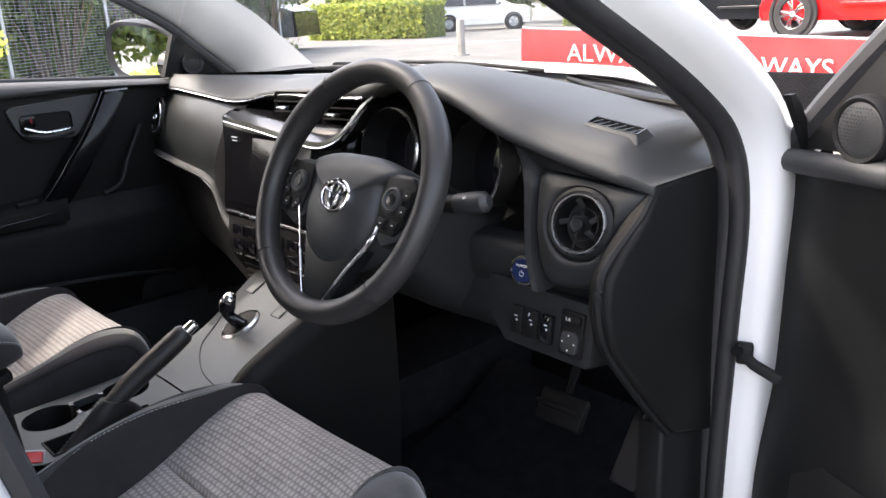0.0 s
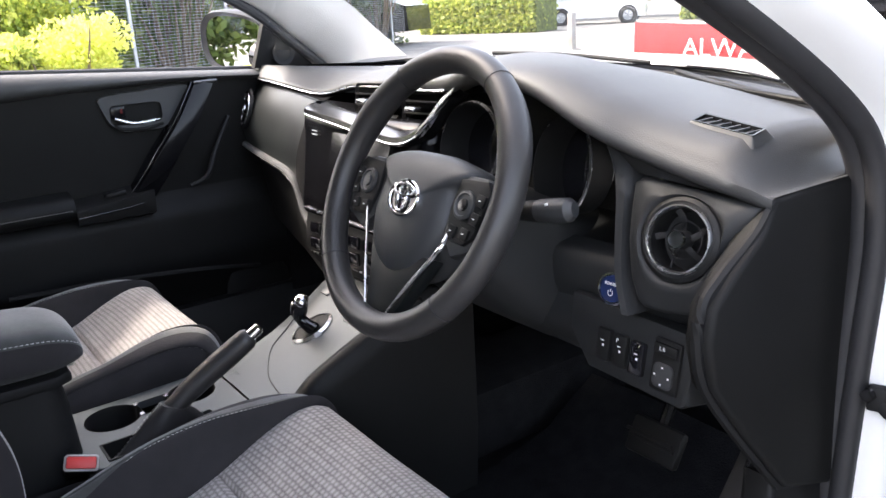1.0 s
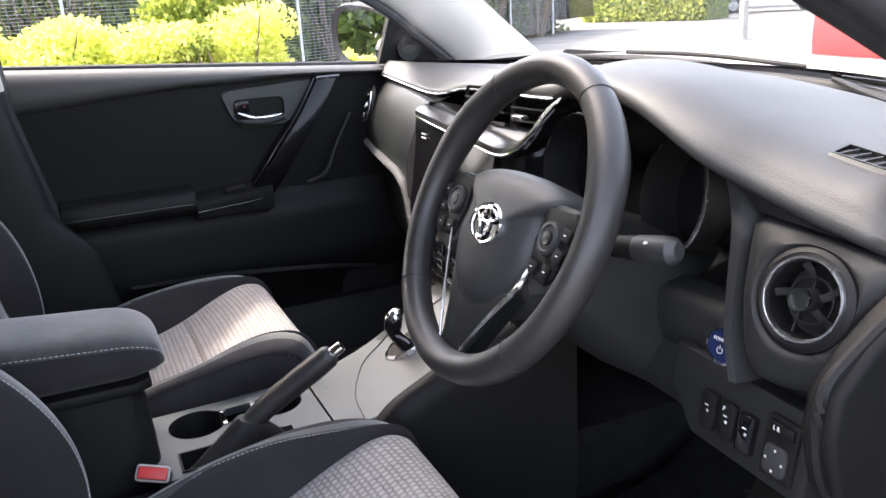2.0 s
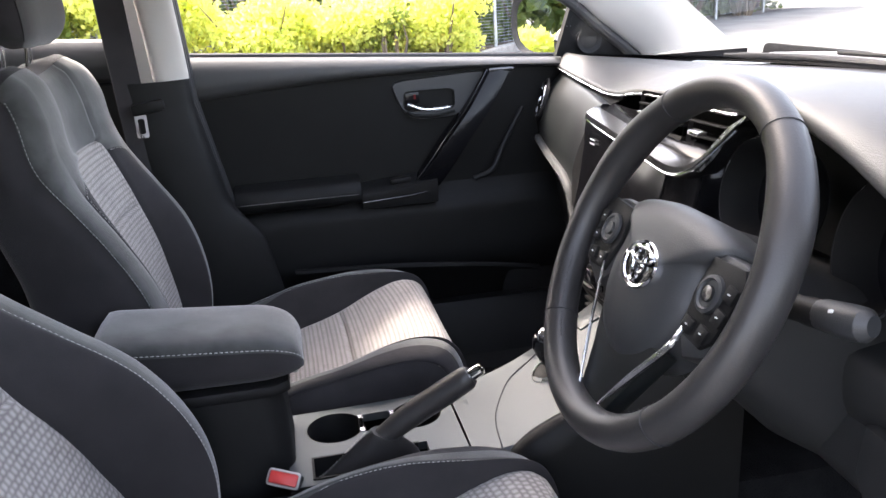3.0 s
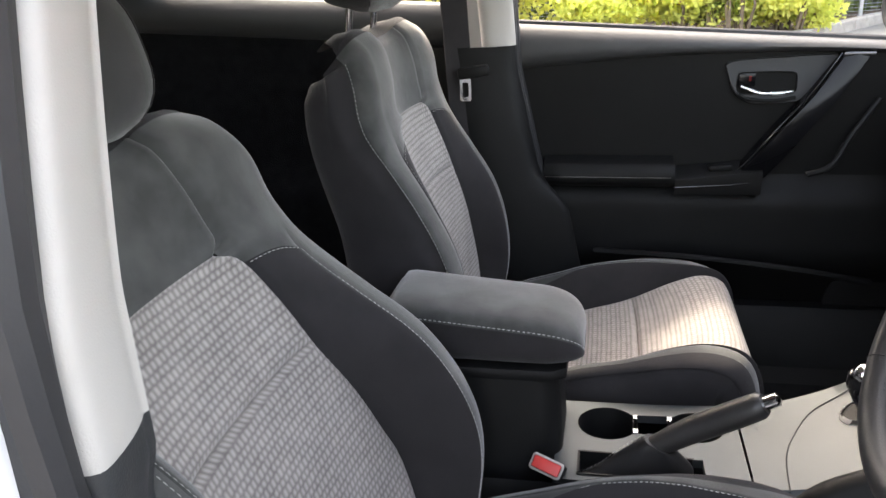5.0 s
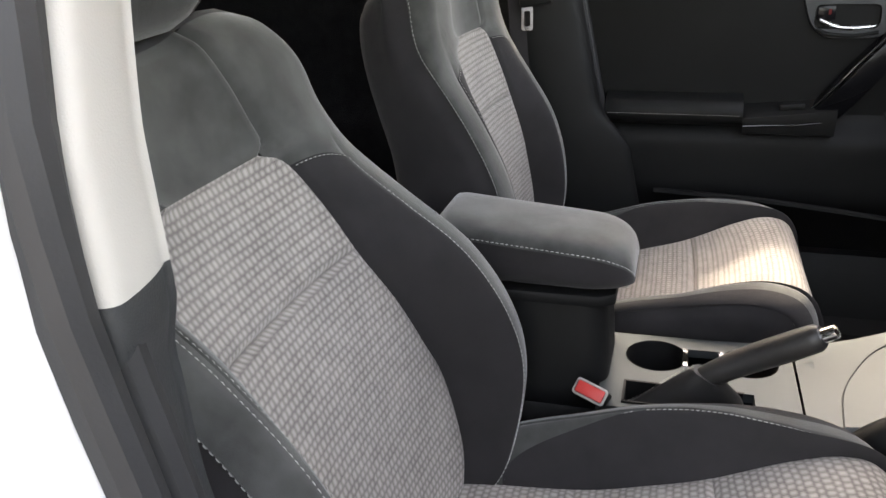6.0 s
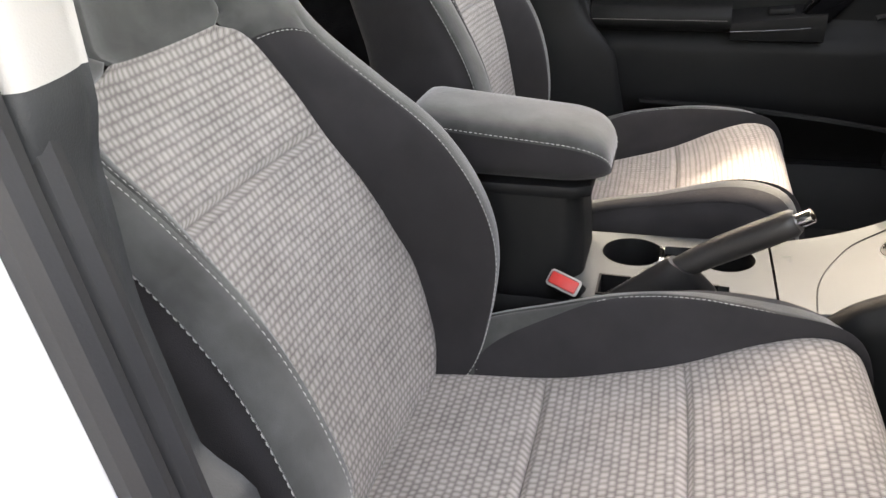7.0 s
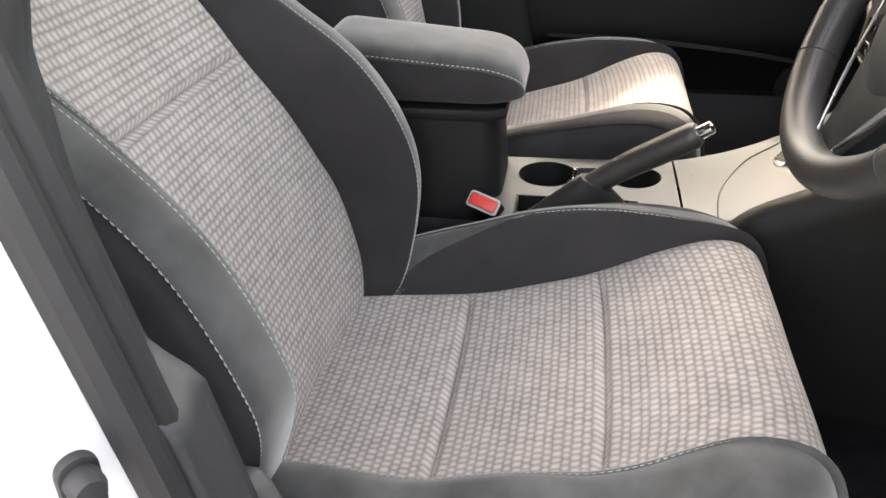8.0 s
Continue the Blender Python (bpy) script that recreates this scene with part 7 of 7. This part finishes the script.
def leaf_cloud(name, centre, radius, count, size, seed, squash=1.0, lumps=9, flat_top=0.0, hollow=0.55):
    """Many leaf blades in and over a lumpy body. Each blade is a folded quad."""
    rng = np.random.default_rng(seed)
    centres = rng.normal(size=(lumps, 3))
    centres /= np.linalg.norm(centres, axis=1)[:, None]
    centres *= rng.uniform(0.25, 0.62, (lumps, 1))
    radii = rng.uniform(0.34, 0.60, lumps)
    idx = rng.integers(0, lumps, count)
    d = rng.normal(size=(count, 3))
    d /= np.linalg.norm(d, axis=1)[:, None]
    r = radii[idx] * rng.uniform(hollow, 1.06, count)
    p = centres[idx] + d * r[:, None]
    p[:, 2] = np.where(p[:, 2] < -0.95, -0.95, p[:, 2])
    p = p * np.array(radius) * np.array([1, 1, squash]) + np.array(centre)
    keep = p[:, 2] > 0.12
    p, d = p[keep], d[keep]
    n = len(p)
    ax = d * 0.6 + rng.normal(size=(n, 3)) * 0.7 + np.array([0, 0, 0.25])
    ax /= np.linalg.norm(ax, axis=1)[:, None]
    sd = np.cross(ax, rng.normal(size=(n, 3)))
    sd /= np.linalg.norm(sd, axis=1)[:, None]
    s = size * rng.uniform(0.6, 1.4, n)[:, None]
    v = np.empty((n, 4, 3))
    v[:, 0] = p - ax * s * 0.5
    v[:, 1] = p + sd * s * 0.28
    v[:, 2] = p + ax * s * 0.55
    v[:, 3] = p - sd * s * 0.28
    me = bpy.data.meshes.new(name)
    f = np.arange(n * 4).reshape(n, 4)
    me.from_pydata(v.reshape(-1, 3).tolist(), [], f.tolist())
    return me


def twigs(name, centre, radius, count, seed):
    rng = random.Random(seed)
    ms = []
    for k in range(count):
        a = rng.uniform(0, 6.28)
        e = rng.uniform(0.2, 1.0)
        top = Vector(centre) + Vector((radius[0] * 0.8 * math.cos(a) * e, radius[1] * 0.8 * math.sin(a) * e, radius[2] * rng.uniform(0.1, 0.7)))
        foot = Vector((centre[0] + 0.2 * math.cos(a), centre[1] + 0.2 * math.sin(a), -0.01))
        mid = foot.lerp(top, 0.5) + Vector((rng.uniform(-.1, .1), rng.uniform(-.1, .1), 0.1))
        ms.append(tube("t", [foot, mid, top], [0.03, 0.018, 0.006], 5))
    return merge(name, *ms)


def shrub(label, centre, radius, count, size, seed, mat, **kw):
    s = thing("shrub", label, "shrub", "shrubs along the fence")
    tagged(part("crown", leaf_cloud("crown", centre, radius, count, size, seed, **kw), mat, s, "dense small leaves", None), kind="stuff")
    part("stems", twigs("stems", centre, radius, 9, seed), M_TWIG, s, "bare brown stems")
    return s


# golden shrubs beside the car
GOLD = "golden-leaved evergreen shrub beside a wire fence"
shrub(GOLD, (-10.4, 2.50, 0.66), (0.80, 0.90, 0.66), 10000, 0.075, 11, M_LEAF_Y, hollow=0.3)
shrub(GOLD, (-10.5, 1.30, 0.62), (0.90, 1.05, 0.60), 11000, 0.075, 12, M_LEAF_Y, hollow=0.3)
shrub(GOLD, (-10.5, 0.05, 0.66), (0.90, 1.00, 0.64), 11000, 0.075, 13, M_LEAF_Y, hollow=0.3)
shrub("fresh green low shrub among golden ones", (-10.1, 1.75, 0.62), (0.45, 0.45, 0.34), 2200, 0.075, 31, M_LEAF_YG)
LOOSE = "loose yellow-green shrub with brown stems"
shrub("tall lime-green shrub against the wire fence", (-11.3, 2.35, 1.02), (0.7, 1.15, 0.78), 8000, 0.085, 33, M_LEAF_YG, hollow=0.4)
shrub(LOOSE, (-10.7, -1.35, 0.95), (1.0, 1.05, 0.95), 7500, 0.095, 14, M_LEAF_Y, hollow=0.4)
shrub(LOOSE, (-10.9, -3.1, 1.05), (1.1, 1.2, 1.10), 7000, 0.11, 18, M_LEAF_YG)
shrub(LOOSE, (-10.9, -5.1, 1.05), (1.1, 1.3, 1.10), 6500, 0.11, 15, M_LEAF_YG)
shrub(LOOSE, (-11.2, -7.3, 1.15), (1.2, 1.5, 1.20), 6000, 0.12, 16, M_LEAF_YG)
shrub(LOOSE, (-11.2, -9.8, 1.15), (1.2, 1.5, 1.20), 6000, 0.12, 17, M_LEAF_YG)
# bank of growth behind the fence
woods = tagged(new("far_woods"), "dark tangled bushes behind the fence", "bushes", kind="stuff")
k = 0
for x, y, h in ((-14.3, -12, 1.9), (-14.0, -9.5, 1.9), (-14.2, -7, 1.9), (-14.0, -4.6, 1.9), (-14.2, -2.2, 1.9), (-14.0, 0.2, 1.9), (-14.2, 2.6, 1.9), (-14.7, 5.0, 1.9), (-16.2, 7.3, 1.9), (-17.8, 9.6, 1.9), (-19.4, 12.0, 1.9),
                (-17.0, -10, 2.6), (-17.0, -5.5, 2.6), (-17.0, -1.0, 2.6), (-17.2, 3.5, 2.6), (-19.4, 7.5, 2.6)):
    k += 1
    far = h > 2
    tagged(part("growth", leaf_cloud("growth", (x, y, h), (2.2, 3.0, 3.0) if far else (1.5, 1.9, 2.1), 8000, 0.26 if far else 0.14, 40 + k, hollow=0.2), M_LEAF_G if k % 3 or far else M_LEAF_YG, woods, "dark green leaves", None), kind="stuff")
    if not far:
        part("stems", twigs("stems", (x + 0.9, y, 1.6), (1.0, 1.8, 1.8), 26, 60 + k), M_TWIG, woods, "bare brown stems")
# hedge with golden shrubs behind the car, and woods past the far end of the yard
k = 0
yard = tagged(new("yard_hedge"), "tall green hedge along the yard behind the car", "hedge", kind="stuff")
for x in (-9.5, -7.6, -5.7, -3.8, -1.9, 0.0, 1.9):
    k += 1
    tagged(part("growth", leaf_cloud("growth", (x, -8.4, 1.3), (1.4, 1.0, 1.4), 6000, 0.15, 90 + k, hollow=0.3), M_LEAF_G, yard, "green leaves", None), kind="stuff")
for x, sd in ((-8.2, 101), (-6.6, 102), (-5.0, 103), (-3.4, 104), (-1.8, 105)):
    shrub("low golden shrub before the green hedge", (x, -6.7, 0.30), (0.95, 0.6, 0.30), 6000, 0.09, sd, M_LEAF_Y)
rim = tagged(new("distant_woods"), "distant green trees past the yard", "trees", kind="stuff")
for k, (x, y) in enumerate(((-37, 24), (-33, 26), (-29, 28), (-25, 30), (-21, 32), (-17, 34), (-13, 36), (-8, 38), (-2, 40), (4, 41), (10, 42))):
    tagged(part("growth", leaf_cloud("growth", (x, y, 2.6), (3.2, 2.2, 2.8), 5000, 0.42, 130 + k, hollow=0.2), M_LEAF_G, rim, "green leaves", None), kind="stuff")

# weld-mesh fence along the bed
fence = thing("mesh_fence", "galvanised wire mesh fence with steel posts", "fence")
fp = [Vector((-12.3, -14, 0)), Vector((-12.3, 3.85, 0)), Vector((-19.5, 14.0, 0))]
post_at = []
for a, b in zip(fp, fp[1:]):
    d = (b - a).normalized()
    L = (b - a).length
    q = 1.15 if d.y > 0.99 else 0.0
    while q < L:
        post_at.append(a + d * q)
        q += 2.65
    wires_v, wires_f = [], []
    nrm = Vector((-d.y, d.x, 0))

    def bar(p, q, r):
        t = (q - p).normalized()
        s = t.cross(nrm).normalized() * r
        n = nrm * r
        i = len(wires_v)
        for c in (p, q):
            wires_v.extend([c + s, c + n, c - s, c - n])
        for j in range(4):
            wires_f.append((i + j, i + (j + 1) % 4, i + 4 + (j + 1) % 4, i + 4 + j))
    for i in range(48):
        z = 0.15 + 0.05 * i
        bar(a + Vector((0, 0, z)), b + Vector((0, 0, z)), 0.0035)
    m = int(L / 0.12)
    for i in range(m):
        c = a + d * (0.12 * i)
        bar(c + Vector((0, 0, 0.12)), c + Vector((0, 0, 2.5)), 0.0022)
    tagged(part("wire_mesh", polys("wire_mesh", wires_v, wires_f), M_STEEL, fence, "fine wire mesh", None), kind="stuff")
for p in post_at:
    part("post", box("post", (0.06, 0.05, 2.6), pose(p.x + 0.05, p.y, 1.35), 0.006, 1), M_STEEL, fence)

# clipped hedge far ahead


def clipped_hedge(label, x0, x1, y, h, seed, mat, depth=1.2, yaw=0.0, thick=9000, blade=0.16, rough=0.07):
    hd = thing("clipped_hedge", label, "hedge", "far hedges")
    rng = np.random.default_rng(seed)
    n = thick
    u = rng.uniform(x0, x1, n)
    face = rng.integers(0, 3, n)
    w = np.where(face == 0, -depth / 2, rng.uniform(-depth / 2, depth / 2, n)) + rng.normal(0, rough, n)
    zz = np.where(face == 1, h, rng.uniform(0.05, h, n)) + rng.normal(0, 0.06, n)
    c, s = math.cos(yaw), math.sin(yaw)
    px = (u - x0) * c - w * s + x0
    py = (u - x0) * s + w * c + y
    p = np.stack([px, py, np.maximum(zz, 0.05)], 1)
    ax = rng.normal(size=(n, 3))
    ax /= np.linalg.norm(ax, axis=1)[:, None]
    sd = np.cross(ax, rng.normal(size=(n, 3)))
    sd /= np.linalg.norm(sd, axis=1)[:, None]
    sz = blade * rng.uniform(0.6, 1.3, n)[:, None]
    v = np.stack([p - ax * sz * .5, p + sd * sz * .35, p + ax * sz * .5, p - sd * sz * .35], 1)
    me = bpy.data.meshes.new("leaves")
    me.from_pydata(v.reshape(-1, 3).tolist(), [], np.arange(n * 4).reshape(n, 4).tolist())
    tagged(part("leaves", me, mat, hd, "small yellow-green leaves", None), kind="stuff")
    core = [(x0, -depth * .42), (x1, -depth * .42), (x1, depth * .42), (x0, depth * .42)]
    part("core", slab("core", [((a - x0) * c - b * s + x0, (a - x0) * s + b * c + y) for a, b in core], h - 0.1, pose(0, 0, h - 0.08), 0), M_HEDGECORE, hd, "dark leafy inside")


clipped_hedge("low clipped yellow-green hedge beside the drive", -25.2, -19.9, 18.7, 1.15, 5, M_LEAF_YG, 1.4, 0.20)
clipped_hedge("tall clipped yellow-green hedge", -25.8, -23.2, 20.4, 3.6, 6, M_LEAF_YG, 1.6, 0.20)
clipped_hedge("dense tangled hedge behind the wire fence", -13.9, 4.3, -14.0, 2.9, 21, M_LEAF_G, 1.2, math.pi / 2, 26000, 0.17, 0.22)
clipped_hedge("dense tangled hedge behind the wire fence", -13.7, -0.2, 3.0, 2.9, 22, M_LEAF_G, 1.2, radians(125.4), 20000, 0.17, 0.22)
clipped_hedge("clipped hedge behind the parked car", -19.5, -14.6, 26.5, 2.6, 7, M_LEAF_YG, 1.2, 0.2)


# ---------------------------------------------------------------- vehicles outside
def road_wheel(m, r, w, parent, spokes=5, face=None):
    wh = part("wheel", lathe("wheel", [(r * 0.62, -w / 2), (r * 0.9, -w / 2), (r, -w * 0.35), (r, w * 0.35), (r * 0.9, w / 2), (r * 0.64, w / 2), (r * 0.62, w * 0.42)], m, 36), M_TYRE, parent, "black tyre")
    part("rim", lathe("rim", [(r * 0.66, w * 0.44), (r * 0.64, w * 0.50), (r * 0.60, w * 0.46), (r * 0.58, w * 0.1), (0, w * 0.06)], m, 36), face or M_STEEL, wh, "wheel rim")
    for k in range(spokes):
        a = 2 * math.pi * k / spokes
        out = [(0.02, -0.05), (0.30, -0.085), (0.60, -0.15), (0.62, -0.05), (0.36, 0.0), (0.62, 0.05), (0.60, 0.15), (0.30, 0.085), (0.02, 0.05)]
        part("spoke", slab("spoke", [(r * x, r * y) for x, y in out], w * 0.12, m @ pose(0, 0, w * 0.44, 0, 0, math.degrees(a)), 0.004), M_BRIGHT if face else M_STEEL, wh, "bright spoke")
    part("hub_cap", lathe("hub_cap", [(r * 0.14, w * 0.42), (r * 0.12, w * 0.5), (0, w * 0.52)], m, 20), M_STEEL, wh)
    return wh


def parked_car(name, label, m, mat, length, height, wheel_face=None, spokes=5, group="parked cars", wheel_r=0.295):
    """A small hatchback, nose to +x, its middle at the origin on the ground."""
    car = thing(name, label, "car", group)
    L, W, H = length, 1.66, height
    prof = [(-0.49, 0.30), (-0.495, 0.50), (-0.48, 0.62), (-0.455, 0.66), (-0.42, 0.86), (-0.36, 0.97), (-0.20, 1.0), (0.0, 0.99), (0.10, 0.955), (0.27, 0.66), (0.40, 0.60), (0.475, 0.52), (0.495, 0.36), (0.485, 0.20)]
    top = spline([(x * L, z * H) for x, z in prof], 46)
    rings = []
    for k in range(-6, 7):
        t = k / 6
        row = []
        for x, z in top:
            tum = 1 - 0.22 * max((z / H - 0.62) / 0.38, 0)
            edge = 1 - 0.10 * abs(t) ** 6 if z > 0.3 else 1
            row.append(m @ Vector((x * (1 - 0.04 * abs(t) ** 4), t * W / 2 * tum, 0.22 + (z - 0.22) * edge)))
        rings.append(row)
    part("body", loft("body", rings, False), mat, car, "painted body", 40)
    for sd in (-1, 1):
        side = []
        for x, z in top:
            tum = 1 - 0.22 * max((z / H - 0.62) / 0.38, 0)
            e = 0.90 if z > 0.3 else 1
            side.append((Vector((x * 0.96, sd * W / 2 * tum, 0.22 + (z - 0.22) * e)), Vector((x * 0.96, sd * W / 2, 0.24))))
        part("side", loft("side", [[m @ (lo.lerp(hi, q) + Vector((0, sd * 0.05 * math.sin(math.pi * q) * (1 if hi.z < 0.95 * H else 0.4), 0))) for q in (0, 0.2, 0.4, 0.55, 0.7, 0.85, 1.0)] for hi, lo in side], False), mat, car, "painted side", 60)
        for win in (((-0.40, 0.68), (-0.36, 0.90), (-0.17, 0.93), (-0.16, 0.67)), ((-0.14, 0.67), (-0.15, 0.93), (0.04, 0.92), (0.20, 0.70), (0.20, 0.67))):
            pts = []
            for x, z in win:
                tum = 1 - 0.22 * max((z - 0.62) / 0.38, 0)
                pts.append(m @ Vector((x * L, sd * (W / 2 * tum + 0.012 + 0.02), z * H * 0.97)))
            inn = [p + (m.to_3x3() @ Vector((0, -sd * 0.03, 0))) for p in pts]
            part("window", loft("window", [pts, inn]), M_GLOSS, car, "dark tinted window")
        for wx in (-0.31, 0.32):
            wm = m @ pose(wx * L, sd * (W / 2 - 0.02), wheel_r + 0.005) @ (pose(0, 0, 0, -90) if sd > 0 else pose(0, 0, 0, 90))
            part("wheel_arch", lathe("wheel_arch", [(wheel_r + 0.065, 0.075), (wheel_r + 0.05, 0.086), (wheel_r + 0.005, 0.078), (wheel_r + 0.005, 0.0)], wm, 32), M_TYRE, car, "dark wheel arch")
            road_wheel(wm @ pose(0, 0, 0.0), wheel_r, 0.18, car, spokes, wheel_face)
        part("lamp", box("lamp", (0.10, 0.05, 0.16), m @ pose(-0.475 * L, sd * W * 0.43, 0.60 * H), 0.02), M_LAMPRED, car, "red tail lamp")
        part("door_mirror", box("door_mirror", (0.10, 0.16, 0.12), m @ pose(0.17 * L, sd * (W / 2 + 0.06), 0.68 * H), 0.03), mat, car, "painted door mirror")
        part("rubbing_strip", box("rubbing_strip", (0.9, 0.02, 0.05), m @ pose(0.0, sd * (W / 2 + 0.035), 0.30 * H), 0.008), mat, car)
    part("bumper", box("bumper", (0.10, W * 0.9, 0.20), m @ pose(-0.485 * L, 0, 0.36), 0.04), mat, car, "painted bumper")
    part("number_plate", box("number_plate", (0.012, 0.52, 0.11), m @ pose(-0.502 * L, 0, 0.55), 0.004), M_LEGEND, car, "plain pale plate")
    return car


parked_car("parked_car", "small white hatchback parked by the hedge", pose(-22.4, 24.6, 0, 0, 0, 38), M_WHITE, 4.05, 1.50)

# bollard
bol = thing("bollard", "short square white bollard on the asphalt", "bollard", at=(-11.6, 12.65, 0))
part("post", box("post", (0.13, 0.13, 0.75), pose(0, 0, 0.375), 0.012), M_KERB, bol)
part("foot", box("foot", (0.26, 0.26, 0.03), pose(0, 0, 0.013), 0.008), M_KERB, bol)
# pale parking line
tagged(part("parking_line", box("parking_line", (9.0, 0.10, 0.006), pose(-15.5, 17.5, 0.004, 0, 0, 20), 0), M_WHITELINE, None, "worn white line on the asphalt", None), category="road marking", kind="structure")

# barrier with a red banner
barrier = thing("banner_barrier", "steel barrier with a red cloth banner", "barrier")
BA, BB = Vector((-7.95, 10.45, 0)), Vector((-0.5, 8.9, 0))
bd = (BB - BA).normalized()
bnrm = Vector((bd.y, -bd.x, 0))
bang = math.degrees(math.atan2(bd.y, bd.x))


def on_banner(u, z, n=0.0):
    return BA + bd * u + bnrm * n + Vector((0, 0, z))


BL = (BB - BA).length
rows = []
for i in range(61):
    u = BL * i / 60
    rows.append([on_banner(u, z, 0.03 * math.sin(u * 2.3) * math.sin(z * 4) + 0.012 * math.sin(u * 9 + z * 6)) for z in (0.01 + (0.62 - 0.022 * u) * k / 10 for k in range(11))])
part("banner", loft("banner", rows, False), M_BANNER, barrier, "red cloth banner", 60)
for u in (0.0, 2.4, 4.8, 7.2):
    part("post", tube("post", [on_banner(u, 0.0, -0.05), on_banner(u, 0.68 - 0.022 * u, -0.05)], 0.022, 10), M_STEEL, barrier, "steel post")
for z, e in ((0.64, 0.47), (0.10, 0.10)):
    part("rail", tube("rail", [on_banner(-0.02, z, -0.05), on_banner(BL, e, -0.05)], 0.02, 10), M_STEEL, barrier, "steel rail")
lm = Matrix((( bd.x, 0, bnrm.x, 0), (bd.y, 0, bnrm.y, 0), (0, 1, 0, 0), (0, 0, 0, 1)))
for u, w, size, wide, z in ((2.45, "ALWAYS A", 0.36, 1.42, 0.27), (5.14, "ALWAYS A", 0.30, 1.12, 0.185)):
    part("lettering", text_mesh("lettering", w, size, Matrix.Translation(on_banner(u, z, 0.05)) @ lm @ Matrix.Diagonal((wide, 1, 1, 1)), 0.002), M_LEGEND, barrier, "white capital letters", None)
# low platform with the red car on it
plat = thing("display_platform", "low steel display platform behind the banner", "platform")
part("deck", box("deck", (6.0, 2.6, 0.10), pose(-3.0, 12.6, 0.32, 0, 0, bang), 0.01), M_STEEL, plat, "steel deck")
for dx in (-2.6, 2.6):
    for dy in (-1.1, 1.1):
        q = pose(-3.0, 12.6, 0, 0, 0, bang) @ Vector((dx, dy, 0.135))
        part("leg", box("leg", (0.10, 0.10, 0.27), pose(q.x, q.y, q.z), 0.006), M_STEEL, plat)
parked_car("display_car", "red hatchback with two-tone wheels on a display platform", pose(-2.75, 12.4, 0.37, 0, 0, bang + 180) @ pose(0, 0, 0), M_REDPAINT, 3.6, 1.50, M_DARKPAINT, 5, "display cars", 0.325)
parked_car("display_car", "dark hatchback beside the display platform", pose(-6.2, 15.5, 0.30, 0, 0, bang + 180), M_DARKPAINT, 3.9, 1.50, M_DARKPAINT, 5, "display cars", 0.325)
# dark panel van far ahead on the passenger's side
van = thing("dark_van", "dark grey van with faint pale lettering bars", "van")
vm = pose(-21.5, 12.8, 0, 0, 0, 35)
part("body", loft("body", [[vm @ Vector((x, y, z)) for x, z in ((-2.2, 0.35), (-2.25, 1.2), (-2.1, 2.0), (0.9, 2.05), (1.6, 1.35), (2.4, 1.1), (2.45, 0.40))] for y in (-0.95, -0.9, 0.9, 0.95)]), M_DARKPAINT, van, "dark grey painted body", 40)
for k, w in ((0, 0.7), (1, 1.5)):
    part("lettering_bar", box("lettering_bar", (w, 0.01, 0.10), vm @ pose(-1.3 + 1.5 * k, -0.965, 0.98), 0), M_LEGEND, van, "pale lettering bar")
for wx in (-1.4, 1.45):
    road_wheel(vm @ pose(wx, -0.88, 0.33) @ pose(0, 0, 0, 90), 0.33, 0.2, van)
